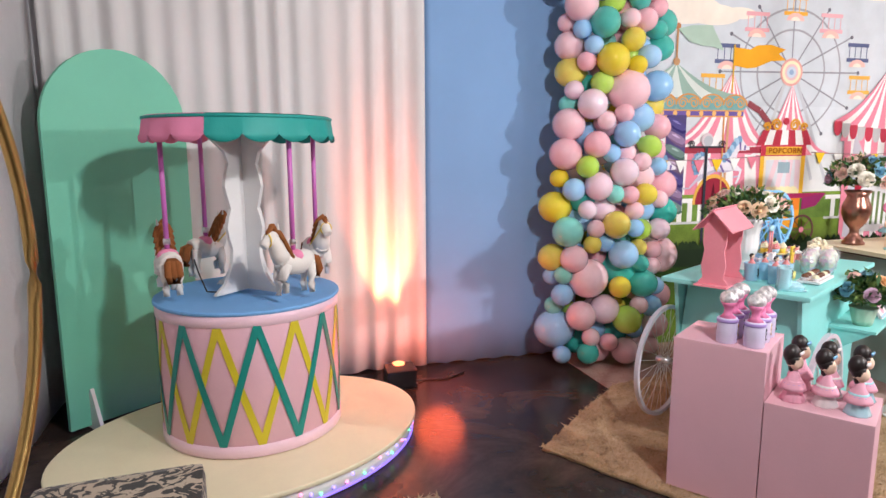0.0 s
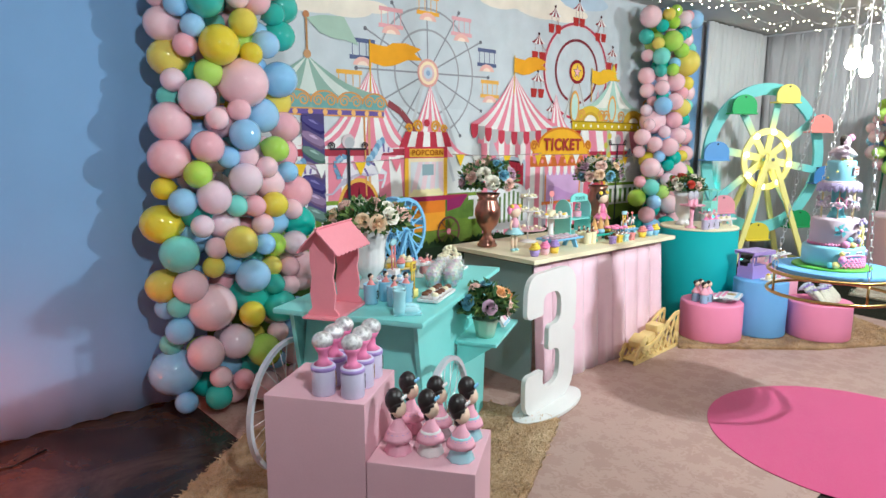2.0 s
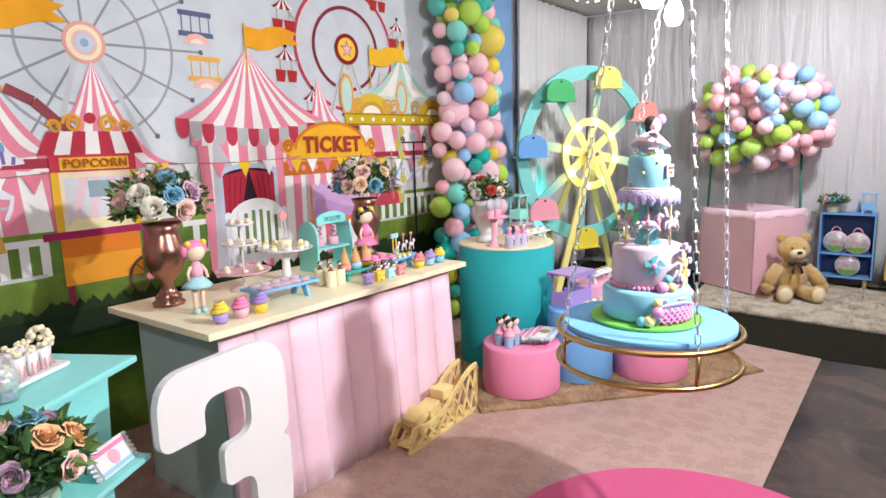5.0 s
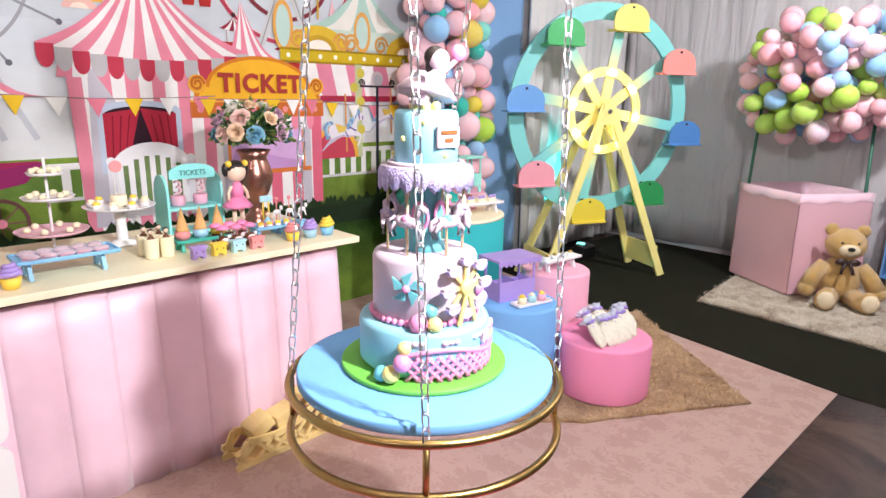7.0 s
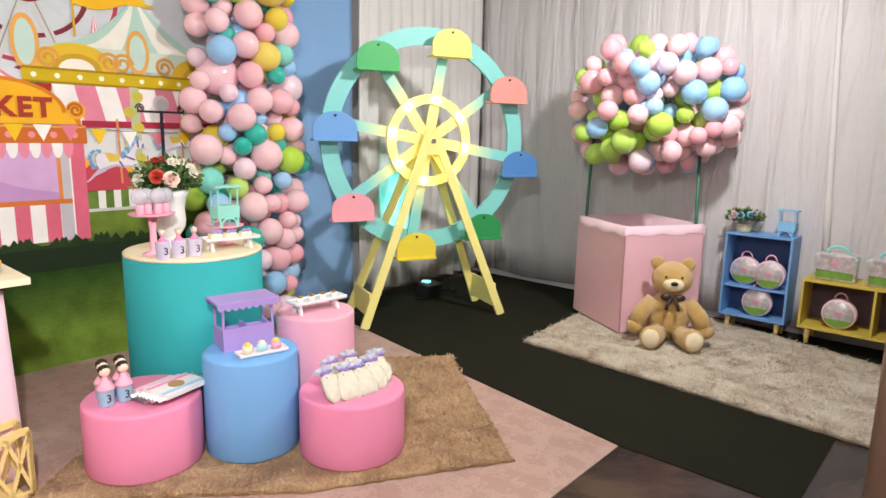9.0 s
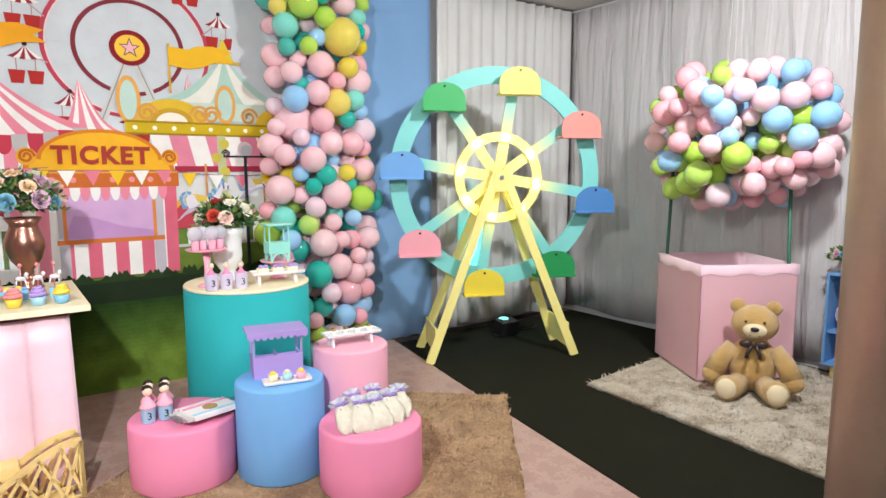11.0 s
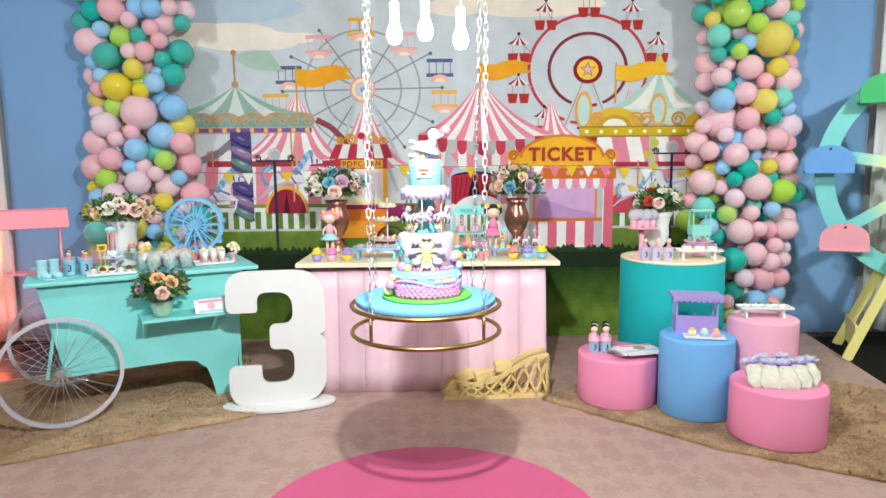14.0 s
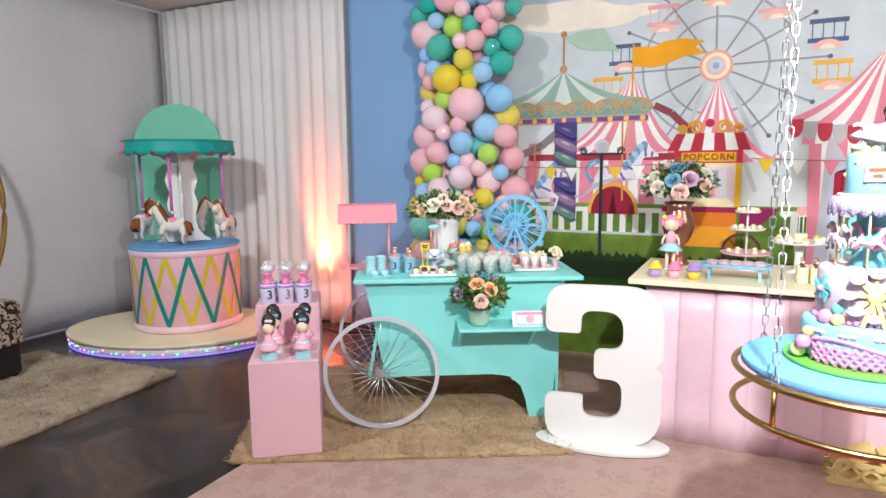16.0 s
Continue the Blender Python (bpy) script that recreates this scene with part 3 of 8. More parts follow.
def star_wheel():
    x, z = 6.42, 2.32
    for k in range(16):
        a = 2 * pi * k / 16
        PR.line((x, z), (x + 0.5 * cos(a), z + 0.47 * sin(a)), 0.007, (208, 208, 214))
    PR.hoop(x, z, 0.5, 0.03, (186, 70, 92), 0.45)
    PR.hoop(x, z, 0.485, 0.008, (240, 210, 210), 0.436)
    PR.hoop(x, z, 0.33, 0.028, (128, 52, 62), 0.3)
    for s in (-1, 1):
        PR.line((x + s * 0.03, z - 0.1), (x + s * 0.2, z - 0.5), 0.05, (206, 206, 206))
        PR.line((x + s * 0.04, z - 0.1), (x + s * 0.2, z - 0.5), 0.008, (150, 150, 150))
    for k in range(10):
        a = 2 * pi * k / 10 + 0.31
        gx, gz = x + 0.62 * cos(a), z + 0.54 * sin(a)
        PR.line((x + 0.5 * cos(a), z + 0.45 * sin(a)), (gx, gz + 0.07), 0.008, (190, 160, 160))
        PR.cone(gx, gz + 0.12, gx - 0.095, gx + 0.095, gz + 0.05, 6, (150, 52, 66), WH, 0.01, 0.015)
        for e in (-0.05, 0.05):
            PR.line((gx + e, gz + 0.04), (gx + e, gz - 0.04), 0.006, (180, 150, 150))
            PR.poly([(gx + e - 0.045, gz - 0.03), (gx + e + 0.045, gz - 0.03), (gx + e + 0.032, gz - 0.11), (gx + e - 0.032, gz - 0.11)], (180, 52, 50))
        PR.disc(gx, gz + 0.13, 0.015, (70, 40, 44), seg=8)
    PR.disc(x, z, 0.125, (136, 34, 44), 0.115)
    PR.disc(x, z, 0.092, (242, 196, 76), 0.085)
    PR.poly([(x + (0.068 if k % 2 == 0 else 0.028) * sin(pi * k / 5), z + (0.068 if k % 2 == 0 else 0.028) * cos(pi * k / 5)) for k in range(10)], (60, 44, 52))
    PR.poly([(x + (0.056 if k % 2 == 0 else 0.022) * sin(pi * k / 5), z + (0.056 if k % 2 == 0 else 0.022) * cos(pi * k / 5)) for k in range(10)], (236, 178, 190))


def flag(x, z, s=1.0, c=AMB):
    PR.line((x, z - 0.25 * s), (x, z + 0.1 * s), 0.014, (214, 168, 60))
    PR.poly([(x, z + 0.08 * s), (x + 0.14 * s, z + 0.07 * s), (x + 0.2 * s, z + 0.1 * s), (x + 0.32 * s, z + 0.11 * s), (x + 0.46 * s, z + 0.08 * s),
             (x + 0.4 * s, z + 0.045 * s), (x + 0.47 * s, z + 0.0), (x + 0.33 * s, z - 0.01 * s), (x + 0.2 * s, z - 0.06 * s), (x + 0.12 * s, z - 0.07 * s), (x, z - 0.05 * s)], c)


def back_tents():
    # pale red big tops behind the carousel and the popcorn cart
    PR.stripes((3.1, 1.2), (4.35, 1.2), (4.3, 1.66), (3.15, 1.66), 11, PK, WH)
    PR.cone(4.52, 2.08, 4.05, 4.98, 1.52, 9, PK, WH, 0.16, 0.02)
    PR.cone(3.94, 2.16, 3.12, 4.5, 1.62, 11, PK, WH, 0.22, 0.05)
    PR.line((3.15, 1.55), (4.3, 1.55), 0.05, (168, 60, 76))
    PR.curve([(4.1, 1.92), (4.22, 1.86), (4.32, 1.76), (4.42, 1.68)], 0.05, (150, 76, 84))
    PR.curve([(3.1, 1.58), (3.25, 1.64), (3.4, 1.76), (3.5, 1.86)], 0.06, (140, 130, 136))
    flag(3.94, 2.26, 1.05)
    # small top beside the star wheel
    PR.cone(6.1, 2.1, 5.98, 6.36, 1.76, 7, PK, WH, 0.08, 0.0)
    PR.cone(6.78, 2.18, 6.7, 6.86, 1.96, 5, PK, WH, 0.04, 0.0)


def green_carousel():
    x, r0, r1 = 3.42, 2.78, 4.06
    PR.line((x, 2.2), (x, 2.48), 0.016, (186, 140, 96))
    PR.disc(x, 2.48, 0.025, (190, 130, 90), seg=12)
    PR.poly([(x, 2.46)] + [(x + 0.42 * t, 2.44 - 0.13 * sin(pi * t * 0.5) - 0.02 * sin(t * 6)) for t in (0.25, 0.5, 0.75, 1.0)] + [(x + 0.3, 2.5), (x + 0.12, 2.49)], (176, 200, 184))
    PR.cone(x, 2.21, r0, r1, 1.97, 7, (150, 178, 166), (214, 222, 216), 0.05, 0.05)
    PR.disc(x, 2.22, 0.03, (196, 150, 110), seg=12)
    PR.poly([(r0, 1.97), (r1, 1.94), (r1, 1.84), (r0, 1.84)], (140, 176, 168))
    for k in range(6):
        c = r0 + 0.12 + k * 0.215
        PR.disc(c, 1.91, 0.11, (120, 168, 168), 0.07)
        PR.hoop(c, 1.9, 0.11, 0.016, (216, 150, 84), 0.08, a0=0, a1=pi)
        PR.scroll(c - 0.05, 1.915, 0.045, 0.011, (222, 160, 90))
        PR.scroll(c + 0.05, 1.915, 0.045, 0.011, (222, 160, 90), -1)
    PR.rect(r0, 1.815, r1, 1.855, (112, 92, 160))
    PR.line((r0, 1.857), (r1, 1.857), 0.01, (226, 160, 90))
    PR.line((r0, 1.813), (r1, 1.813), 0.01, (226, 160, 90))
    for k in range(11):
        PR.disc(r0 + 0.06 + k * 0.118, 1.835, 0.02, (240, 186, 120), seg=12)
    # twisted pillar
    PR.rect(3.36, 1.1, 3.535, 1.82, (84, 74, 122))
    for k in range(7):
        z = 1.12 + k * 0.105
        c = ((112, 138, 132), (150, 124, 158), (84, 76, 136), (150, 128, 152))[k % 4]
        band = [(0.0, 0.06), (0.05, 0.055), (0.12, 0.02), (0.175, -0.02), (0.18, -0.06), (0.15, -0.075), (0.09, -0.05), (0.03, -0.01), (-0.004, 0.02)]
        PR.poly([(3.358 + a, z + b) for a, b in band], tuple(v - 34 for v in c))
        PR.poly([(3.363 + a * 0.96, z + 0.008 + b * 0.8) for a, b in band], c)
        PR.poly([(3.41, z + 0.032), (3.45, z + 0.026), (3.49, z - 0.004), (3.46, z + 0.002), (3.42, z + 0.02)], tuple(min(255, v + 52) for v in c))
    for px in (3.05, 3.92):
        PR.line((px, 1.1), (px, 1.81), 0.02, (216, 168, 130))
    PR.disc(3.82, 1.12, 0.19, (232, 176, 84), 0.24, a0=0, a1=pi)
    PR.disc(3.82, 1.12, 0.165, (150, 40, 60), 0.21, a0=0, a1=pi)
    PR.poly([(3.82, 1.3), (3.79, 1.12), (3.85, 1.12)], (88, 20, 34))


def wooden_horse(x, z, s, tint, body=(232, 226, 234)):
    """A galloping carousel figure as a plain printed shape."""
    u = 0.1136 * s

    def at(p):
        return x + u * (p[0] - 6.0), z - u * (p[1] - 4.2)

    shade = (196, 186, 206)
    PR.line(at((6.5, 1.0)), at((6.6, 6.2)), 0.014, (214, 150, 90))
    tail = [at(p) for p in ((5.1, 3.7), (4.7, 3.62), (4.35, 3.85), (4.3, 4.3), (4.5, 4.7), (4.55, 5.0))]
    PR.curve(tail, 0.05 * s, (120, 160, 196))
    PR.curve([(p[0] + 0.012, p[1]) for p in tail[1:5]], 0.022 * s, (176, 206, 226))
    PR.poly([at(p) for p in ((7.6, 4.75), (8.1, 4.82), (8.0, 5.1), (7.55, 5.15), (7.6, 5.28), (8.15, 5.2), (8.3, 4.65), (7.9, 4.4))], shade)
    PR.poly([at(p) for p in ((5.2, 4.6), (4.4, 5.4), (3.95, 5.9), (3.4, 5.88), (3.42, 6.02), (4.0, 6.0), (4.6, 5.52), (5.4, 5.15))], shade)
    PR.poly([at(p) for p in ((8.85, 3.3), (8.8, 3.1), (8.5, 2.95), (8.3, 2.7), (8.0, 2.6), (7.7, 2.7), (7.45, 3.1), (7.2, 3.5), (6.9, 3.85), (6.4, 3.95), (5.6, 3.85),
                             (5.2, 3.72), (4.85, 3.75), (4.65, 4.1), (4.7, 4.6), (4.9, 5.0), (5.3, 5.15), (5.6, 5.0), (6.2, 4.8), (6.8, 4.9), (7.6, 4.75), (8.1, 4.8),
                             (8.0, 5.2), (7.8, 5.6), (7.8, 5.72), (7.95, 5.7), (8.15, 5.3), (8.28, 4.7), (8.0, 4.5), (7.8, 4.3), (7.75, 3.9), (7.85, 3.5), (8.0, 3.35), (8.4, 3.35))], body)
    PR.poly([at(p) for p in ((4.9, 5.0), (5.3, 5.15), (5.6, 5.0), (6.2, 4.8), (6.8, 4.9), (7.6, 4.75), (6.8, 4.72), (6.2, 4.62), (5.5, 4.8))], shade)
    for k, p in enumerate(((8.0, 2.6), (7.75, 2.75), (7.55, 3.0), (7.4, 3.25), (7.2, 3.5), (7.0, 3.75), (6.85, 3.9))):
        q = at(p)
        PR.disc(q[0] - 0.008 * s, q[1], 0.026 * s, ((120, 160, 196), (168, 200, 224))[k % 2], 0.034 * s, seg=12)
    PR.poly([at(p) for p in ((5.4, 3.85), (6.6, 3.9), (6.45, 4.35), (5.7, 4.45))], tint)
    for p, q in (((6.85, 3.95), (7.72, 4.32)), ((6.45, 4.35), (6.75, 4.85)), ((8.0, 2.75), (8.05, 3.3)), ((8.45, 2.98), (8.4, 3.32))):
        PR.line(at(p), at(q), 0.017 * s, (126, 108, 164))


def garden_gate():
    """White arched slat gate before the tent."""
    cx, w = 5.493, 0.226
    PR.poly([(cx - w, 0.84), (cx + w, 0.84), (cx + w, 1.12)] + [(cx + w * cos(a), 1.12 + 0.146 * sin(a)) for a in (pi * k / 14 for k in range(1, 14))] + [(cx - w, 1.12)], (240, 238, 240))
    for k in range(6):
        x = cx - 0.165 + k * 0.06
        PR.rect(x, 0.9, x + 0.028, 1.1 + 0.09 * (1 - ((x + 0.014 - cx) / 0.2) ** 2), (112, 132, 84))
    for e in (-1, 1):
        PR.rect(cx + e * w - 0.022, 0.82, cx + e * w + 0.022, 1.15, (226, 224, 230))
        PR.disc(cx + e * w, 1.165, 0.026, (236, 234, 238), seg=14)


def popcorn_cart():
    PR.rect(4.25, 1.19, 4.7, 1.58, (246, 226, 190))
    PR.rect(4.31, 1.2, 4.65, 1.47, (222, 222, 228))
    for k in range(4):
        PR.poly([(4.31 + k * 0.1, 1.22), (4.36 + k * 0.1, 1.22), (4.44 + k * 0.07, 1.47), (4.39 + k * 0.07, 1.47)], (236, 206, 214))
    PR.rect(4.43, 1.36, 4.55, 1.45, (150, 172, 182))
    for k in range(16):
        PR.disc(4.33 + 0.02 * k, 1.2 + 0.025 * abs(sin(k * 2.1)), 0.03, (250, 236, 186), seg=8)
    for px in (4.27, 4.68):
        PR.rect(px - 0.02, 1.17, px + 0.02, 1.6, (240, 184, 60))
    PR.rect(4.25, 1.5, 4.7, 1.59, (200, 60, 80))
    PR.rect(4.3, 1.51, 4.66, 1.575, (244, 190, 70))
    PR.stripes((4.2, 1.59), (4.75, 1.59), (4.7, 1.71), (4.26, 1.71), 7, RD, WH)
    for e in (-1, 1):
        PR.scroll(4.48 + e * 0.09, 1.75, 0.05, 0.018, (232, 164, 60), e)
        PR.scroll(4.48 + e * 0.18, 1.735, 0.035, 0.016, (232, 164, 60), e)
    PR.disc(4.48, 1.78, 0.03, RD, seg=12)
    PR.rect(4.18, 1.15, 4.92, 1.19, (168, 44, 92))
    PR.poly([(4.7, 1.15), (4.95, 1.19), (4.85, 1.08), (4.7, 1.05)], (150, 44, 100))
    PR.rect(4.26, 0.9, 4.68, 1.15, (240, 160, 52))
    PR.rect(4.26, 1.05, 4.68, 1.15, (228, 128, 44))
    PR.hoop(4.72, 0.88, 0.12, 0.018, (110, 70, 70))
    for k in range(8):
        PR.line((4.72, 0.88), (4.72 + 0.11 * cos(k * pi / 4), 0.88 + 0.11 * sin(k * pi / 4)), 0.008, (130, 90, 80))
    PR.disc(4.72, 0.88, 0.025, PK, seg=12)
    PR.rect(4.27, 0.68, 4.3, 0.9, (150, 50, 80))


def main_tent():
    PR.stripes((5.12, 0.78), (6.02, 0.78), (6.04, 1.74), (5.09, 1.74), 13, PK, WH)
    PR.poly([(5.16, 0.8), (5.3, 0.8), (5.42, 1.1), (5.36, 1.44), (5.2, 1.7)], (196, 190, 200))
    PR.stripes((5.05, 1.62), (5.2, 1.62), (5.2, 1.74), (5.07, 1.74), 2, PK, WH)
    PR.poly([(5.22, 1.1), (5.68, 1.1), (5.68, 1.45)] + [(5.45 + 0.23 * cos(a), 1.45 + 0.05 * sin(a)) for a in (pi * k / 8 for k in range(1, 8))] + [(5.22, 1.45)], (190, 200, 218))
    PR.poly([(5.25, 1.1), (5.65, 1.1), (5.65, 1.42)] + [(5.45 + 0.2 * cos(a), 1.42 + 0.05 * sin(a)) for a in (pi * k / 8 for k in range(1, 8))] + [(5.25, 1.42)], (52, 28, 40))
    PR.poly([(5.25, 1.1), (5.36, 1.1), (5.4, 1.28), (5.45, 1.46), (5.25, 1.43)], (176, 44, 64))
    PR.poly([(5.65, 1.1), (5.54, 1.1), (5.5, 1.28), (5.45, 1.46), (5.65, 1.43)], (176, 44, 64))
    for k in range(3):
        PR.line((5.28 + 0.03 * k, 1.12), (5.3 + 0.045 * k, 1.42), 0.008, (130, 30, 46))
        PR.line((5.62 - 0.03 * k, 1.12), (5.6 - 0.045 * k, 1.42), 0.008, (130, 30, 46))
    PR.cone(5.5, 2.23, 4.97, 6.14, 1.79, 15, PK, WH, 0.07, 0.07)
    PR.scallops(4.97, 6.14, 1.775, 0.1, 14, (196, 64, 84), (190, 186, 188), 0.07)
    flag(5.5, 2.3, 0.95)


def fence():
    # white pickets in front of the green, a garden arch before the tent
    PR.rect(BX0, 0.98, BX1, 1.15, (104, 134, 60))
    x = BX0 + 0.02
    while x < BX1 - 0.05:
        if not 4.18 < x < 4.95 and not 5.94 < x < 6.66:
            PR.rect(x, 0.97, x + 0.045, 1.16, (238, 236, 232))
        x += 0.095
    for x0, x1 in ((BX0, 4.18), (4.95, 5.94), (6.66, BX1)):
        PR.rect(x0, 1.135, x1, 1.17, (242, 240, 238))
        PR.rect(x0, 0.965, x1, 0.985, (206, 206, 206))


def ticket_booth():
    PR.stripes((5.93, 0.8), (6.66, 0.8), (6.66, 1.42), (5.93, 1.42), 9, (220, 106, 130), WH)
    PR.rect(5.93, 0.8, 5.99, 1.42, (196, 190, 200))
    PR.rect(6.5, 0.8, 6.57, 1.42, (196, 190, 200))
    PR.rect(5.98, 1.06, 6.5, 1.36, (212, 170, 214))
    PR.poly([(5.98, 1.12), (6.02, 1.22), (6.14, 1.2), (6.3, 1.14), (6.5, 1.1), (6.5, 1.06), (5.98, 1.06)], (196, 150, 202))
    for a, b in (((5.97, 1.04), (5.97, 1.38)), ((6.51, 1.04), (6.51, 1.38))):
        PR.line(a, b, 0.022, (226, 140, 76))
    PR.rect(5.92, 1.03, 6.57, 1.06, (214, 120, 60))
    PR.scallops(5.95, 6.6, 1.42, 0.11, 11, PK, WH)
    PR.rect(5.74, 1.4, 6.68, 1.5, (206, 110, 52))
    PR.line((5.74, 1.5), (6.68, 1.5), 0.014, (240, 170, 90))
    for k in range(8):
        PR.disc(5.8 + k * 0.116, 1.45, 0.02, (236, 150, 150), seg=10)
    PR.poly([(5.76, 1.5), (6.66, 1.5), (6.64, 1.6)] + [(6.21 + 0.37 * cos(a), 1.58 + 0.2 * sin(a)) for a in (pi * k / 16 for k in range(17))] + [(5.78, 1.6)], (216, 130, 44))
    PR.poly([(5.79, 1.515), (6.63, 1.515), (6.6, 1.59)] + [(6.21 + 0.345 * cos(a), 1.58 + 0.178 * sin(a)) for a in (pi * k / 16 for k in range(17))] + [(5.82, 1.59)], (243, 182, 50))
    for e in (-1, 1):
        PR.disc(6.21 + e * 0.42, 1.6, 0.055, (236, 170, 60))
        PR.scroll(6.21 + e * 0.42, 1.6, 0.045, 0.016, (196, 106, 40), -e)


def gold_carousel():
    x0, x1, x = 6.36, 7.7, 7.03
    PR.stripes((6.56, 1.5), (7.7, 1.5), (7.6, 1.8), (6.5, 1.8), 9, WH, (226, 136, 160))
    PR.rect(6.66, 1.5, 7.7, 1.54, (170, 50, 74))
    PR.cone(x, 2.32, 6.42, 7.68, 1.98, 5, (176, 208, 196), (232, 230, 220), 0.1, 0.0)
    PR.poly([(6.42, 1.86), (7.68, 1.86), (7.68, 2.0), (6.42, 1.98)], (200, 218, 204))
    PR.poly([(x - 0.08, 2.28), (x + 0.08, 2.28), (x, 2.45)], (228, 200, 70))
    PR.disc(x, 2.46, 0.025, (200, 206, 206), seg=12)
    PR.line((x - 0.12, 2.28), (x + 0.12, 2.28), 0.02, (206, 170, 70))
    flag(6.66, 2.28, 0.95, (240, 186, 48))
    for c, r in ((6.66, 0.23), (7.45, 0.2)):
        PR.disc(c, 1.84, r, (224, 186, 60), r * 0.7, a0=0, a1=pi)
        PR.disc(c, 1.84, r * 0.62, (200, 160, 50), r * 0.43, a0=0, a1=pi)
        PR.disc(c, 1.84, r * 0.45, (246, 236, 222), r * 0.3, a0=0, a1=pi)
    for c, h in ((6.39, 0.15), (7.03, 0.13), (7.68, 0.12)):
        PR.disc(c, 1.98, 0.075, (226, 168, 90), h + 0.01)
        PR.disc(c, 1.98, 0.052, (190, 216, 206), h - 0.02)
    for c, e in ((6.5, 1), (6.85, -1), (7.2, 1), (7.62, -1), (6.93, 1)):
        PR.scroll(c, 1.9, 0.065, 0.02, (222, 160, 84), e)
    PR.rect(x0, 1.76, x1, 1.84, (206, 176, 40))
    PR.line((x0, 1.84), (x1, 1.84), 0.014, (160, 130, 30))
    PR.line((x0, 1.76), (x1, 1.76), 0.014, (160, 130, 30))
    for k in range(11):
        PR.disc(x0 + 0.06 + k * 0.125, 1.8, 0.016, (250, 244, 220), seg=10)
    PR.rect(6.96, 1.1, 7.02, 1.76, (190, 196, 150))
    for k in range(6):
        PR.disc(6.95 + 0.06 * (k % 2), 1.2 + k * 0.1, 0.035, (206, 190, 80), seg=12)
    PR.disc(6.78, 1.1, 0.2, (236, 176, 70), 0.24, a0=0, a1=pi)
    PR.disc(6.78, 1.1, 0.17, (196, 72, 88), 0.2, a0=0, a1=pi)


def bunting(x0, x1, z, n, sag):
    PR.curve([(x0 + (x1 - x0) * t, z - sag * sin(pi * t)) for t in (k / 12 for k in range(13))], 0.006, (150, 120, 120))
    for k in range(n):
        t = (k + 0.5) / n
        c, zz = x0 + (x1 - x0) * t, z - sag * sin(pi * t)
        PR.poly([(c - 0.05, zz), (c + 0.05, zz), (c, zz - 0.1)], ((240, 196, 50), (246, 244, 240), (230, 130, 150))[k % 3])


def street_lamp_print(x, top):
    PR.rect(x - 0.012, 0.76, x + 0.012, top, (52, 54, 66))
    PR.disc(x, top + 0.045, 0.055, (216, 198, 204))
    PR.disc(x + 0.01, top + 0.035, 0.042, (184, 186, 192))
    PR.line((x - 0.16, top - 0.01), (x + 0.16, top - 0.01), 0.014, (60, 56, 66))
    for e in (-1, 1):
        PR.scroll(x + e * 0.14, top + 0.01, 0.03, 0.01, (60, 56, 66), e)


big_wheel()
star_wheel()
back_tents()
PR.rect(BX0, 0.0, BX1, 1.2, GRN)
for k in range(12):
    PR.rect(BX0, 0.75 - 0.0, BX1, 1.0 - 0.02 * k, (118 - k * 2, 146 - k * 3, 58 - k))
fence()
green_carousel()
wooden_horse(3.82, 1.449, 1.0, (224, 160, 186))
wooden_horse(3.14, 1.3, 1.0, (186, 110, 150))
popcorn_cart()
main_tent()
garden_gate()
gold_carousel()
wooden_horse(6.83, 1.3, 0.7, (226, 196, 90))
wooden_horse(7.25, 1.42, 0.7, (226, 196, 90))
ticket_booth()
bunting(2.75, 4.25, 1.5, 9, 0.03)
bunting(4.75, 5.9, 1.53, 6, 0.02)
bunting(5.78, 6.66, 1.51, 6, 0.0)
bunting(6.66, 7.6, 1.5, 5, 0.03)
street_lamp_print(3.73, 1.585)
street_lamp_print(7.16, 1.62)
# hedge shadow and the near meadow
PR.rect(BX0, 0.0, BX1, 0.78, DKG)
gr = random.Random(3)
for k in range(180):
    gx = gr.uniform(BX0 + 0.05, BX1 - 0.05)
    PR.poly([(gx - 0.05, 0.76), (gx + 0.05, 0.76), (gx + gr.uniform(-0.03, 0.03), 0.8 + gr.random() * 0.04)], (40, 58, 32))
for k in range(14):
    PR.rect(BX0, 0.0, BX1, 0.62 - 0.03 * k, (40 + k * 5, 66 + k * 5, 24 + k * 2))
bd = solo("backdrop", PR.bm, PR.mats, "printed cloth backdrop of a pastel fairground with tents and wheels", "backdrop", kind="structure")
M_ink_red, M_ink_brown = mat("print_ink_red", lin(170, 64, 56), 0.8), mat("print_ink_brown", lin(176, 96, 30), 0.8)
yt = 4.284 - PR.level * 0.00003 - 0.003
lettering("TICKET", 0.155, 0.001, M_ink_red, "lettering", bd, pose(6.21, yt, 1.605, 90, 0, 0), "red printed letters", 0.006, 1.16)
lettering("POPCORN", 0.062, 0.001, M_ink_brown, "lettering", bd, pose(4.48, yt, 1.542, 90, 0, 0), "brown printed letters", 0.0015, 1.2)
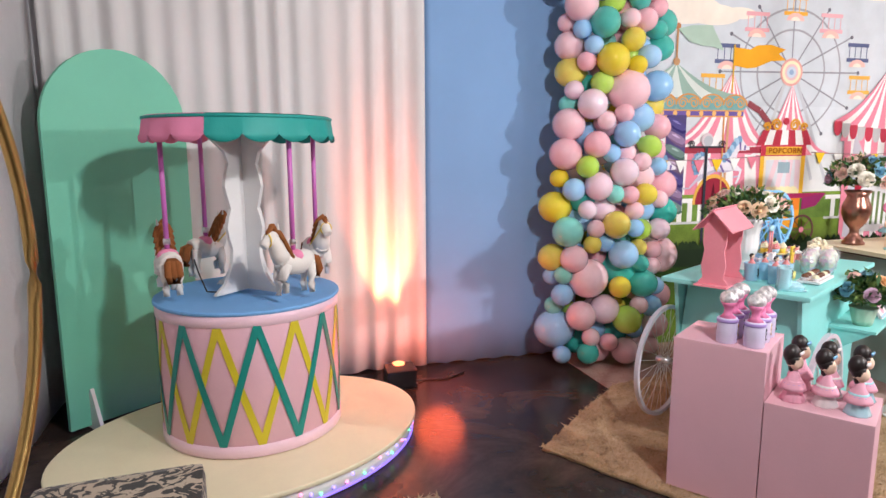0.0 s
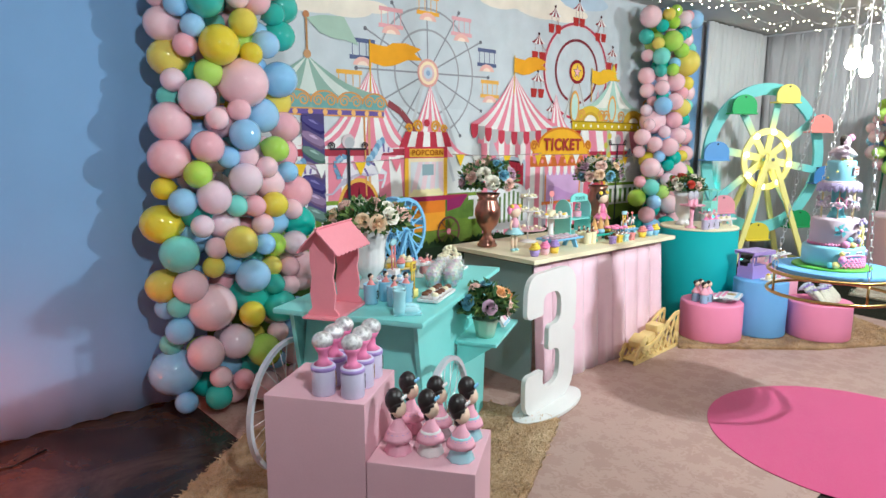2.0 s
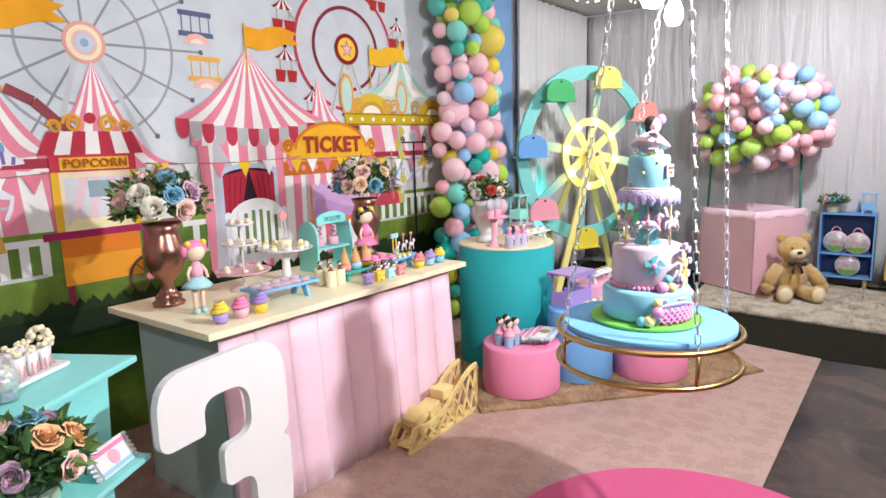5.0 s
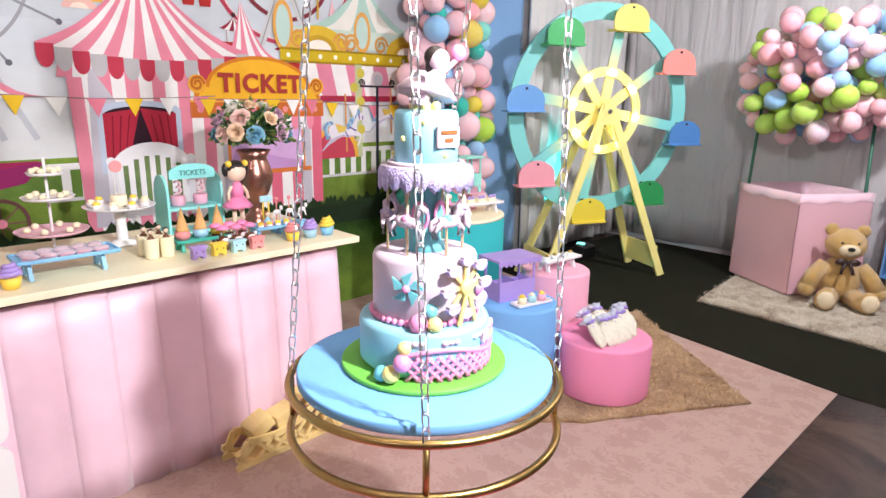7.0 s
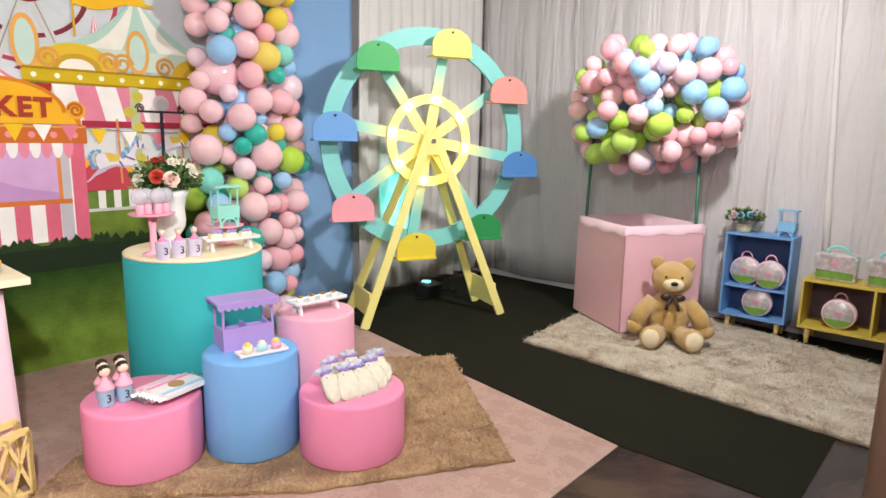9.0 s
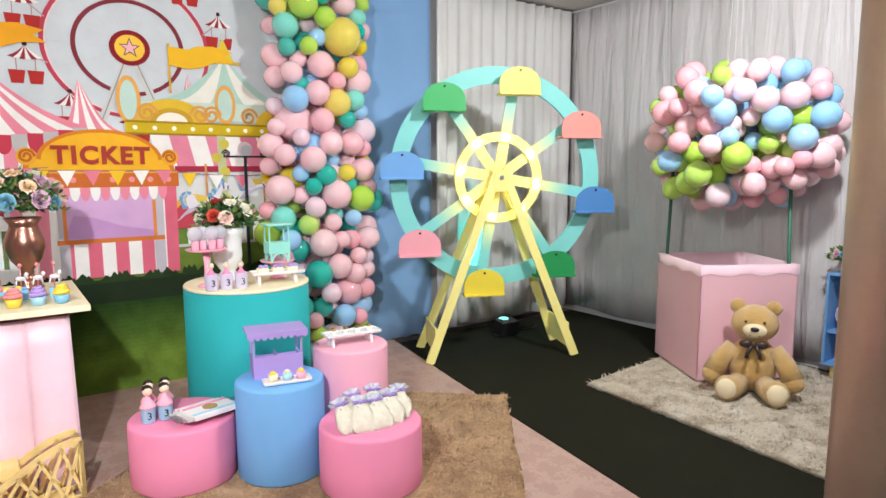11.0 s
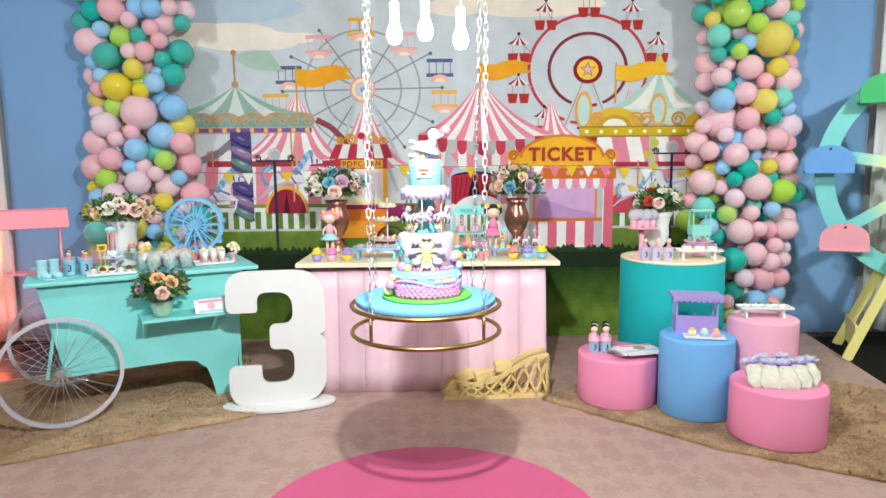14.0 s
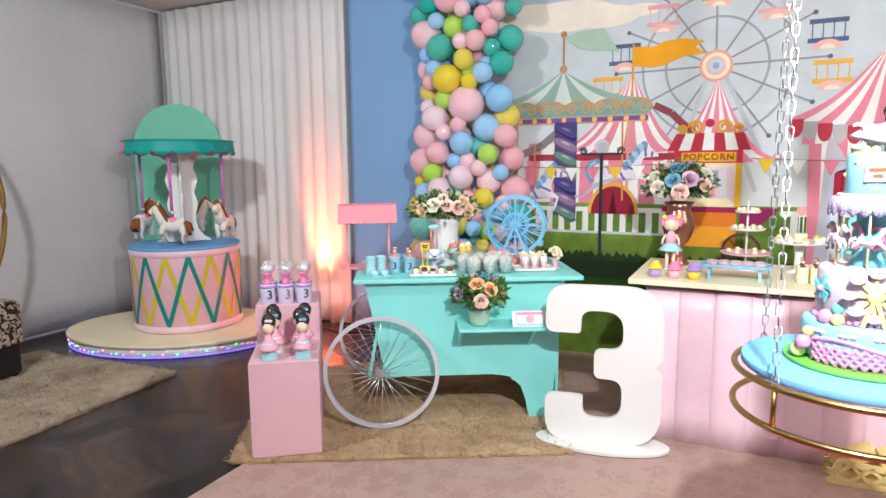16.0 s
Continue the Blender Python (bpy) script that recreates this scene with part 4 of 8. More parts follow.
# ---------------------------------------------------------------- carousel corner
def scalloped_skirt(bm, r, z0, z1, n, a0, a1, drop):
    """A hanging cloth skirt on an arc, flaring a little, its lower edge cut in scallops."""
    seg = n * 10
    rows = []
    for k in range(seg + 1):
        a = a0 + (a1 - a0) * k / seg
        s = drop * abs(sin(pi * n * k / seg)) ** 0.6
        w = 1 + 0.014 * sin(k * 2 * pi / 10 + 0.6) + 0.006 * sin(k * 0.23)
        rows.append([bm.verts.new((rr * cos(a), rr * sin(a), z)) for rr, z in
                     ((r, z1), (r * 1.02, z1 - 0.012), (r * 1.035 * w, z0), (r * 1.05 * w, z0 - s), (r * 1.05 * w - 0.004, z0 - s), (r * 1.02 - 0.006, z1 - 0.02))])
    for p, q in zip(rows, rows[1:]):
        for j in range(6):
            bm.faces.new((p[j], q[j], q[(j + 1) % 6], p[(j + 1) % 6])).smooth = j < 3
    return bm


M_hair = mat("brown_mane", lin(148, 90, 52), 0.8, fine=200, vary=0.2, bump=0.6)
M_toy = mat("white_plush", lin(236, 230, 224), 0.85, fine=250, vary=0.06, bump=0.3, sheen=0.3)


def toy_horse(m, parent):
    """A small white toy horse, hung on its pole."""
    bm = NB()

    def add(idx, make):
        bm.faces.ensure_lookup_table()
        n0 = len(bm.faces)
        make()
        bm.faces.ensure_lookup_table()
        for f in bm.faces[n0:]:
            f.material_index = idx

    def coat():
        tube(bm, [(-0.095, 0, 0.005), (-0.075, 0, 0.008), (-0.03, 0, -0.004), (0.02, 0, -0.002), (0.06, 0, 0.012), (0.082, 0, 0.03)], lambda u: 0.03 + 0.028 * sin(pi * (0.15 + 0.72 * u)), 12, m=m)
        tube(bm, [(0.055, 0, 0.005), (0.085, 0, 0.06), (0.105, 0, 0.11), (0.112, 0, 0.14)], lambda u: 0.05 - 0.02 * u, 12, m=m)
        tube(bm, [(0.095, 0, 0.152), (0.13, 0, 0.135), (0.162, 0, 0.105), (0.172, 0, 0.096)], lambda u: 0.031 - 0.011 * u, 12, m=m)
        for e in (-1, 1):
            tube(bm, [(0.1, e * 0.018, 0.165), (0.1, e * 0.024, 0.2)], lambda u: 0.011 - 0.009 * u, 6, m=m)
        for x, e, lift in ((0.06, 0.025, 0.02), (-0.075, -0.015, 0.0)):
            for y in (-0.03, 0.03):
                k = lift if y > 0 else 0.0
                tube(bm, [(x, y, 0.0), (x + e * 0.6 + k, y, -0.07), (x + e * 0.3 + k * 0.4, y, -0.115 + k), (x + e * 0.6, y, -0.155 + k)], lambda u: 0.026 - 0.011 * u, 8, m=m)

    def mane():
        for k in range(9):
            u = k / 8
            tube(bm, [(0.118 - 0.062 * u, 0.004, 0.185 - 0.115 * u), (0.1 - 0.062 * u, 0.026 * (1 if k % 2 else -1), 0.165 - 0.115 * u), (0.085 - 0.062 * u, 0.044 * (1 if k % 2 else -1), 0.13 - 0.115 * u)], lambda v: 0.019 - 0.01 * v, 6, m=m)
        tube(bm, [(0.118, 0, 0.178), (0.14, 0, 0.16), (0.148, 0, 0.14)], lambda v: 0.016 - 0.009 * v, 6, m=m)
        for e in (-0.012, 0.0, 0.012):
            tube(bm, [(-0.095, e, 0.02), (-0.125, e * 1.6, 0.005), (-0.138, e * 2, -0.05), (-0.13, e * 1.5, -0.085)], lambda v: 0.014 + 0.008 * sin(pi * v), 7, m=m)

    add(0, coat)
    add(1, mane)
    add(2, lambda: ball(bm, (-0.008, 0, 0.03), 0.05, 12, 7, (0.8, 1.05, 0.72), m))
    add(3, lambda: (tube(bm, [(0.145 + 0.0 * cos(a), 0.031 * cos(a), 0.122 + 0.031 * sin(a)) for a in (2 * pi * k / 14 for k in range(14))], 0.004, 5, True, m),
                    tube(bm, [(0.14, -0.03, 0.12), (0.09, -0.046, 0.07), (0.04, -0.05, 0.03)], 0.0035, 5, m=m)))
    return part("toy_horse", bm, [M_toy, M_hair, M_pink, M_icing], parent, "white plush toy horse with a brown mane")


M_icing = mat("yellow_bridle", lin(236, 204, 84), 0.5)


def carousel():
    t = thing("carousel", (0.254, 3.37, 0.112), "pastel pink drum carousel with scalloped canopy and toy horses", "carousel")
    part("drum", lathe(NB(), rounded(0.455, 0.0, 0.7, 0.01), 64), M_pinkbox, t)
    part("drum_top", lathe(NB(), rounded(0.468, 0.7, 0.72, 0.006), 64), M_bluecover, t, "pale blue round top")
    for z in (0.035, 0.675):
        part("satin_band", lathe(NB(), [(0.457, z - 0.03), (0.461, z - 0.028), (0.461, z + 0.028), (0.457, z + 0.03)], 64), M_satin, t, "shiny pink satin ribbon band")
    M_yrib = mat("yellow_ribbon", lin(214, 196, 50), 0.35, vary=0.05)
    n = 8
    for mt, off, nm, lab in ((M_yrib, 0.5, "yellow_ribbon", "mustard yellow satin ribbon"), (M_mintdk, 0.0, "green_ribbon", "dark teal satin ribbon")):
        for k in range(n):
            for s in (-1, 1):
                bm = NB()
                a0 = 2 * pi * (k + off) / n - radians(17)
                rows = []
                for j in range(9):
                    u = j / 8
                    a = a0 + s * u * pi / n
                    z = 0.065 + u * 0.585
                    rr = 0.4575 + (0.002 if off == 0 else 0.0)
                    rows.append([bm.verts.new(((rr + o) * cos(a + e), (rr + o) * sin(a + e), z)) for e, o in ((-0.038, 0), (0.038, 0), (0.038, 0.0018), (-0.038, 0.0018))])
                for p, q in zip(rows, rows[1:]):
                    for i in range(4):
                        bm.faces.new((p[i], p[(i + 1) % 4], q[(i + 1) % 4], q[i]))
                bm.faces.new(rows[0])
                bm.faces.new(rows[-1][::-1])
                part(nm, bm, mt, t, lab)
    # wavy cross-shaped post
    ctrl = [(0.225, 0.0), (0.215, 0.012), (0.16, 0.05), (0.125, 0.1), (0.105, 0.17), (0.1, 0.22), (0.118, 0.28), (0.128, 0.33), (0.115, 0.385), (0.098, 0.425), (0.115, 0.48), (0.132, 0.54), (0.118, 0.6), (0.1, 0.65), (0.12, 0.71), (0.2, 0.775), (0.27, 0.835)]
    prof = [(a[0] + (b[0] - a[0]) * u, a[1] + (b[1] - a[1]) * u) for a, b in zip(ctrl, ctrl[1:]) for u in (0.0, 0.5)] + [ctrl[-1]]
    for a in (46, 136):
        bm = slab(NB(), [(x, z + 0.735) for x, z in prof] + [(-x, z + 0.735) for x, z in reversed(prof)], 0.02, pose(0, 0, 0, 0, 0, a) @ pose(0, -0.01, 0))
        part("post_board", bm, M_white, t, "white wavy-edged post board")
    part("canopy_disc", lathe(NB(), rounded(0.44, 1.57, 1.6, 0.008), 64), M_white, t)
    for mt, a0, nm, lab in ((M_pink, radians(73), "canopy_skirt", "pink scalloped canopy cloth"), (M_canopy, radians(-107), "canopy_skirt", "teal scalloped canopy cloth")):
        bm = scalloped_skirt(NB(), 0.444, 1.525, 1.617, 9, a0, a0 + pi, 0.036)
        part(nm, bm, mt, t, lab)
        bm = NB()
        c = bm.verts.new((0, 0, 1.614))
        vs = [bm.verts.new((0.445 * cos(a0 + pi * k / 24), 0.445 * sin(a0 + pi * k / 24), 1.614)) for k in range(25)]
        for p, q in zip(vs, vs[1:]):
            bm.faces.new((c, p, q))
        part("canopy_top", bm, mt, t)
    part("canopy_hem", tube(NB(), [(0.452 * cos(a), 0.452 * sin(a), 1.606) for a in (2 * pi * k / 64 for k in range(64))], 0.008, 6, True), M_canopy, t)
    M_pole = mat("lilac_pole", lin(206, 110, 190), 0.4)
    for a in (-162, -54, 18, 126):
        x, y = 0.385 * cos(radians(a)), 0.385 * sin(radians(a))
        part("pole", tube(NB(), [(x, y, 0.96), (x, y, 1.575)], 0.012, 10), M_pole, t, "lilac wrapped pole")
        part("collar", tube(NB(), [(x, y, 1.0), (x, y, 1.03)], 0.017, 10), M_silver, t)
        toy_horse(pose(x, y, 0.915, 0, 0, a - 90), t)
    part("cable", tube(NB(), [(-0.12, -0.1, 0.74), (-0.2, -0.08, 0.745), (-0.24, -0.02, 0.83), (-0.26, 0.0, 0.9)], 0.004, 6), M_black, t, "thin black cable")
    b = thing("stage_board", pose(0.23, 3.26, 0, 0, 0, 22), "oval cream stage board edged with small fairy lights", "stage board")
    bm = lathe(NB(), rounded(1.0, 0.085, 0.112, 0.006), 72)
    bmesh.ops.scale(bm, vec=(0.94, 0.7, 1), verts=bm.verts)
    part("board", bm, M_cream, b)
    bm = lathe(NB(), [(0.96, 0.0), (0.975, 0.002), (0.975, 0.083), (0.96, 0.085)], 72)
    bmesh.ops.scale(bm, vec=(0.94, 0.7, 1), verts=bm.verts)
    part("skirting", bm, M_white, b)
    # a row of little coloured lamps round the edge, each its own piece
    leds = [mesh("fairy_light", ball(NB(), (0, 0, 0), 0.0075, 8, 6), mat("led_" + nm, col, emit=2.2, bump=0)) for col, nm in (((0.3, 0.22, 1.0), "blue"), ((0.15, 1.0, 0.4), "green"), ((1.0, 0.25, 0.5), "pink"))]
    for k in range(96):
        a = 2 * pi * (k + 0.5 * rng.random()) / 96
        part("fairy_light", leds[(0, 1, 0, 2)[k % 4]], None, b, m=pose(0.94 * 0.982 * cos(a), 0.7 * 0.984 * sin(a), 0.03 + 0.035 * rng.random()))
    part("led_strip", tube(NB(), [(0.94 * 0.98 * cos(a), 0.7 * 0.98 * sin(a), 0.012) for a in (2 * pi * k / 72 for k in range(72))], 0.006, 6, True), mat("led_strip_glow", (0.3, 0.2, 1.0), emit=0.8, bump=0), b, "glowing violet light strip")


carousel()


def arch_panel():
    t = thing("arch_panel", pose(-0.42, 3.95, 0, 0, 0, 39), "tall mint green arched panel standing in the corner", "arch panel")
    w = 0.41
    pts = [(-w, 0.02), (w, 0.02), (w, 1.7)] + [(w * cos(a), 1.7 + 0.42 * sin(a)) for a in (pi * k / 20 for k in range(1, 20))] + [(-w, 1.7)]
    part("board", slab(NB(), pts, 0.03), mat("mint_panel", lin(118, 206, 176), 0.6, scale=3, fine=90, vary=0.05), t)
    for s in (-0.28, 0.28):
        part("foot", slab(NB(), [(-0.11, 0.0), (0.1, 0.0), (0.02, 0.2), (-0.01, 0.24)], 0.02, pose(s, -0.01, 0, 0, 0, 90)), M_white, t, "white triangular foot")


arch_panel()


def gold_hoop():
    u = Vector((-0.3, -0.95, 0)).normalized()
    t = thing("gold_arch", (-0.66, 1.27, 0), "large round gold tube arch on a stand", "arch")
    R = 1.0
    part("hoop", tube(NB(), [Vector((u.x * R * cos(a), u.y * R * cos(a), 1.22 + R * 1.17 * sin(a))) for a in (2 * pi * k / 96 for k in range(96))], 0.02, 10, True), M_gold, t)
    for s in (-1, 1):
        p = u * (0.62 * s)
        part("stand_tube", tube(NB(), [(p.x, p.y, 0.03), (p.x, p.y, 0.31)], 0.016, 8), M_gold, t)
        part("foot_plate", box(NB(), (p.x, p.y, 0.015), (0.24, 0.12, 0.03), bevel=0.004), M_gold, t)
    # upholstered ottoman
    m = mat("damask_velvet", lin(190, 172, 150), 0.8, vary=0.08, fine=220, sheen=0.3)
    nt = m.node_tree
    bsdf = nt.nodes["Principled BSDF"]
    tc, wv, mr = nt.nodes.new("ShaderNodeTexCoord"), nt.nodes.new("ShaderNodeTexNoise"), nt.nodes.new("ShaderNodeValToRGB")
    wv.inputs["Scale"].default_value, wv.inputs["Detail"].default_value, wv.inputs["Distortion"].default_value = 16, 2, 2.2
    mr.color_ramp.elements[0].position, mr.color_ramp.elements[0].color = 0.49, (0.012, 0.01, 0.009, 1)
    mr.color_ramp.elements[1].position, mr.color_ramp.elements[1].color = 0.53, (*lin(176, 160, 140), 1)
    nt.links.new(tc.outputs["Object"], wv.inputs["Vector"])
    nt.links.new(wv.outputs["Fac"], mr.inputs["Fac"])
    nt.links.new(mr.outputs[0], bsdf.inputs["Base Color"])
    o = thing("ottoman", pose(-0.08, 1.75, 0.032, 0, 0, 4), "low ottoman in black and beige damask fabric", "ottoman")
    part("seat", box(NB(), (0, 0, 0.39), (0.48, 0.46, 0.32), bevel=0.035), m, o)
    part("skirt", box(NB(), (0, 0, 0.125), (0.43, 0.42, 0.21), bevel=0.01), M_black, o, "dark plinth")
    for x in (-0.18, 0.18):
        for y in (-0.18, 0.18):
            part("foot", lathe(NB(), [(0.018, 0.0), (0.02, 0.02)], 10, pose(x, y, 0)), M_black, o)


gold_hoop()


def floor_projector(x, y, ang, glow):
    t = thing("floor_projector", pose(x, y, 0.0, 0, 0, ang), "small black floor projector shining up the curtain", "projector", group="floor projectors")
    part("housing", box(NB(), (0, 0, 0.09), (0.2, 0.12, 0.13), pose(0, 0, 0, 12, 0, 0), bevel=0.012), M_black, t)
    part("bracket", box(NB(), (0, -0.005, 0.012), (0.23, 0.08, 0.024), bevel=0.005), M_black, t)
    part("lens", lathe(NB(), [(0.045, 0.0), (0.04, 0.008), (0.0, 0.01)], 20, pose(0, 0.02, 0.155)), mat("lens_glow", glow, emit=2.5, bump=0), t, "glowing round lens")
    part("cable", tube(NB(), [(0.1, 0.03, 0.02), (0.2, 0.06, 0.006), (0.34, 0.02, 0.006), (0.5, 0.1, 0.006)], 0.005, 6), M_black, t)


floor_projector(1.16, 3.9, 4, (1.0, 0.3, 0.12))
floor_projector(9.32, 3.78, 0, (0.2, 0.9, 0.8))

# ---------------------------------------------------------------- balloons
def balloon_mesh():
    bm = NB()
    prof = [(0.0, 1.0)] + [(sin(a) * 0.94, cos(a)) for a in (pi * k / 9 for k in range(1, 7))] + [(0.5, -0.86), (0.22, -1.06), (0.06, -1.16), (0.09, -1.22), (0.0, -1.22)]
    lathe(bm, prof, 18)
    return bm


BAL = []
for mt in BALLOON:
    BAL.append(mesh("balloon", balloon_mesh(), mt))


def balloon(parent, p, r, kind, out):
    ob = new("balloon", BAL[kind])
    ob.parent = parent
    d = Vector(out).normalized()
    q = d.to_track_quat("Z", "Y")
    ob.matrix_basis = Matrix.LocRotScale(Vector(p), q, (r, r, r))


def balloon_column(cx, cy, label, seed, lean):
    r = random.Random(seed)
    t = thing("balloon_column", (cx, cy, 0), label, "balloon column", group="balloon columns")
    placed = []
    weights = [0] * 10 + [5] * 5 + [1] * 6 + [2] * 4 + [3] * 3 + [4] * 6 + [6] * 2 + [7] * 3
    z = 0.1
    tries = 0
    while tries < 16000 and len(placed) < 290:
        tries += 1
        z = r.uniform(0.09, 3.0)
        a = r.uniform(-pi - 0.3, 0.3)
        w = 0.375 + 0.05 * sin(z * 3.1 + seed) + lean * (1.0 - min(z, 1.0))
        w *= r.choice((1.0, 1.0, 0.55, 0.2))
        p = Vector((w * cos(a), 0.16 * sin(a) - 0.02, z))
        rad = r.choice((0.07, 0.085, 0.098, 0.105, 0.11, 0.115, 0.12))
        if r.random() < 0.04:
            rad = 0.15
        if p.z < rad or cy + p.y + rad > 4.25:
            continue
        if any((p - q).length < 0.76 * (rad + s) for q, s in placed):
            continue
        placed.append((p, rad))
        balloon(t, p, rad, r.choice(weights), (cos(a) + r.uniform(-.4, .4), sin(a) * 0.8 - 0.2, r.uniform(-.5, .5)))
    part("core_pole", tube(NB(), [(0, 0.14, 0.0), (0, 0.14, 3.05)], 0.015, 8), M_white, t)


balloon_column(2.73, 4.02, "tall column of pink, teal, yellow and blue balloons beside the backdrop", 11, 0.08)
balloon_column(7.65, 4.04, "tall column of pastel balloons beside the backdrop and pedestal", 23, 0.0)


def balloon_basket():
    e = Vector((0.38, 0.55, 0)).normalized()
    ang = math.degrees(math.atan2(-0.37, 0.61))
    t = thing("balloon_basket", pose(9.97, 2.08, 0.036, 0, 0, ang), "pale pink open box with green poles under a balloon cloud", "balloon basket")
    s, h, w = 0.35, 0.8, 0.012
    for x, y, a in ((0, -s, 0), (0, s, 180), (-s, 0, -90), (s, 0, 90)):
        part("side_panel", box(NB(), (0, w / 2, h / 2 + 0.01), (2 * s, w, h), pose(x, y, 0, 0, 0, a), bevel=0.002), M_pinkbox, t)
    part("bottom_panel", box(NB(), (0, 0, 0.006), (2 * s - 0.03, 2 * s - 0.03, 0.012)), M_pinkbox, t)
    bm = NB()
    drape_n = 40
    prev = None
    for k in range(drape_n + 1):
        u = 4 * k / drape_n
        i, f = int(u) % 4, u - int(u)
        c = [(-s, -s), (s, -s), (s, s), (-s, s)]
        a, b = Vector(c[i]), Vector(c[(i + 1) % 4])
        p = a.lerp(b, f) * 0.985
        ww = 0.012 * sin(k * 1.7)
        q = [bm.verts.new((p.x * m1, p.y * m1, z)) for m1, z in ((1.025, h - 0.05 + ww), (1.03, h + 0.016), (0.95, h + 0.02), (0.9, h - 0.12 + ww))]
        if prev:
            for j in range(3):
                bm.faces.new((prev[j], q[j], q[j + 1], prev[j + 1])).smooth = True
        prev = q
    part("satin_lining", bm, M_satin, t, "shiny pink satin lining folded over the rim")
    M_pole = mat("green_pole", lin(54, 110, 90), 0.5)
    for x, y in ((-s + 0.03, s - 0.03), (s - 0.03, -s + 0.03)):
        part("pole", tube(NB(), [(x, y, 0.1), (x * 0.9, y * 0.9, 1.45)], 0.013, 8), M_pole, t, "dark green thin pole")
    r = random.Random(5)
    placed, tries = [], 0
    weights = [0] * 8 + [5] * 3 + [3] * 5 + [4] * 6 + [7] * 1
    while tries < 9000 and len(placed) < 190:
        tries += 1
        d = Vector((r.gauss(0, 1), r.gauss(0, 1), r.gauss(0, 1))).normalized()
        k = r.choice((1.0, 1.0, 0.75, 0.5))
        # a rounded block of balloons rather than a ball
        q = Vector([math.copysign(abs(c) ** 0.72, c) for c in d]) * k * r.uniform(0.9, 1.08)
        p = Vector((0.07 + q.x * 0.54, q.y * 0.5, 1.71 + q.z * 0.45))
        rad = r.choice((0.068, 0.08, 0.086, 0.092, 0.098))
        if any((p - o).length < 0.75 * (rad + e) for o, e in placed):
            continue
        placed.append((p, rad))
        balloon(t, p, rad, r.choice(weights), d)
    for k in range(3):
        part("hanging_line", tube(NB(), [(0.05 * k - 0.05, 0, 2.1), (0.03 * k - 0.03, 0, 3.07)], 0.002, 4), M_white, t)


balloon_basket()

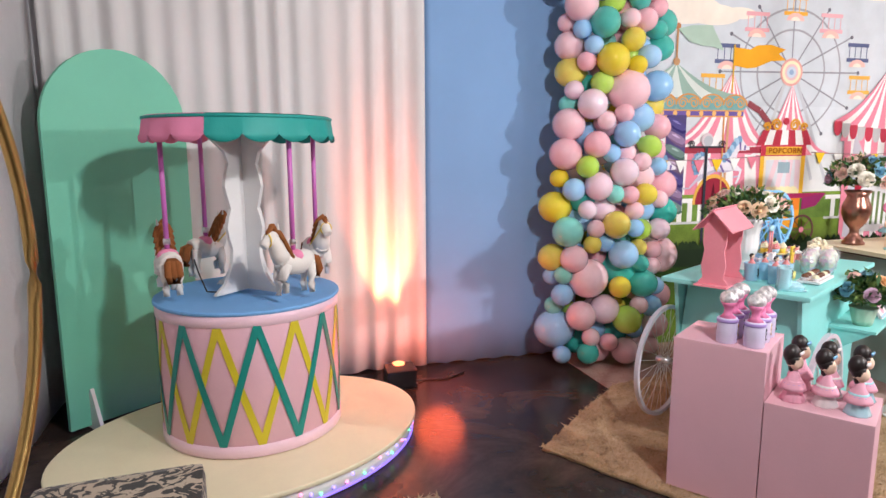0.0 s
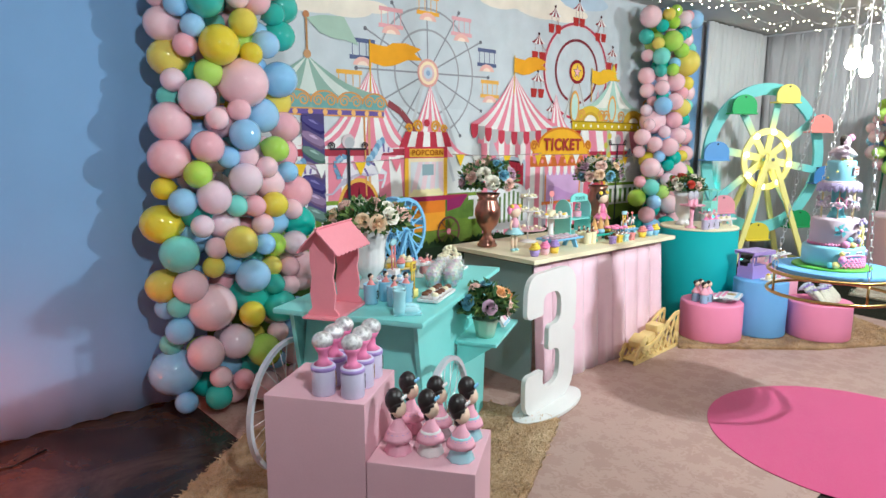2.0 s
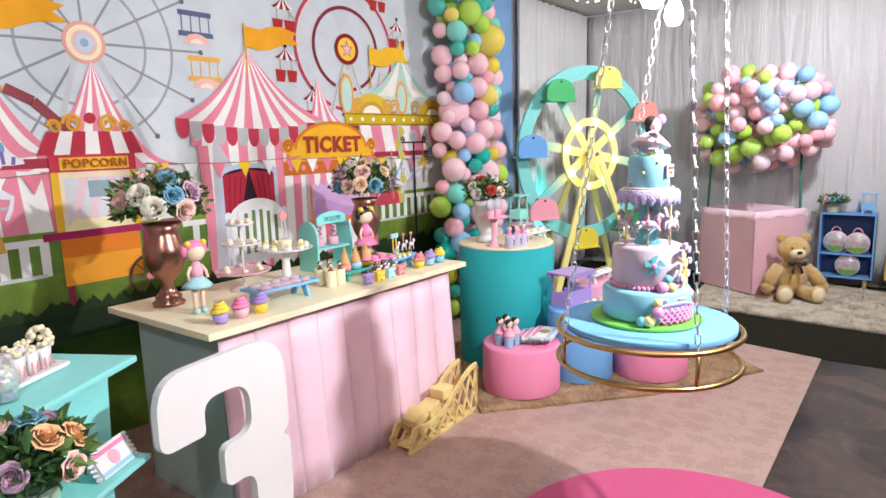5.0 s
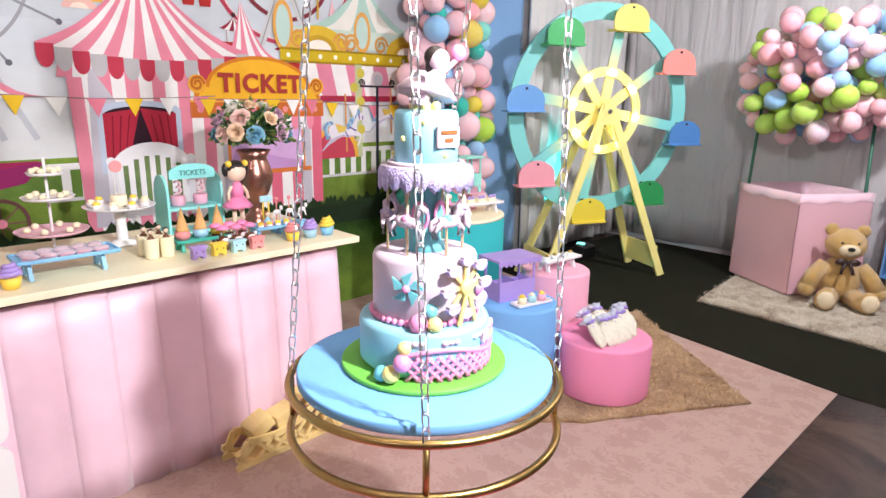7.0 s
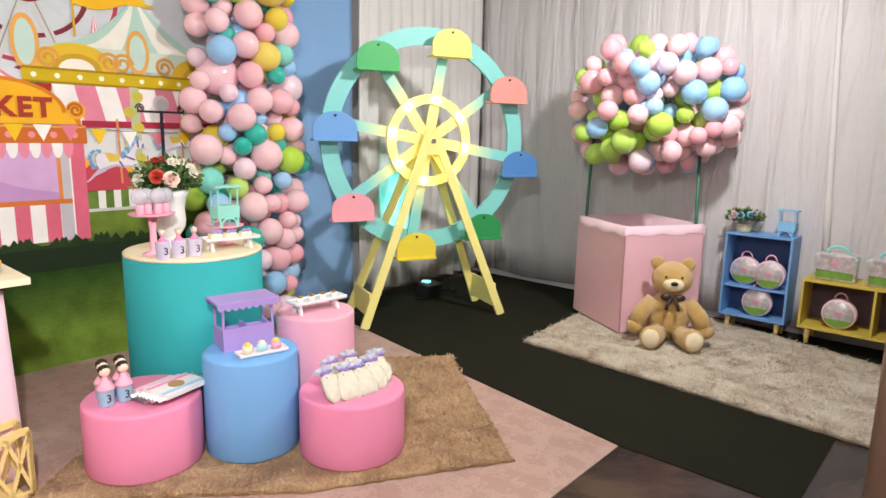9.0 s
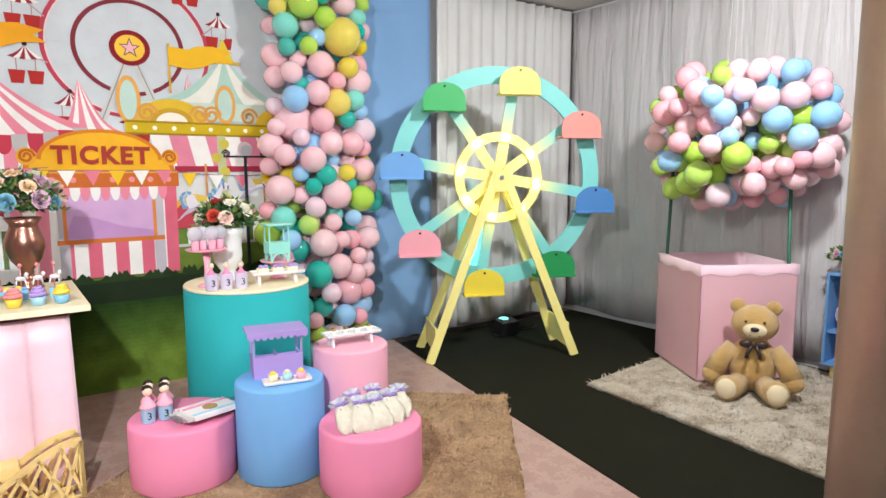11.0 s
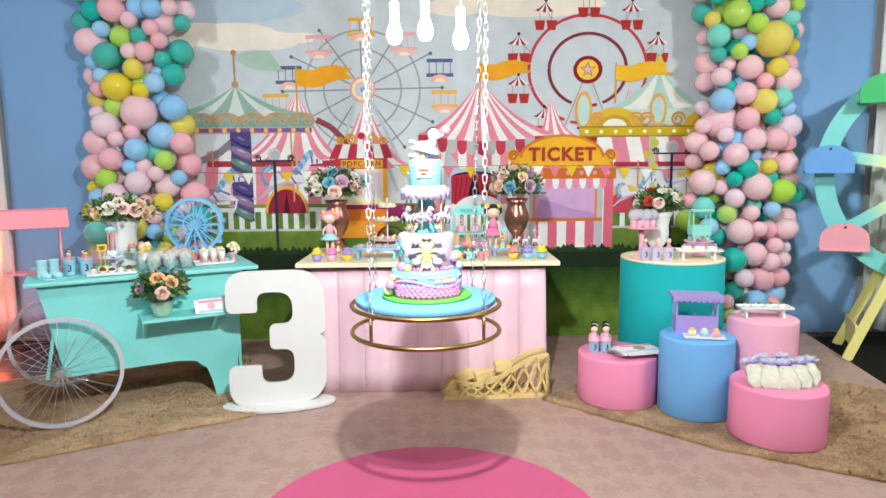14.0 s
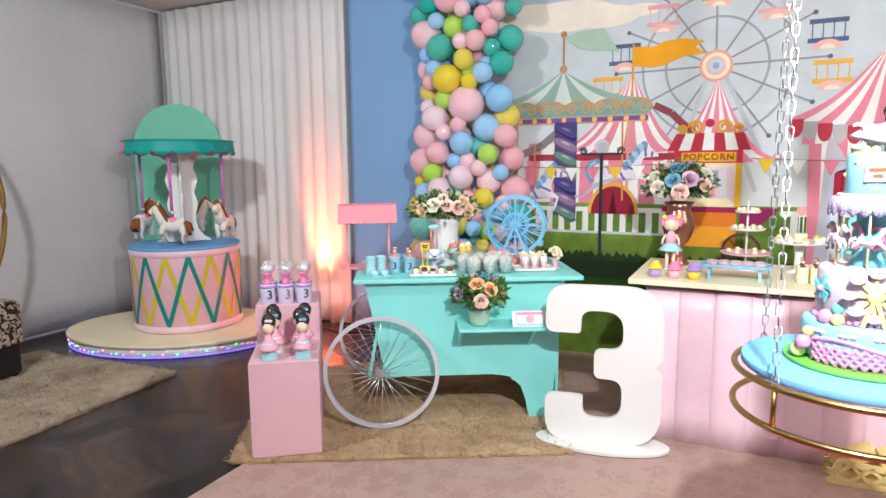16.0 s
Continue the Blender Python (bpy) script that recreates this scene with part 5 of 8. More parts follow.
# ---------------------------------------------------------------- big wooden ferris wheel
def ferris_wheel():
    t = thing("ferris_wheel", pose(8.92, 3.44, 0.006, 0, 0, -24.3), "wooden toy ferris wheel painted aqua and yellow with coloured gondolas", "ferris wheel")
    M_aqua = mat("aqua_paint", lin(134, 216, 214), 0.5, scale=4, fine=80, vary=0.06)
    cz = 1.44
    part("rim", ring_slab(NB(), 0.87, 0.735, 0.03, 72, c=(0, cz), y0=-0.015), M_aqua, t, "flat aqua ring")
    # spokes fade from aqua at the rim to yellow at the hub
    m = mat("aqua_to_yellow_paint", lin(134, 216, 214), 0.5, scale=4, fine=80, vary=0.06)
    nt = m.node_tree
    bsdf = nt.nodes["Principled BSDF"]
    geo, sub, le, rp = nt.nodes.new("ShaderNodeTexCoord"), nt.nodes.new("ShaderNodeVectorMath"), nt.nodes.new("ShaderNodeVectorMath"), nt.nodes.new("ShaderNodeValToRGB")
    sub.operation, le.operation = "SUBTRACT", "LENGTH"
    sub.inputs[1].default_value = (0, 0, cz)
    nt.links.new(geo.outputs["Object"], sub.inputs[0])
    nt.links.new(sub.outputs[0], le.inputs[0])
    nt.links.new(le.outputs["Value"], rp.inputs["Fac"])
    rp.color_ramp.elements[0].position, rp.color_ramp.elements[0].color = 0.3, (*lin(246, 236, 150), 1)
    rp.color_ramp.elements[1].position, rp.color_ramp.elements[1].color = 0.62, (*lin(134, 216, 214), 1)
    nt.links.new(rp.outputs[0], bsdf.inputs["Base Color"])
    for k in range(8):
        a = radians(35 + 45 * k)
        bm = bar(NB(), (0.05 * cos(a), cz + 0.05 * sin(a)), (0.76 * cos(a), cz + 0.76 * sin(a)), 0.085, 0.016, pose(0, -0.032, 0))
        part("spoke", bm, m, t)
    part("inner_ring", ring_slab(NB(), 0.36, 0.285, 0.02, 56, c=(0, cz), y0=-0.055), M_yellow, t, "pale yellow inner ring")
    bulb = mat("warm_bulb", (1.0, 0.86, 0.5), emit=34, bump=0)
    for k in range(8):
        a = radians(35 + 45 * k)
        part("bulb", ball(NB(), (0.315 * cos(a), -0.068, cz + 0.315 * sin(a)), 0.026, 12, 8), bulb, t, "small glowing round bulb")
    cols = [("yellow", (246, 230, 120)), ("green", (60, 178, 100)), ("blue", (108, 164, 224)), ("pink", (244, 166, 180)), ("yellow", (236, 214, 70)), ("green", (36, 150, 84)), ("blue", (76, 132, 196)), ("coral", (246, 150, 142))]
    for k, (nm, c) in enumerate(cols):
        a = radians(80 + 45 * k)
        x, z = 0.80 * cos(a), cz + 0.80 * sin(a)
        mt = mat(nm + "_gondola", lin(*c), 0.5, vary=0.05)
        g = thing("gondola", pose(x, -0.05, z + 0.03), "", "")
        g.parent = t
        w, h = 0.165, 0.2
        pts = [(-w, -h * 0.9), (w, -h * 0.9), (w, -h * 0.45)] + [(w * cos(b), -h * 0.45 + h * 0.62 * sin(b)) for b in (pi * j / 14 for j in range(1, 14))] + [(-w, -h * 0.45)]
        tagged(g, nm + " semicircular gondola board")
        part("front_board", slab(NB(), pts, 0.014, y0=-0.1), mt, g)
        part("seat_board", box(NB(), (0, -0.06, -h * 0.9 + 0.008), (2 * w, 0.13, 0.016), bevel=0.002), mt, g)
        part("pin", tube(NB(), [(0, -0.11, 0.005), (0, 0.06, 0.005)], 0.009, 8), M_black, g)
    for s, y0, y1 in ((-1, -0.11, -0.235), (1, 0.06, 0.235)):
        for e in (-1, 1):
            p, q = Vector((0.02 * e, y0, cz + 0.06)), Vector((0.6 * e, y1, 0.0))
            d = (q - p)
            yaw = math.atan2(d.x, -d.z)
            tilt = math.atan2(d.y, math.hypot(d.x, d.z))
            board = box(NB(), (0, 0, -d.length / 2), (0.07, 0.024, d.length), bevel=0.003)
            part("leg", board, M_yellow, t, "pale yellow leg board", m=Matrix.Translation(p) @ Matrix.Rotation(-yaw, 4, "Y") @ Matrix.Rotation(tilt, 4, "X"))
    part("hub_plate", slab(NB(), [(-0.075, cz - 0.11), (0.075, cz - 0.11), (0.05, cz + 0.06), (-0.05, cz + 0.06)], 0.016, y0=-0.135), M_yellow, t)
    part("axle", tube(NB(), [(0, -0.15, cz), (0, 0.1, cz)], 0.018, 12), M_silver, t)
    for e in (-1, 1):
        part("side_brace", box(NB(), (e * 0.545, 0, 0.17), (0.018, 0.44, 0.2), bevel=0.003), M_yellow, t, "pale yellow side board")


ferris_wheel()

# ---------------------------------------------------------------- pedestals
def pedestal(x, y, r, h, mt, label, z0=0.022, top=None):
    t = thing("pedestal", (x, y, z0), label, "pedestal", group="round pedestals")
    part("cover", lathe(NB(), [(r - 0.004, 0.0), (r, 0.01), (r * 1.004, h * 0.4), (r, h - 0.016)] + ([] if top else [(r - 0.002, h - 0.007), (r - 0.008, h - 0.001), (r - 0.018, h)]), 64, wave=lambda a, i: 1 + 0.003 * sin(a * 5)), mt, t, "stretch fabric cover")
    if not top:
        part("top_disc", lathe(NB(), [(r - 0.02, h - 0.002), (r - 0.02, h + 0.0004), (r - 0.021, h + 0.0006)], 64), mt, t)
    if top:
        part("top_disc", lathe(NB(), [(r, h - 0.016), (r + 0.001, h - 0.006), (r - 0.004, h), (r - 0.02, h + 0.001)], 64), top or mt, t, "round top")
    return t


pedestal(6.275, 2.687, 0.247, 0.305, M_pink, "low round pedestal covered in rose pink fabric")
pedestal(6.689, 2.469, 0.215, 0.47, M_bluecover, "tall round pedestal covered in sky blue fabric")
pedestal(6.99, 2.097, 0.245, 0.3, M_pink, "low round pedestal in rose pink holding favour bags")
pedestal(7.115, 2.535, 0.2, 0.56, M_pinklt, "round pedestal covered in light pink fabric")
pedestal(6.75, 3.085, 0.342, 0.86, M_teal, "large round pedestal in teal fabric with a cream top", top=M_cream)

# ---------------------------------------------------------------- dessert table with satin cloth
def dessert_table():
    t = thing("dessert_table", (5.065, 3.275, 0.004), "dessert table with cream top and pleated pale pink cloth front", "table")
    part("tabletop", box(NB(), (0, 0, 0.868), (1.74, 0.82, 0.03), bevel=0.006), M_cream, t, "cream painted board top")
    part("top_frame", box(NB(), (0, 0.01, 0.842), (1.6, 0.72, 0.02), bevel=0.002), mat("brown_edge", lin(96, 60, 54), 0.6), t)
    for x in (-0.75, 0.75):
        part("side_panel", box(NB(), (x, 0.03, 0.416), (0.02, 0.66, 0.83), bevel=0.003), M_greyblue, t, "grey-green painted side board")
    n = 9
    for k in range(n):
        x0, x1 = -0.78 + 1.56 * k / n, -0.78 + 1.56 * (k + 1) / n
        bm = NB()
        rows = []
        for j in range(7):
            z = 0.832 * j / 6 + 0.001
            fl = 1 - j / 6
            row = []
            for i in range(9):
                u = i / 8
                y = -0.335 - 0.05 * fl - (0.002 + 0.006 * (k % 3)) * sin(pi * u) + 0.006 * sin(u * 9 + k * 2) * fl
                row.append(bm.verts.new((x0 - 0.006 + (x1 - x0 + 0.012) * u + 0.01 * fl * sin(k * 3.3), y, z)))
            rows.append(row)
        for p, q in zip(rows, rows[1:]):
            for i in range(8):
                bm.faces.new((p[i], p[i + 1], q[i + 1], q[i])).smooth = True
        r = bmesh.ops.extrude_face_region(bm, geom=bm.faces[:])
        bmesh.ops.translate(bm, vec=(0, 0.004, 0), verts=[v for v in r["geom"] if isinstance(v, bmesh.types.BMVert)])
        part("pleat", bm, M_satin, t, "pleat of pale pink satin")


dessert_table()

# ---------------------------------------------------------------- candy cart
CART = pose(2.805, 2.29, 0.024, 0, 0, 29.5)


def bicycle_wheel(parent, m, r):
    w = thing("cart_wheel", m, "", "")
    w.parent = parent
    tagged(w, "white spoked bicycle wheel")
    part("rim", ring_slab(NB(), r, r - 0.022, 0.024, 56, y0=-0.012), mat("grey_white_rim", lin(214, 212, 222), 0.35, 0.2), w)
    part("hub", tube(NB(), [(0, -0.04, 0), (0, 0.04, 0)], 0.018, 12), M_silver, w)
    for k in range(28):
        a = 2 * pi * k / 28
        b = a + (0.35 if k % 2 else -0.35)
        part("spoke", tube(NB(), [(0.016 * cos(b), 0.02 if k % 2 else -0.02, 0.016 * sin(b)), ((r - 0.02) * cos(a), 0, (r - 0.02) * sin(a))], 0.0018, 4), M_silver, w)


def candy_cart():
    t = thing("candy_cart", CART, "mint green wooden candy cart with a white bicycle wheel", "cart")
    part("top_board", box(NB(), (0.645, 0.36, 0.835), (1.31, 0.74, 0.026), bevel=0.01), M_mint, t)
    prof = [(0.05, 0.822), (1.2, 0.822), (1.13, 0.0), (1.0, 0.0), (0.98, 0.1), (0.95, 0.19), (0.88, 0.25), (0.78, 0.265), (0.16, 0.265)]
    for y in (0.04, 0.66):
        part("side_board", slab(NB(), prof, 0.02, pose(0, y, 0)), M_mint, t)
    part("end_board", box(NB(), (0.0, 0.35, 0.0), (0.018, 0.6, 0.56), Matrix.Translation((0.118, 0, 0.54)) @ Matrix.Rotation(radians(11), 4, "Y")), M_mint, t)
    part("end_board", box(NB(), (1.165, 0.35, 0.42), (0.018, 0.6, 0.78), Matrix.Translation((0, 0, 0))), M_mint, t)
    part("bottom_board", box(NB(), (0.56, 0.35, 0.285), (0.8, 0.6, 0.018)), M_mint, t)
    part("front_shelf", box(NB(), (0.82, -0.07, 0.585), (0.5, 0.22, 0.018), bevel=0.004), M_mint, t)
    part("shelf_bracket", slab(NB(), [(-0.16, 0.575), (0.03, 0.575), (0.03, 0.44)], 0.018, pose(0.6, 0, 0, 0, 0, 90)), M_mint, t)
    part("shelf_bracket", slab(NB(), [(-0.16, 0.575), (0.03, 0.575), (0.03, 0.44)], 0.018, pose(1.0, 0, 0, 0, 0, 90)), M_mint, t)
    for y in (-0.06, 0.76):
        bicycle_wheel(t, pose(0.14, y, 0.325), 0.325)
    part("axle", tube(NB(), [(0.14, -0.05, 0.325), (0.14, 0.75, 0.325)], 0.01, 8), M_silver, t)


candy_cart()


def pink_box(m, sx, sy, h, label):
    t = thing("display_box", m, label, "display box", group="pink display boxes")
    part("body", box(NB(), (sx / 2, sy / 2, h / 2), (sx, sy, h), bevel=0.004), M_pinkbox, t)
    return t


BOXES = pose(2.553, 1.695, 0.024, 0, 0, 36)
pink_box(BOXES, 0.35, 0.385, 0.5, "low pale pink painted wooden display box")
pink_box(BOXES @ pose(0, 0.389, 0), 0.35, 0.38, 0.71, "tall pale pink painted wooden display box")


def number_three():
    t = thing("number_three", pose(4.115, 2.655, 0.008, 0, 0, 10), "large white wooden number three standing on the floor", "number")
    # outline of a block numeral with rounded corners
    def rr(pts, rad, n=6):
        out = []
        N = len(pts)
        for i in range(N):
            p, a, b = Vector(pts[i]), Vector(pts[i - 1]), Vector(pts[(i + 1) % N])
            u, v = (a - p).normalized(), (b - p).normalized()
            d = min(rad[i], (a - p).length * 0.49, (b - p).length * 0.49)
            s, e = p + u * d, p + v * d
            for k in range(n + 1):
                w = k / n
                out.append(tuple((s * (1 - w) + p * w) * (1 - w) + (p * (1 - w) + e * w) * w))
        return out
    P = [(-0.3, 0.27), (-0.3, 0.01), (0.3, 0.01), (0.3, 0.425), (0.255, 0.45), (0.3, 0.475), (0.3, 0.87), (-0.3, 0.87), (-0.3, 0.61), (-0.115, 0.61), (-0.115, 0.735), (0.1, 0.735), (0.1, 0.53), (-0.045, 0.53), (-0.045, 0.37), (0.1, 0.37), (0.1, 0.15), (-0.1, 0.15), (-0.1, 0.27)]
    rad = [0.05, 0.2, 0.2, 0.06, 0.03, 0.06, 0.2, 0.2, 0.05, 0.02, 0.1, 0.1, 0.07, 0.04, 0.04, 0.07, 0.1, 0.1, 0.02]
    bm = slab(NB(), rr(P, rad), 0.03, y0=-0.015)
    part("numeral", bm, M_white, t)
    bm = lathe(NB(), rounded(1.0, 0.0, 0.02, 0.004), 48)
    bmesh.ops.scale(bm, vec=(0.35, 0.14, 1), verts=bm.verts)
    part("foot_board", bm, M_white, t)


number_three()


def roller_coaster():
    t = thing("toy_roller_coaster", pose(5.5, 2.78, 0.006, 0, 0, 3), "light wood toy roller coaster with lattice sides on the floor", "toy")
    for y in (-0.06, 0.06):
        bm = NB()
        top = lambda x: 0.1 + 0.12 * (1 + sin((x - 0.07) * 7.2)) * (0.55 + x * 0.7) if x > -0.3 else 0.05
        xs = [-0.34 + 0.68 * k / 24 for k in range(25)]
        for a, b in zip(xs, xs[1:]):
            bar(bm, (a, max(0.06, top(a))), (b, max(0.06, top(b))), 0.03, 0.012)
        bar(bm, (-0.34, 0.012), (0.34, 0.012), 0.024, 0.012)
        for k in range(9):
            x = -0.34 + 0.085 * k
            h = max(0.06, top(min(0.34, x + 0.06)))
            bar(bm, (x, 0.012), (min(0.34, x + 0.1), h), 0.014, 0.01)
            h2 = max(0.06, top(max(-0.34, x)))
            bar(bm, (min(0.34, x + 0.1), 0.012), (x, h2), 0.014, 0.01)
        bar(bm, (0.335, 0.0), (0.335, max(0.06, top(0.335))), 0.02, 0.012)
        bmesh.ops.translate(bm, vec=(0, y, 0), verts=bm.verts)
        part("lattice_side", bm, M_wood, t)
    for k, x in enumerate((-0.2, -0.08, 0.05)):
        z = max(0.06, 0.1 + 0.12 * (1 + sin((x - 0.07) * 7.2)) * (0.55 + x * 0.7)) + 0.045
        c = new("wagon", mesh("wagon", box(NB(), (0, 0, 0), (0.11, 0.1, 0.06), bevel=0.012), M_wood))
        c.parent = t
        c.matrix_basis = pose(x, 0.0, z, 0, -25 + 12 * k, 0)
    part("track_bed", box(NB(), (0, 0, 0.02), (0.6, 0.11, 0.012)), M_wood, t)


roller_coaster()
# ---------------------------------------------------------------- flowers
M_leaf = mat("dark_leaf", lin(56, 96, 50), 0.6, vary=0.3, scale=20, fine=80)
M_leaf2 = mat("olive_leaf", lin(112, 138, 70), 0.6, vary=0.3, scale=20, fine=80)
M_petal = {k: mat(k + "_petal", lin(*c), 0.65, vary=0.12, scale=40, fine=150) for k, c in {
    "blush": (255, 220, 210), "peach": (255, 224, 190), "ivory": (250, 244, 230), "blue": (128, 184, 208), "mauve": (222, 184, 208), "red": (206, 72, 56), "orange": (246, 196, 146)}.items()}


def rose_mesh(material):
    """A full bloom: five whorls of cupped petals, the outer ones rolled back."""
    bm = NB()
    for ring, (n, rad, h, roll) in enumerate(((3, 0.2, 1.02, 0.0), (4, 0.4, 1.0, 0.04), (5, 0.6, 0.92, 0.12), (6, 0.8, 0.78, 0.22), (7, 0.98, 0.56, 0.34))):
        for k in range(n):
            a = 2 * pi * (k + 0.37 * ring) / n
            w = 1.5 * pi / n
            g = []
            for j in range(5):
                v = j / 4
                rr = rad * (0.25 + 0.75 * sin(min(1.0, v * 1.15) * pi * 0.5)) + roll * 0.5 * max(0.0, v - 0.6)
                z = -0.45 + (h + 0.05 * ((k * 7) % 3)) * sin(v * pi * 0.5) - roll * max(0.0, v - 0.7)
                row = []
                for i in range(5):
                    u = (i / 4 - 0.5) * 2
                    aa = a + u * w * (0.6 + 0.4 * sin(pi * min(1, v * 0.8 + 0.2)))
                    row.append(bm.verts.new((rr * (1 + 0.04 * u) * cos(aa), rr * (1 + 0.04 * u) * sin(aa), z - 0.16 * u * u * v)))
                g.append(row)
            for j in range(4):
                for i in range(4):
                    bm.faces.new((g[j][i], g[j][i + 1], g[j + 1][i + 1], g[j + 1][i])).smooth = True
    ball(bm, (0, 0, 0.1), 0.2, 8, 6, (1, 1, 2.0))
    me = bpy.data.meshes.new("rose")
    bm.to_mesh(me)
    bm.free()
    me.materials.append(material)
    return me


ROSE = {k: rose_mesh(v) for k, v in M_petal.items()}


def foliage(bm, n, rx, rz, size, r, down=0.3):
    for k in range(n):
        d = Vector((r.gauss(0, 1), r.gauss(0, 1), r.gauss(0.25, 0.8)))
        d.normalize()
        if d.z < -down:
            d.z = -down
        p = Vector((d.x * rx, d.y * rx, d.z * rz)) * r.uniform(0.55, 1.28)
        q = (d + Vector((r.uniform(-.7, .7), r.uniform(-.7, .7), r.uniform(-.4, .5)))).normalized()
        s = q.cross(Vector((r.uniform(-1, 1), r.uniform(-1, 1), r.uniform(-1, 1)))).normalized()
        n_ = q.cross(s)
        L, w = size * r.uniform(0.7, 1.3), size * 0.24
        a, b, c, e = (bm.verts.new(v) for v in (p - q * L * 0.5, p + s * w + n_ * w * 0.3, p + q * L * 0.5, p - s * w + n_ * w * 0.3))
        m1 = bm.verts.new(p)
        i = 1 if r.random() < 0.35 else 0
        for tri in ((a, b, m1), (b, c, m1), (c, e, m1), (e, a, m1)):
            f = bm.faces.new(tri)
            f.material_index = i
    return bm


def bouquet(parent, z, rx, rz, kinds, n, seed, rs=0.04, leaves=620, leaf=0.046):
    rs *= 0.88
    r = random.Random(seed)
    ob = part("foliage", foliage(NB(), leaves, rx, rz, leaf, r), [M_leaf, M_leaf2], parent, "dark green leaves", m=pose(0, 0, z))
    placed, tries = [], 0
    while len(placed) < n and tries < 2000:
        tries += 1
        d = Vector((r.gauss(0, 1), r.gauss(0, 1), r.gauss(0.45, 0.6))).normalized()
        if d.z < -0.2:
            continue
        p = Vector((d.x * rx * 1.06, d.y * rx * 1.06, z + d.z * rz * 1.06))
        if any((p - q).length < rs * 1.75 for q in placed):
            continue
        placed.append(p)
        o = new("rose", ROSE[kinds[len(placed) % len(kinds)]])
        o.parent = parent
        s = rs * r.uniform(0.85, 1.15)
        o.matrix_basis = Matrix.LocRotScale(p, d.to_track_quat("Z", "Y"), (s, s, s))


M_copper = mat("copper_lacquer", (0.42, 0.2, 0.15), 0.28, 0.9, vary=0.1, scale=12)
M_ceramic = mat("white_ceramic", lin(240, 240, 240), 0.25, vary=0.02, coat=0.3, bump=0.02)
URN = [(0.0, 0.0), (0.075, 0.0), (0.078, 0.015), (0.06, 0.03), (0.065, 0.04), (0.045, 0.06), (0.03, 0.09), (0.034, 0.1), (0.03, 0.11), (0.075, 0.17), (0.1, 0.24), (0.098, 0.29), (0.075, 0.35), (0.07, 0.37), (0.095, 0.41), (0.088, 0.41), (0.06, 0.36), (0.0, 0.35)]
FLUTE = [(0.0, 0.0), (0.075, 0.0), (0.075, 0.01), (0.055, 0.025), (0.04, 0.05), (0.05, 0.06), (0.075, 0.1), (0.082, 0.14), (0.078, 0.2), (0.088, 0.26), (0.108, 0.3), (0.1, 0.3), (0.07, 0.22), (0.0, 0.2)]


def flower_vase(m, prof, s, mt, kinds, label, seed, zf, rx, rz, n=16, flute=0.0, rs=0.04):
    t = thing("flower_vase", m, label, "flower vase", group="flower vases")
    part("vase", lathe(NB(), [(a * s, b * s) for a, b in prof], 48, wave=(lambda a, i: 1 + flute * cos(a * 16)) if flute else None), mt, t)
    bouquet(t, zf, rx, rz, kinds, n, seed, rs)
    return t


ZT = 0.8885    # top of the dessert table
PASTEL = ["blush", "blue", "blush", "ivory", "mauve", "peach", "blush", "blue"]
flower_vase((4.38, 3.47, ZT), URN, 0.93, M_copper, PASTEL, "copper urn vase with blush and blue roses on the table", 31, 0.47, 0.175, 0.135, 22, rs=0.052)
flower_vase((5.72, 3.48, ZT), URN, 0.93, M_copper, PASTEL[::-1], "copper urn vase with ivory and blue roses on the table", 32, 0.47, 0.17, 0.135, 22, rs=0.05)
flower_vase(CART @ pose(0.54, 0.5, 0.849), FLUTE, 1.0, M_ceramic, ["blush", "peach", "blush", "peach", "ivory"], "white fluted ceramic vase with peach roses on the cart", 33, 0.35, 0.185, 0.1, 18, 0.02, 0.046)
flower_vase((6.68, 3.2, 0.885), FLUTE, 1.0, M_ceramic, ["red", "ivory", "blush", "ivory", "red"], "white ceramic vase with red and ivory flowers on the pedestal", 34, 0.35, 0.145, 0.1, 15, 0.0, 0.042)


def flower_pot(m, kinds, seed):
    t = thing("flower_pot", m, "pale green pot of mixed roses on the cart shelf", "flower pot")
    part("pot", lathe(NB(), [(0.0, 0.0), (0.045, 0.0), (0.052, 0.03), (0.065, 0.09), (0.07, 0.1), (0.06, 0.095), (0.0, 0.08)], 32, wave=lambda a, i: 1 + 0.03 * cos(a * 9)), mat("sage_pot", lin(176, 208, 184), 0.5), t)
    bouquet(t, 0.17, 0.125, 0.1, kinds, 11, seed, 0.046, 420, 0.06)


flower_pot(CART @ pose(0.69, -0.09, 0.596), ["blush", "mauve", "orange", "blue", "peach", "blush"], 41)

# ---------------------------------------------------------------- hanging cake swing
def lattice(bm, r, z0, z1, a0, a1, n, w):
    for s in (-1, 1):
        for k in range(n):
            pts = []
            for j in range(5):
                u = j / 4
                a = a0 + (a1 - a0) * (k + 0.5) / n + s * (u - 0.5) * (z1 - z0) / r
                if a0 <= a <= a1:
                    pts.append((r * cos(a), r * sin(a), z0 + (z1 - z0) * u))
            if len(pts) > 1:
                tube(bm, pts, w, 5)
    return bm


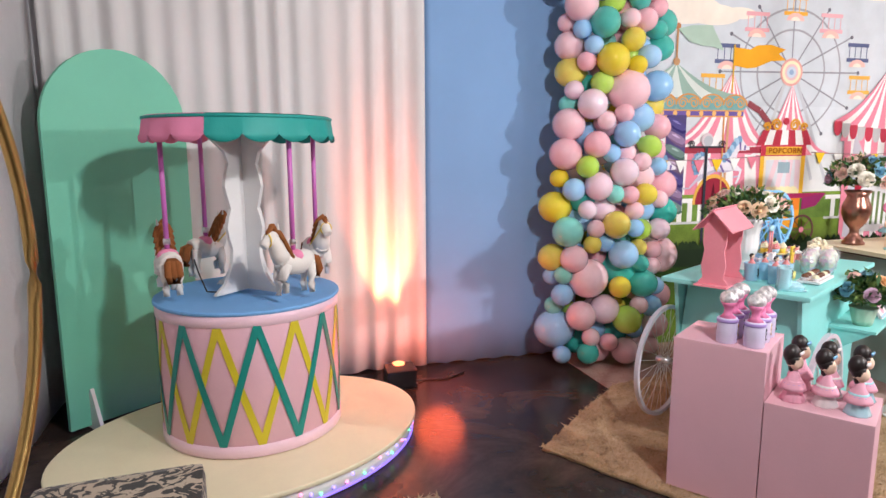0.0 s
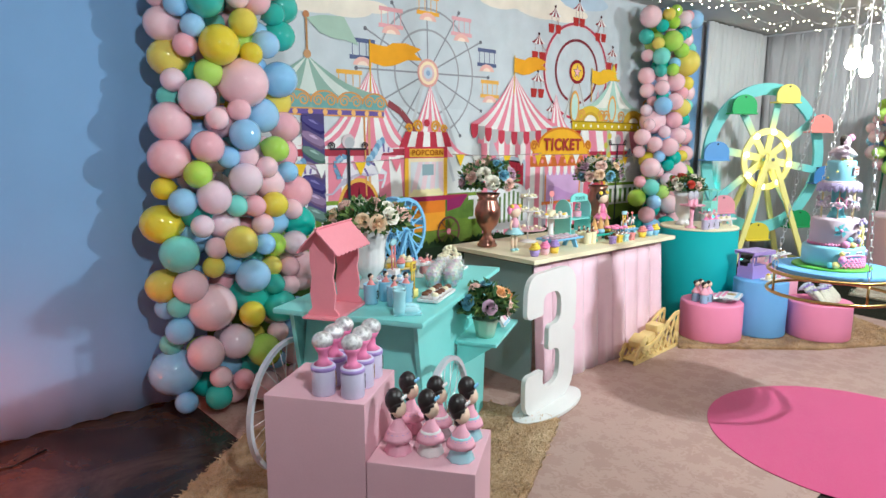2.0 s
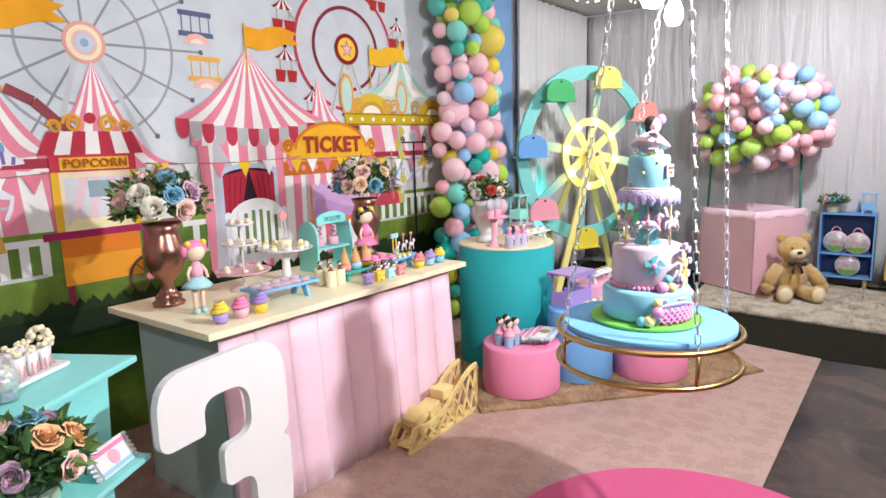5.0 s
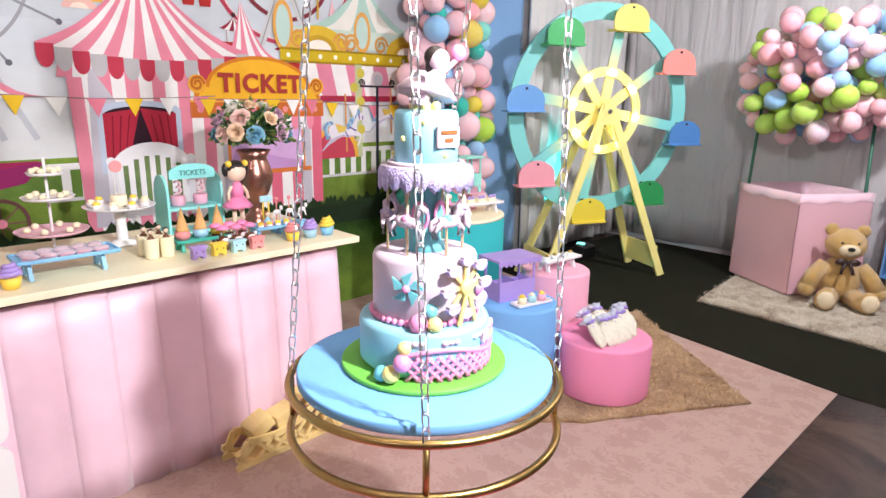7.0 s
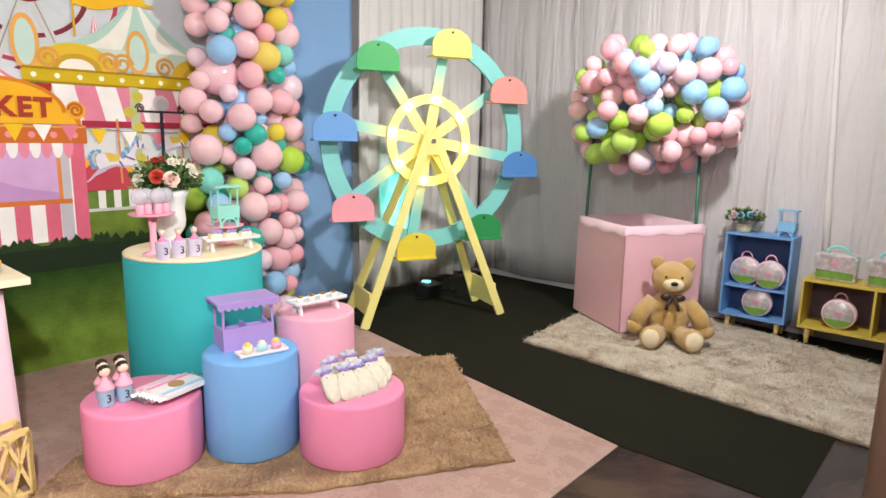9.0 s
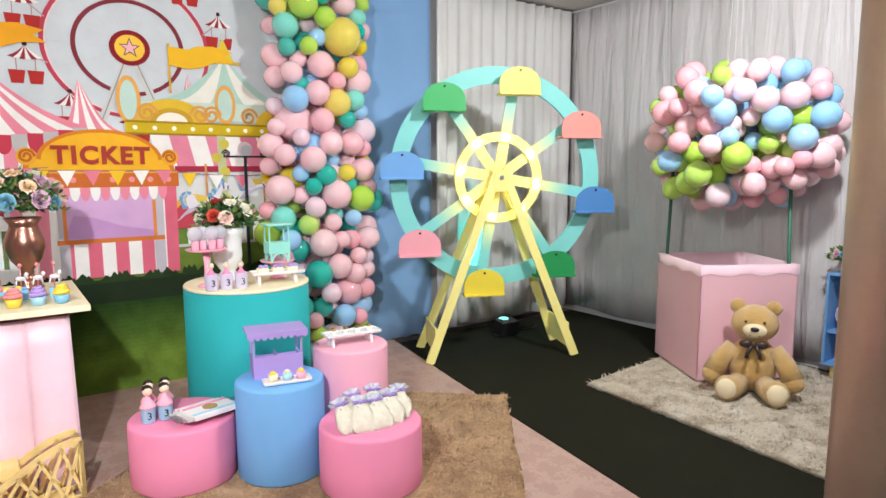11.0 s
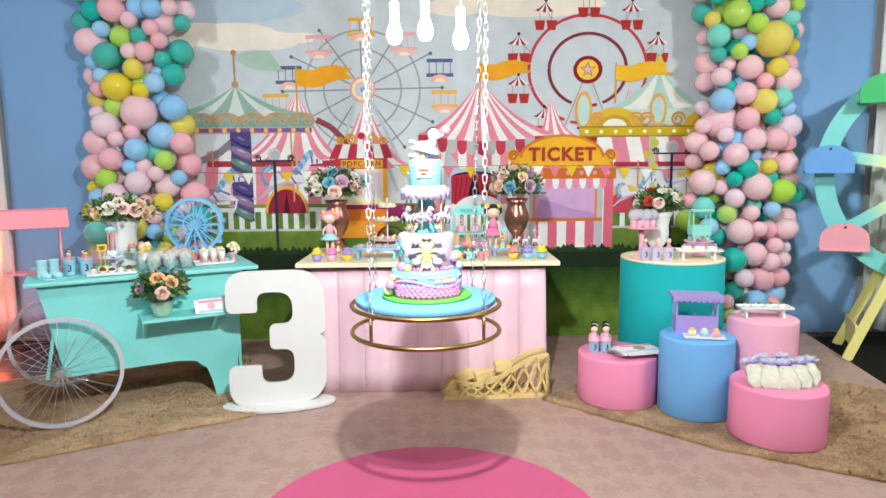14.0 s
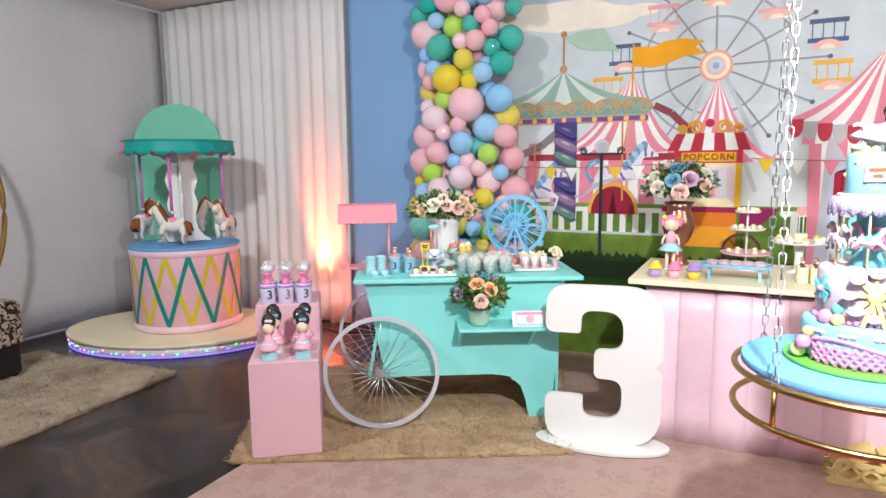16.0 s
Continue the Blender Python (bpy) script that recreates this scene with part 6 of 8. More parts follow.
def chain(parent, p, q, link=0.045):
    p, q = Vector(p), Vector(q)
    d = q - p
    n = int(d.length / (link * 0.72))
    rot = d.to_track_quat("Z", "Y")
    bm = NB()
    loop = [(0.0088 * cos(a), 0, 0.0088 * sin(a) + (link / 2 - 0.012) * (1 if sin(a) >= 0 else -1)) for a in (2 * pi * k / 10 for k in range(10))]
    for k in range(n):
        m = Matrix.Translation(p + d * ((k + 0.5) / n)) @ rot.to_matrix().to_4x4() @ pose(0, 0, 0, 0, 0, 90 * (k % 2))
        tube(bm, loop, 0.0022, 5, True, m)
    return part("chain", bm, M_silver, parent, "thin steel link chain")


PLAT = Vector((5.078, 1.46, 0.0))


def cake_swing():
    t = thing("cake_swing", (PLAT.x, PLAT.y, 0.0), "round blue board in a gold ring frame hung on chains", "hanging table")
    part("board", lathe(NB(), rounded(0.3, 0.925, 0.95, 0.004), 72), M_bluecover, t, "sky blue round board")
    for z, r in ((0.92, 0.318), (0.805, 0.318)):
        part("ring_tube", tube(NB(), [(r * cos(a), r * sin(a), z) for a in (2 * pi * k / 72 for k in range(72))], 0.0095, 10, True), M_gold, t)
    for k in range(4):
        a = pi / 4 + k * pi / 2 + 0.05
        x, y = 0.318 * cos(a), 0.318 * sin(a)
        part("upright", tube(NB(), [(x, y, 0.805), (x, y, 0.92)], 0.007, 8), M_gold, t)
        hx, hy = (0.26 if x > 0 else -0.22), -0.1
        chain(t, (x, y, 0.92), (hx, hy + (0.02 if y > 0 else -0.02), 3.06))
    part("hook_bar", tube(NB(), [(-0.3, -0.1, 3.07), (0.34, -0.1, 3.07)], 0.014, 8), M_gold, t)
    for x in (-0.22, 0.26):
        part("ceiling_hook", tube(NB(), [(x, -0.1, 3.06), (x, -0.1, 3.12)], 0.008, 8), M_gold, t)
    # the cake
    c = thing("tiered_cake", (PLAT.x + 0.005, PLAT.y + 0.01, 0.951), "tall tiered fairground cake in blue, white and pink icing", "cake")
    M_ice = mat("pale_blue_icing", lin(146, 206, 222), 0.5, vary=0.03, bump=0.05)
    M_icew = mat("lilac_white_icing", lin(208, 188, 200), 0.5, vary=0.03, bump=0.05)
    M_icep = mat("pink_icing", lin(238, 148, 192), 0.5, vary=0.04)
    M_icey = mat("yellow_icing", lin(240, 222, 140), 0.5, vary=0.04)
    M_icel = mat("lavender_icing", lin(190, 176, 220), 0.5, vary=0.04)
    M_icet = mat("turquoise_icing", lin(112, 194, 202), 0.5, vary=0.04)
    part("cake_board", lathe(NB(), rounded(0.195, 0.0, 0.012, 0.003), 56), mat("green_board", lin(112, 190, 76), 0.5), c, "green cake board")
    part("bottom_tier", lathe(NB(), rounded(0.152, 0.012, 0.125, 0.014), 56), M_ice, c, "pale blue bottom tier")
    part("middle_tier", lathe(NB(), rounded(0.12, 0.125, 0.275, 0.014), 56), M_icew, c, "white middle tier")
    part("carousel_core", lathe(NB(), [(0.05, 0.275), (0.036, 0.3), (0.034, 0.36), (0.036, 0.42), (0.05, 0.445)], 8), M_icet, c, "turquoise carousel core")
    for a in (-150, -78, -10):
        fm = pose(0.034 * cos(radians(a)), 0.034 * sin(radians(a)), 0.355, 0, 0, a + 90)
        mirror = part("oval_mirror", lathe(NB(), [(0.0, 0.0), (0.014, 0.0), (0.014, 0.004), (0.0, 0.005)], 20, fm @ Matrix.Diagonal((1, 1, 1.8, 1)) @ pose(0, -0.001, 0, 90, 0, 0)), M_icet, c)
        part("mirror_frame", tube(NB(), [(0.017 * cos(b), -0.004, 0.03 * sin(b)) for b in (2 * pi * k / 20 for k in range(20))], 0.0045, 6, True, fm), M_icep, mirror, "pink icing frame")
    M_stripe = mat("gold_white_stripe", lin(226, 206, 160), 0.4, vary=0.05)
    for k in range(6):
        a = 2 * pi * k / 6 + 0.35
        part("candy_pole", tube(NB(), [(0.085 * cos(a), 0.085 * sin(a), 0.275), (0.085 * cos(a), 0.085 * sin(a), 0.44)], 0.0032, 6), M_stripe, c)
        bm = NB()
        m = pose(0.088 * cos(a), 0.088 * sin(a), 0.35, 0, 0, math.degrees(a) + 90)
        tube(bm, [(-0.026, 0, 0.004), (-0.012, 0, 0.0), (0.012, 0, 0.0), (0.026, 0, 0.008)], lambda u: 0.009 + 0.005 * sin(pi * u), 8, m=m)
        tube(bm, [(0.02, 0, 0.006), (0.03, 0, 0.026), (0.034, 0, 0.036)], 0.0075, 8, m=m)
        tube(bm, [(0.031, 0, 0.037), (0.05, 0, 0.026)], lambda u: 0.008 - 0.002 * u, 8, m=m)
        for x, e in ((-0.022, -0.014), (0.022, 0.016)):
            for y in (-0.007, 0.007):
                tube(bm, [(x, y, 0.0), (x + e, y, -0.016), (x + e * 0.7, y, -0.034)], lambda u: 0.0055 - 0.002 * u, 5, m=m)
        tube(bm, [(-0.028, 0, 0.008), (-0.042, 0, 0.002), (-0.044, 0, -0.016)], lambda u: 0.006 - 0.003 * u, 5, m=m)
        part("sugar_horse", bm, M_icew, c, "small white sugar horse")
        part("saddle", ball(NB(), (0, 0, 0.008), 0.013, 8, 6, (0.9, 1.15, 0.7), m), (M_icep, M_icet, M_icel)[k % 3], c)
    part("canopy_plate", lathe(NB(), [(0.07, 0.44), (0.1, 0.445), (0.102, 0.455), (0.1, 0.465), (0.07, 0.47)], 48), M_icew, c)
    bm = NB()
    rows = []
    for k in range(181):
        a = 2 * pi * k / 180
        z = 0.436 - 0.016 * abs(sin(a * 11)) - 0.006 * abs(sin(a * 33))
        rows.append([bm.verts.new((r * cos(a), r * sin(a), zz)) for r, zz in ((0.1, 0.466), (0.106, 0.455), (0.107, z), (0.103, z))])
    for p, q in zip(rows, rows[1:]):
        for j in range(3):
            bm.faces.new((p[j], q[j], q[j + 1], p[j + 1])).smooth = True
    part("lace_trim", bm, mat("lavender_lace", lin(196, 180, 222), 0.6, scale=60, fine=160, vary=0.14, bump=1.0, depth=0.006), c, "lavender lace icing trim")
    part("pearl_ring", tube(NB(), [(0.082 * cos(a), 0.082 * sin(a), 0.47) for a in (2 * pi * k / 48 for k in range(48))], 0.006, 6, True), M_icew, c)
    part("top_tier", lathe(NB(), rounded(0.07, 0.465, 0.585, 0.01), 48), M_ice, c, "pale blue top tier")
    for k in range(9):
        a = 2 * pi * k / 9 + 0.4
        part("icing_dot", ball(NB(), (0.07 * cos(a), 0.07 * sin(a), 0.49 + 0.035 * (k % 3)), 0.006, 8, 6), M_icey, c)
    # blank name plaque with bars for the writing
    pl = part("plaque", box(NB(), (0, -0.073, 0.53), (0.06, 0.006, 0.045), pose(0, 0, 0, 0, 0, -4), bevel=0.002), M_icew, c, "white icing plaque")
    part("writing_bar", box(NB(), (0, -0.0775, 0.54), (0.042, 0.002, 0.008), pose(0, 0, 0, 0, 0, -4)), M_hair, pl)
    part("writing_bar", box(NB(), (0, -0.0775, 0.524), (0.022, 0.002, 0.008), pose(0, 0, 0, 0, 0, -4)), M_hair, pl)
    # pink lattice and scroll on the bottom tier
    part("lattice", lattice(NB(), 0.154, 0.014, 0.07, radians(-150), radians(-20), 15, 0.0048), M_icep, c, "pink icing lattice")
    part("rail", tube(NB(), [(0.156 * cos(a), 0.156 * sin(a), 0.072 + 0.014 * sin((a + 2.6) * 3)) for a in (radians(-150 + 130 * k / 24) for k in range(25))], 0.005, 6), M_icep, c, "pink icing rail")
    bm = NB()
    for k in range(48):
        a = 2 * pi * k / 48
        ball(bm, (0.122 * cos(a), 0.122 * sin(a), 0.133), 0.008, 6, 5)
    part("pearl_border", bm, M_icep, c, "pink pearl border")
    # icing wheel with gondolas on the middle tier
    aw = radians(-88)
    M = pose(0.121 * cos(aw), 0.121 * sin(aw), 0.21, 0, 0, math.degrees(aw) + 90)
    for k in range(8):
        b = 2 * pi * k / 8
        part("icing_spoke", bar(NB(), (0, 0), (0.056 * cos(b), 0.056 * sin(b)), 0.008, 0.005, M @ pose(0, -0.007, 0)), M_icey, c)
        pts = [(0.02 * cos(q), 0.015 * sin(q)) for q in (pi + pi * j / 10 for j in range(11))]
        part("icing_gondola", slab(NB(), pts, 0.011, M @ pose(0.06 * cos(b), -0.015, 0.06 * sin(b) + 0.004)), M_icel, c)
        part("gondola_roof", box(NB(), (0, 0, 0), (0.034, 0.012, 0.006), M @ pose(0.06 * cos(b), -0.009, 0.06 * sin(b) + 0.008), bevel=0.001), M_icew, c)
    for e in (-1, 1):
        part("icing_leg", bar(NB(), (0, 0), (e * 0.026, -0.082), 0.01, 0.005, M @ pose(0, -0.016, 0)), M_icey, c)
    part("icing_hub", ball(NB(), (0, -0.01, 0), 0.02, 12, 8, (1, 0.5, 1), M), M_icey, c)
    aw = radians(-150)
    M = pose(0.122 * cos(aw), 0.122 * sin(aw), 0.215, 0, 0, math.degrees(aw) + 90)
    for k in range(5):
        b = 2 * pi * k / 5
        part("pinwheel_blade", slab(NB(), [(0, 0), (0.04 * cos(b), 0.04 * sin(b)), (0.028 * cos(b + 0.8), 0.028 * sin(b + 0.8))], 0.006, M @ pose(0, -0.009, 0)), M_icet, c)
    part("pinwheel_pin", ball(NB(), (0, -0.012, 0), 0.009, 8, 6, (1, 1, 1), M), M_icep, c)
    for x, y, z, rr, mt in ((-0.1, -0.09, 0.14, 0.021, M_icep), (-0.075, -0.115, 0.138, 0.017, M_icey), (-0.075, -0.1, 0.165, 0.016, M_icet), (0.13, -0.02, 0.15, 0.02, M_icet), (0.128, -0.03, 0.18, 0.021, M_icey), (0.115, -0.06, 0.17, 0.016, M_icep), (0.14, -0.05, 0.14, 0.017, M_icel),
                            (-0.16, -0.07, 0.035, 0.02, M_icey), (-0.15, -0.095, 0.065, 0.02, M_icep), (-0.14, -0.09, 0.095, 0.015, M_icey), (-0.165, -0.045, 0.03, 0.018, M_icet)):
        part("sugar_balloon", ball(NB(), (x, y, z), rr, 12, 9), mt, c)
    for k in range(5):
        a = radians(-140 + 30 * k)
        bm = NB()
        for e in (-0.014, 0, 0.014):
            ball(bm, (0.15 * cos(a) - e * sin(a), 0.15 * sin(a) + e * cos(a), 0.1), 0.009, 8, 5, (1, 1, 0.7))
        part("icing_cloud", bm, M_icew, c)
    # doll topper: plain shapes
    bm = NB()
    M_head = pose(0.035, 0.0, 0.69)
    tube(bm, [(-0.03, 0.0, 0.618), (0.0, 0.0, 0.632), (0.03, 0, 0.652), (0.038, 0, 0.668)], lambda u: 0.034 - 0.02 * u, 12)
    lathe(bm, [(0.062, 0.0), (0.066, 0.006), (0.05, 0.024), (0.028, 0.044), (0.0, 0.05)], 28, pose(-0.004, 0, 0.612, 0, 14, 0), wave=lambda a, i: 1 + 0.07 * cos(a * 9))
    ball(bm, (0, 0, 0), 0.024, 14, 10, (1.05, 0.95, 1), M_head)
    tube(bm, [(0.03, -0.01, 0.66), (0.055, -0.012, 0.675), (0.078, -0.006, 0.688)], 0.006, 6)
    for x in (0.02, 0.034):
        tube(bm, [(x, -0.01, 0.588), (x, -0.008, 0.62)], 0.007, 6)
    bm.faces.ensure_lookup_table()
    n0 = len(bm.faces)
    ball(bm, (-0.002, 0.009, 0.006), 0.0255, 14, 10, (1.05, 0.9, 0.95), M_head)
    ball(bm, (0, 0.014, -0.014), 0.022, 10, 7, (1.1, 0.7, 1.1), M_head)
    bm.faces.ensure_lookup_table()
    for f in bm.faces[n0:]:
        f.material_index = 1
    part("doll_topper", bm, [M_icew, mat("black_hair", (0.02, 0.012, 0.01), 0.5)], c, "small doll topper in a wide white dress")
    part("sugar_balloon", ball(NB(), (0.088, -0.006, 0.706), 0.019, 12, 9), M_icep, c)
    lettering("3", 0.1, 0.012, M_icew, "number_topper", c, pose(-0.048, -0.03, 0.626, 90, 0, 0), "white icing number three")
    # little train and painted clouds round the bottom tier
    for k, (deg, mt) in enumerate(((-72, M_icew), (-58, M_icey), (-46, M_icew))):
        a = radians(deg)
        wm = pose(0.153 * cos(a), 0.153 * sin(a), 0.082, 0, 0, deg + 90)
        wagon = part("icing_wagon", box(NB(), (0, -0.003, 0.008), (0.032, 0.008, 0.016), wm, bevel=0.002), mt, c)
        part("wagon_roof", box(NB(), (0, -0.003, 0.02), (0.036, 0.01, 0.005), wm, bevel=0.001), (M_icel, M_icep, M_icel)[k], wagon)
        for x in (-0.01, 0.01):
            part("wagon_wheel", ball(NB(), (x, -0.006, -0.002), 0.005, 8, 6, (1, 0.5, 1), wm), M_icel, wagon)
    for x, y, rr in ((-0.03, -0.03, 0.012), (-0.055, -0.02, 0.01), (-0.01, -0.04, 0.011)):
        part("sugar_ball", ball(NB(), (x, y, 0.592), rr, 10, 7), M_icey, c)


cake_swing()

# pendant bulbs above the swing
M_bulb = mat("bulb_glow", (1.0, 0.88, 0.7), emit=60, bump=0)
for x, y, z in ((4.965, 1.44, 2.06), (5.09, 1.47, 2.08), (5.235, 1.45, 2.04)):
    t = thing("pendant_bulb", (x, y, z), "glowing pendant bulb on a thin white cable", "pendant lamp", group="pendant bulbs")
    part("bulb", lathe(NB(), [(0.0, -0.06), (0.02, -0.055), (0.032, -0.03), (0.03, -0.005), (0.016, 0.03), (0.014, 0.045)], 20), M_bulb, t)
    part("socket", lathe(NB(), [(0.019, 0.04), (0.02, 0.1), (0.012, 0.11)], 16), M_white, t)
    part("cable", tube(NB(), [(0, 0, 0.1), (0.004, 0, 0.5), (0, 0, 1.04 + 2.08 - z - 0.0)], 0.003, 8), M_white, t)

# ---------------------------------------------------------------- fairy light net under the ceiling
def fairy_lights():
    r = random.Random(9)
    wires, dots = NB(), NB()
    for i in range(13):
        y0 = -0.3 + i * 0.3
        pts = []
        for k in range(31):
            u = k / 30
            x = 4.0 + 5.0 * u
            z = 2.97 - 0.13 * abs(sin(u * pi * 3 + i * 0.8)) - 0.02 * sin(i)
            pts.append((x, y0 + 0.1 * sin(u * 7 + i), z))
        tube(wires, pts, 0.0016, 4)
        for k in range(46):
            u = (k + r.random() * 0.6) / 46
            j = min(29, int(u * 30))
            p = Vector(pts[j]).lerp(Vector(pts[j + 1]), u * 30 - j)
            d = r.choice((0.0, 0.03, 0.07))
            bmesh.ops.create_icosphere(dots, subdivisions=1, radius=0.0065, matrix=Matrix.Translation(p - Vector((0, 0, d))))
    t = thing("fairy_light_net", (0, 0, 0), "net of warm white fairy lights hung under the ceiling", "fairy lights")
    part("wires", wires, M_white, t)
    tagged(part("light_points", dots, mat("fairy_glow", (1.0, 0.86, 0.62), emit=14, bump=0), t, "tiny warm glowing points"), kind="stuff")
    for x, y in ((4.0, -0.3), (9.0, -0.3), (4.0, 3.3), (9.0, 3.3)):
        part("tie_line", tube(NB(), [(x, y, 2.9), (x, y, ZC - 0.001)], 0.0015, 4), M_white, t)


fairy_lights()
# ---------------------------------------------------------------- sweets and small things
M_skin = mat("biscuit_beige", lin(246, 214, 190), 0.6, vary=0.04)
M_hairb = mat("black_icing", (0.018, 0.012, 0.012), 0.4)
M_lilac = mat("lilac_paint", lin(176, 150, 216), 0.5, vary=0.05)
M_bluept = mat("light_blue_paint", lin(132, 192, 232), 0.45, vary=0.05)
M_babyblue = mat("baby_blue_glaze", lin(176, 224, 234), 0.2, vary=0.03, coat=0.4)
M_coral = mat("coral_sugar", lin(240, 150, 150), 0.6, fine=200, vary=0.15, bump=0.6)
M_choc = mat("chocolate", lin(110, 64, 40), 0.45)
M_gum = mat("candy_pink", lin(246, 140, 186), 0.45, vary=0.05)
M_cup = mat("pale_lilac_tin", lin(214, 206, 232), 0.4, vary=0.05)
M_bluecup = mat("blue_cup", lin(162, 206, 230), 0.4, vary=0.05)
M_waffle = mat("waffle_cone", lin(222, 172, 112), 0.7, fine=120, vary=0.2, bump=0.6)
M_paper = mat("white_paper", lin(240, 234, 234), 0.5, vary=0.04)
M_foil = mat("clear_foil", lin(226, 224, 236), 0.15, vary=0.05, alpha=0.45, coat=0.5)
M_glitter = mat("glitter", (0.85, 0.84, 0.87), 0.3, 0.6, scale=90, fine=320, vary=0.6, bump=1.0)
M_sprinkle = mat("mixed_sweets", lin(222, 180, 196), 0.5, scale=60, fine=120, vary=0.5, bump=0.8)


def figurine(bm, m, s, mats, dress=0, hair=1, skin=2):
    """A tiny sugar doll as plain shapes, joined to one mesh."""
    def add(f, idx):
        bm.faces.ensure_lookup_table()
        n0 = len(bm.faces)
        f()
        bm.faces.ensure_lookup_table()
        for q in bm.faces[n0:]:
            q.material_index = idx
    add(lambda: lathe(bm, [(0.5 * s, 0.0), (0.46 * s, 0.12 * s), (0.2 * s, 0.5 * s), (0.13 * s, 0.72 * s), (0.0, 0.78 * s)], 12, m), dress)
    add(lambda: ball(bm, (0, 0, 1.0 * s), 0.3 * s, 10, 8, (1, 1, 1), m), skin)
    add(lambda: (ball(bm, (0, 0.06 * s, 1.08 * s), 0.31 * s, 10, 8, (1.04, 0.95, 0.95), m), ball(bm, (0, 0.1 * s, 0.85 * s), 0.2 * s, 8, 6, (1.3, 0.7, 1.2), m)), hair)
    return bm


def doll(m, h, label, c_dress, c_hair, c_skirt):
    s = h
    bm = NB()
    def add(f, idx):
        bm.faces.ensure_lookup_table()
        n0 = len(bm.faces)
        f()
        bm.faces.ensure_lookup_table()
        for q in bm.faces[n0:]:
            q.material_index = idx
    add(lambda: [tube(bm, [(x, 0, 0.03 * s), (x, 0, 0.42 * s)], 0.032 * s, 8) for x in (-0.055 * s, 0.055 * s)], 3)
    add(lambda: [ball(bm, (x, -0.02 * s, 0.03 * s), 0.045 * s, 8, 6, (1, 1.4, 0.7)) for x in (-0.055 * s, 0.055 * s)], 2)
    add(lambda: lathe(bm, [(0.2 * s, 0.36 * s), (0.17 * s, 0.4 * s), (0.075 * s, 0.5 * s)], 20, wave=lambda a, i: 1 + 0.06 * cos(a * 9)), 2)
    add(lambda: lathe(bm, [(0.078 * s, 0.48 * s), (0.085 * s, 0.58 * s), (0.06 * s, 0.67 * s), (0.03 * s, 0.7 * s)], 16), 0)
    add(lambda: [tube(bm, [(e * 0.075 * s, 0, 0.64 * s), (e * 0.13 * s, -0.01 * s, 0.55 * s), (e * 0.14 * s, -0.03 * s, 0.46 * s)], 0.022 * s, 8) for e in (-1, 1)], 3)
    add(lambda: ball(bm, (0, 0, 0.82 * s), 0.125 * s, 14, 10, (1.05, 0.95, 1)), 3)
    add(lambda: (ball(bm, (0, 0.025 * s, 0.86 * s), 0.13 * s, 14, 10, (1.08, 0.95, 0.95)), [ball(bm, (e * 0.14 * s, 0.02 * s, 0.86 * s), 0.06 * s, 10, 8, (0.8, 0.8, 1.5)) for e in (-1, 1)]), 1)
    add(lambda: [ball(bm, (e * 0.115 * s, -0.03 * s, 0.94 * s), 0.045 * s, 8, 6) for e in (-1, 1)], 4)
    return solo("doll", bm, [c_dress, c_hair, c_skirt, M_skin, M_icing_yellow], label, "doll", m)


M_icing_yellow = mat("sunny_yellow", lin(250, 214, 80), 0.5)


def cup_figure(m, cup, top, label, cat="sweet cup", group="sweet cups", r=0.028, h=0.06, three=False, name="sweet_cup", fig=0.032, hair=None):
    t = thing(name, m, label, cat, group=group)
    part("cup", lathe(NB(), [(0.0, 0.0), (r * 0.86, 0.0), (r * 0.9, 0.004), (r, h - 0.004), (r * 1.04, h), (r * 0.9, h), (r * 0.85, h - 0.006), (0.0, h - 0.008)], 20), cup, t)
    part("figure", figurine(NB(), pose(0, 0, h - 0.008), fig, None), [top, hair or M_hairb, M_skin], t, "tiny sugar doll figure")
    if three:
        lettering("3", h * 0.6, 0.0008, M_hairb, "number_label", t, pose(0, -r * 0.97, h * 0.45, 90, 0, 0), "dark number three")
    return t


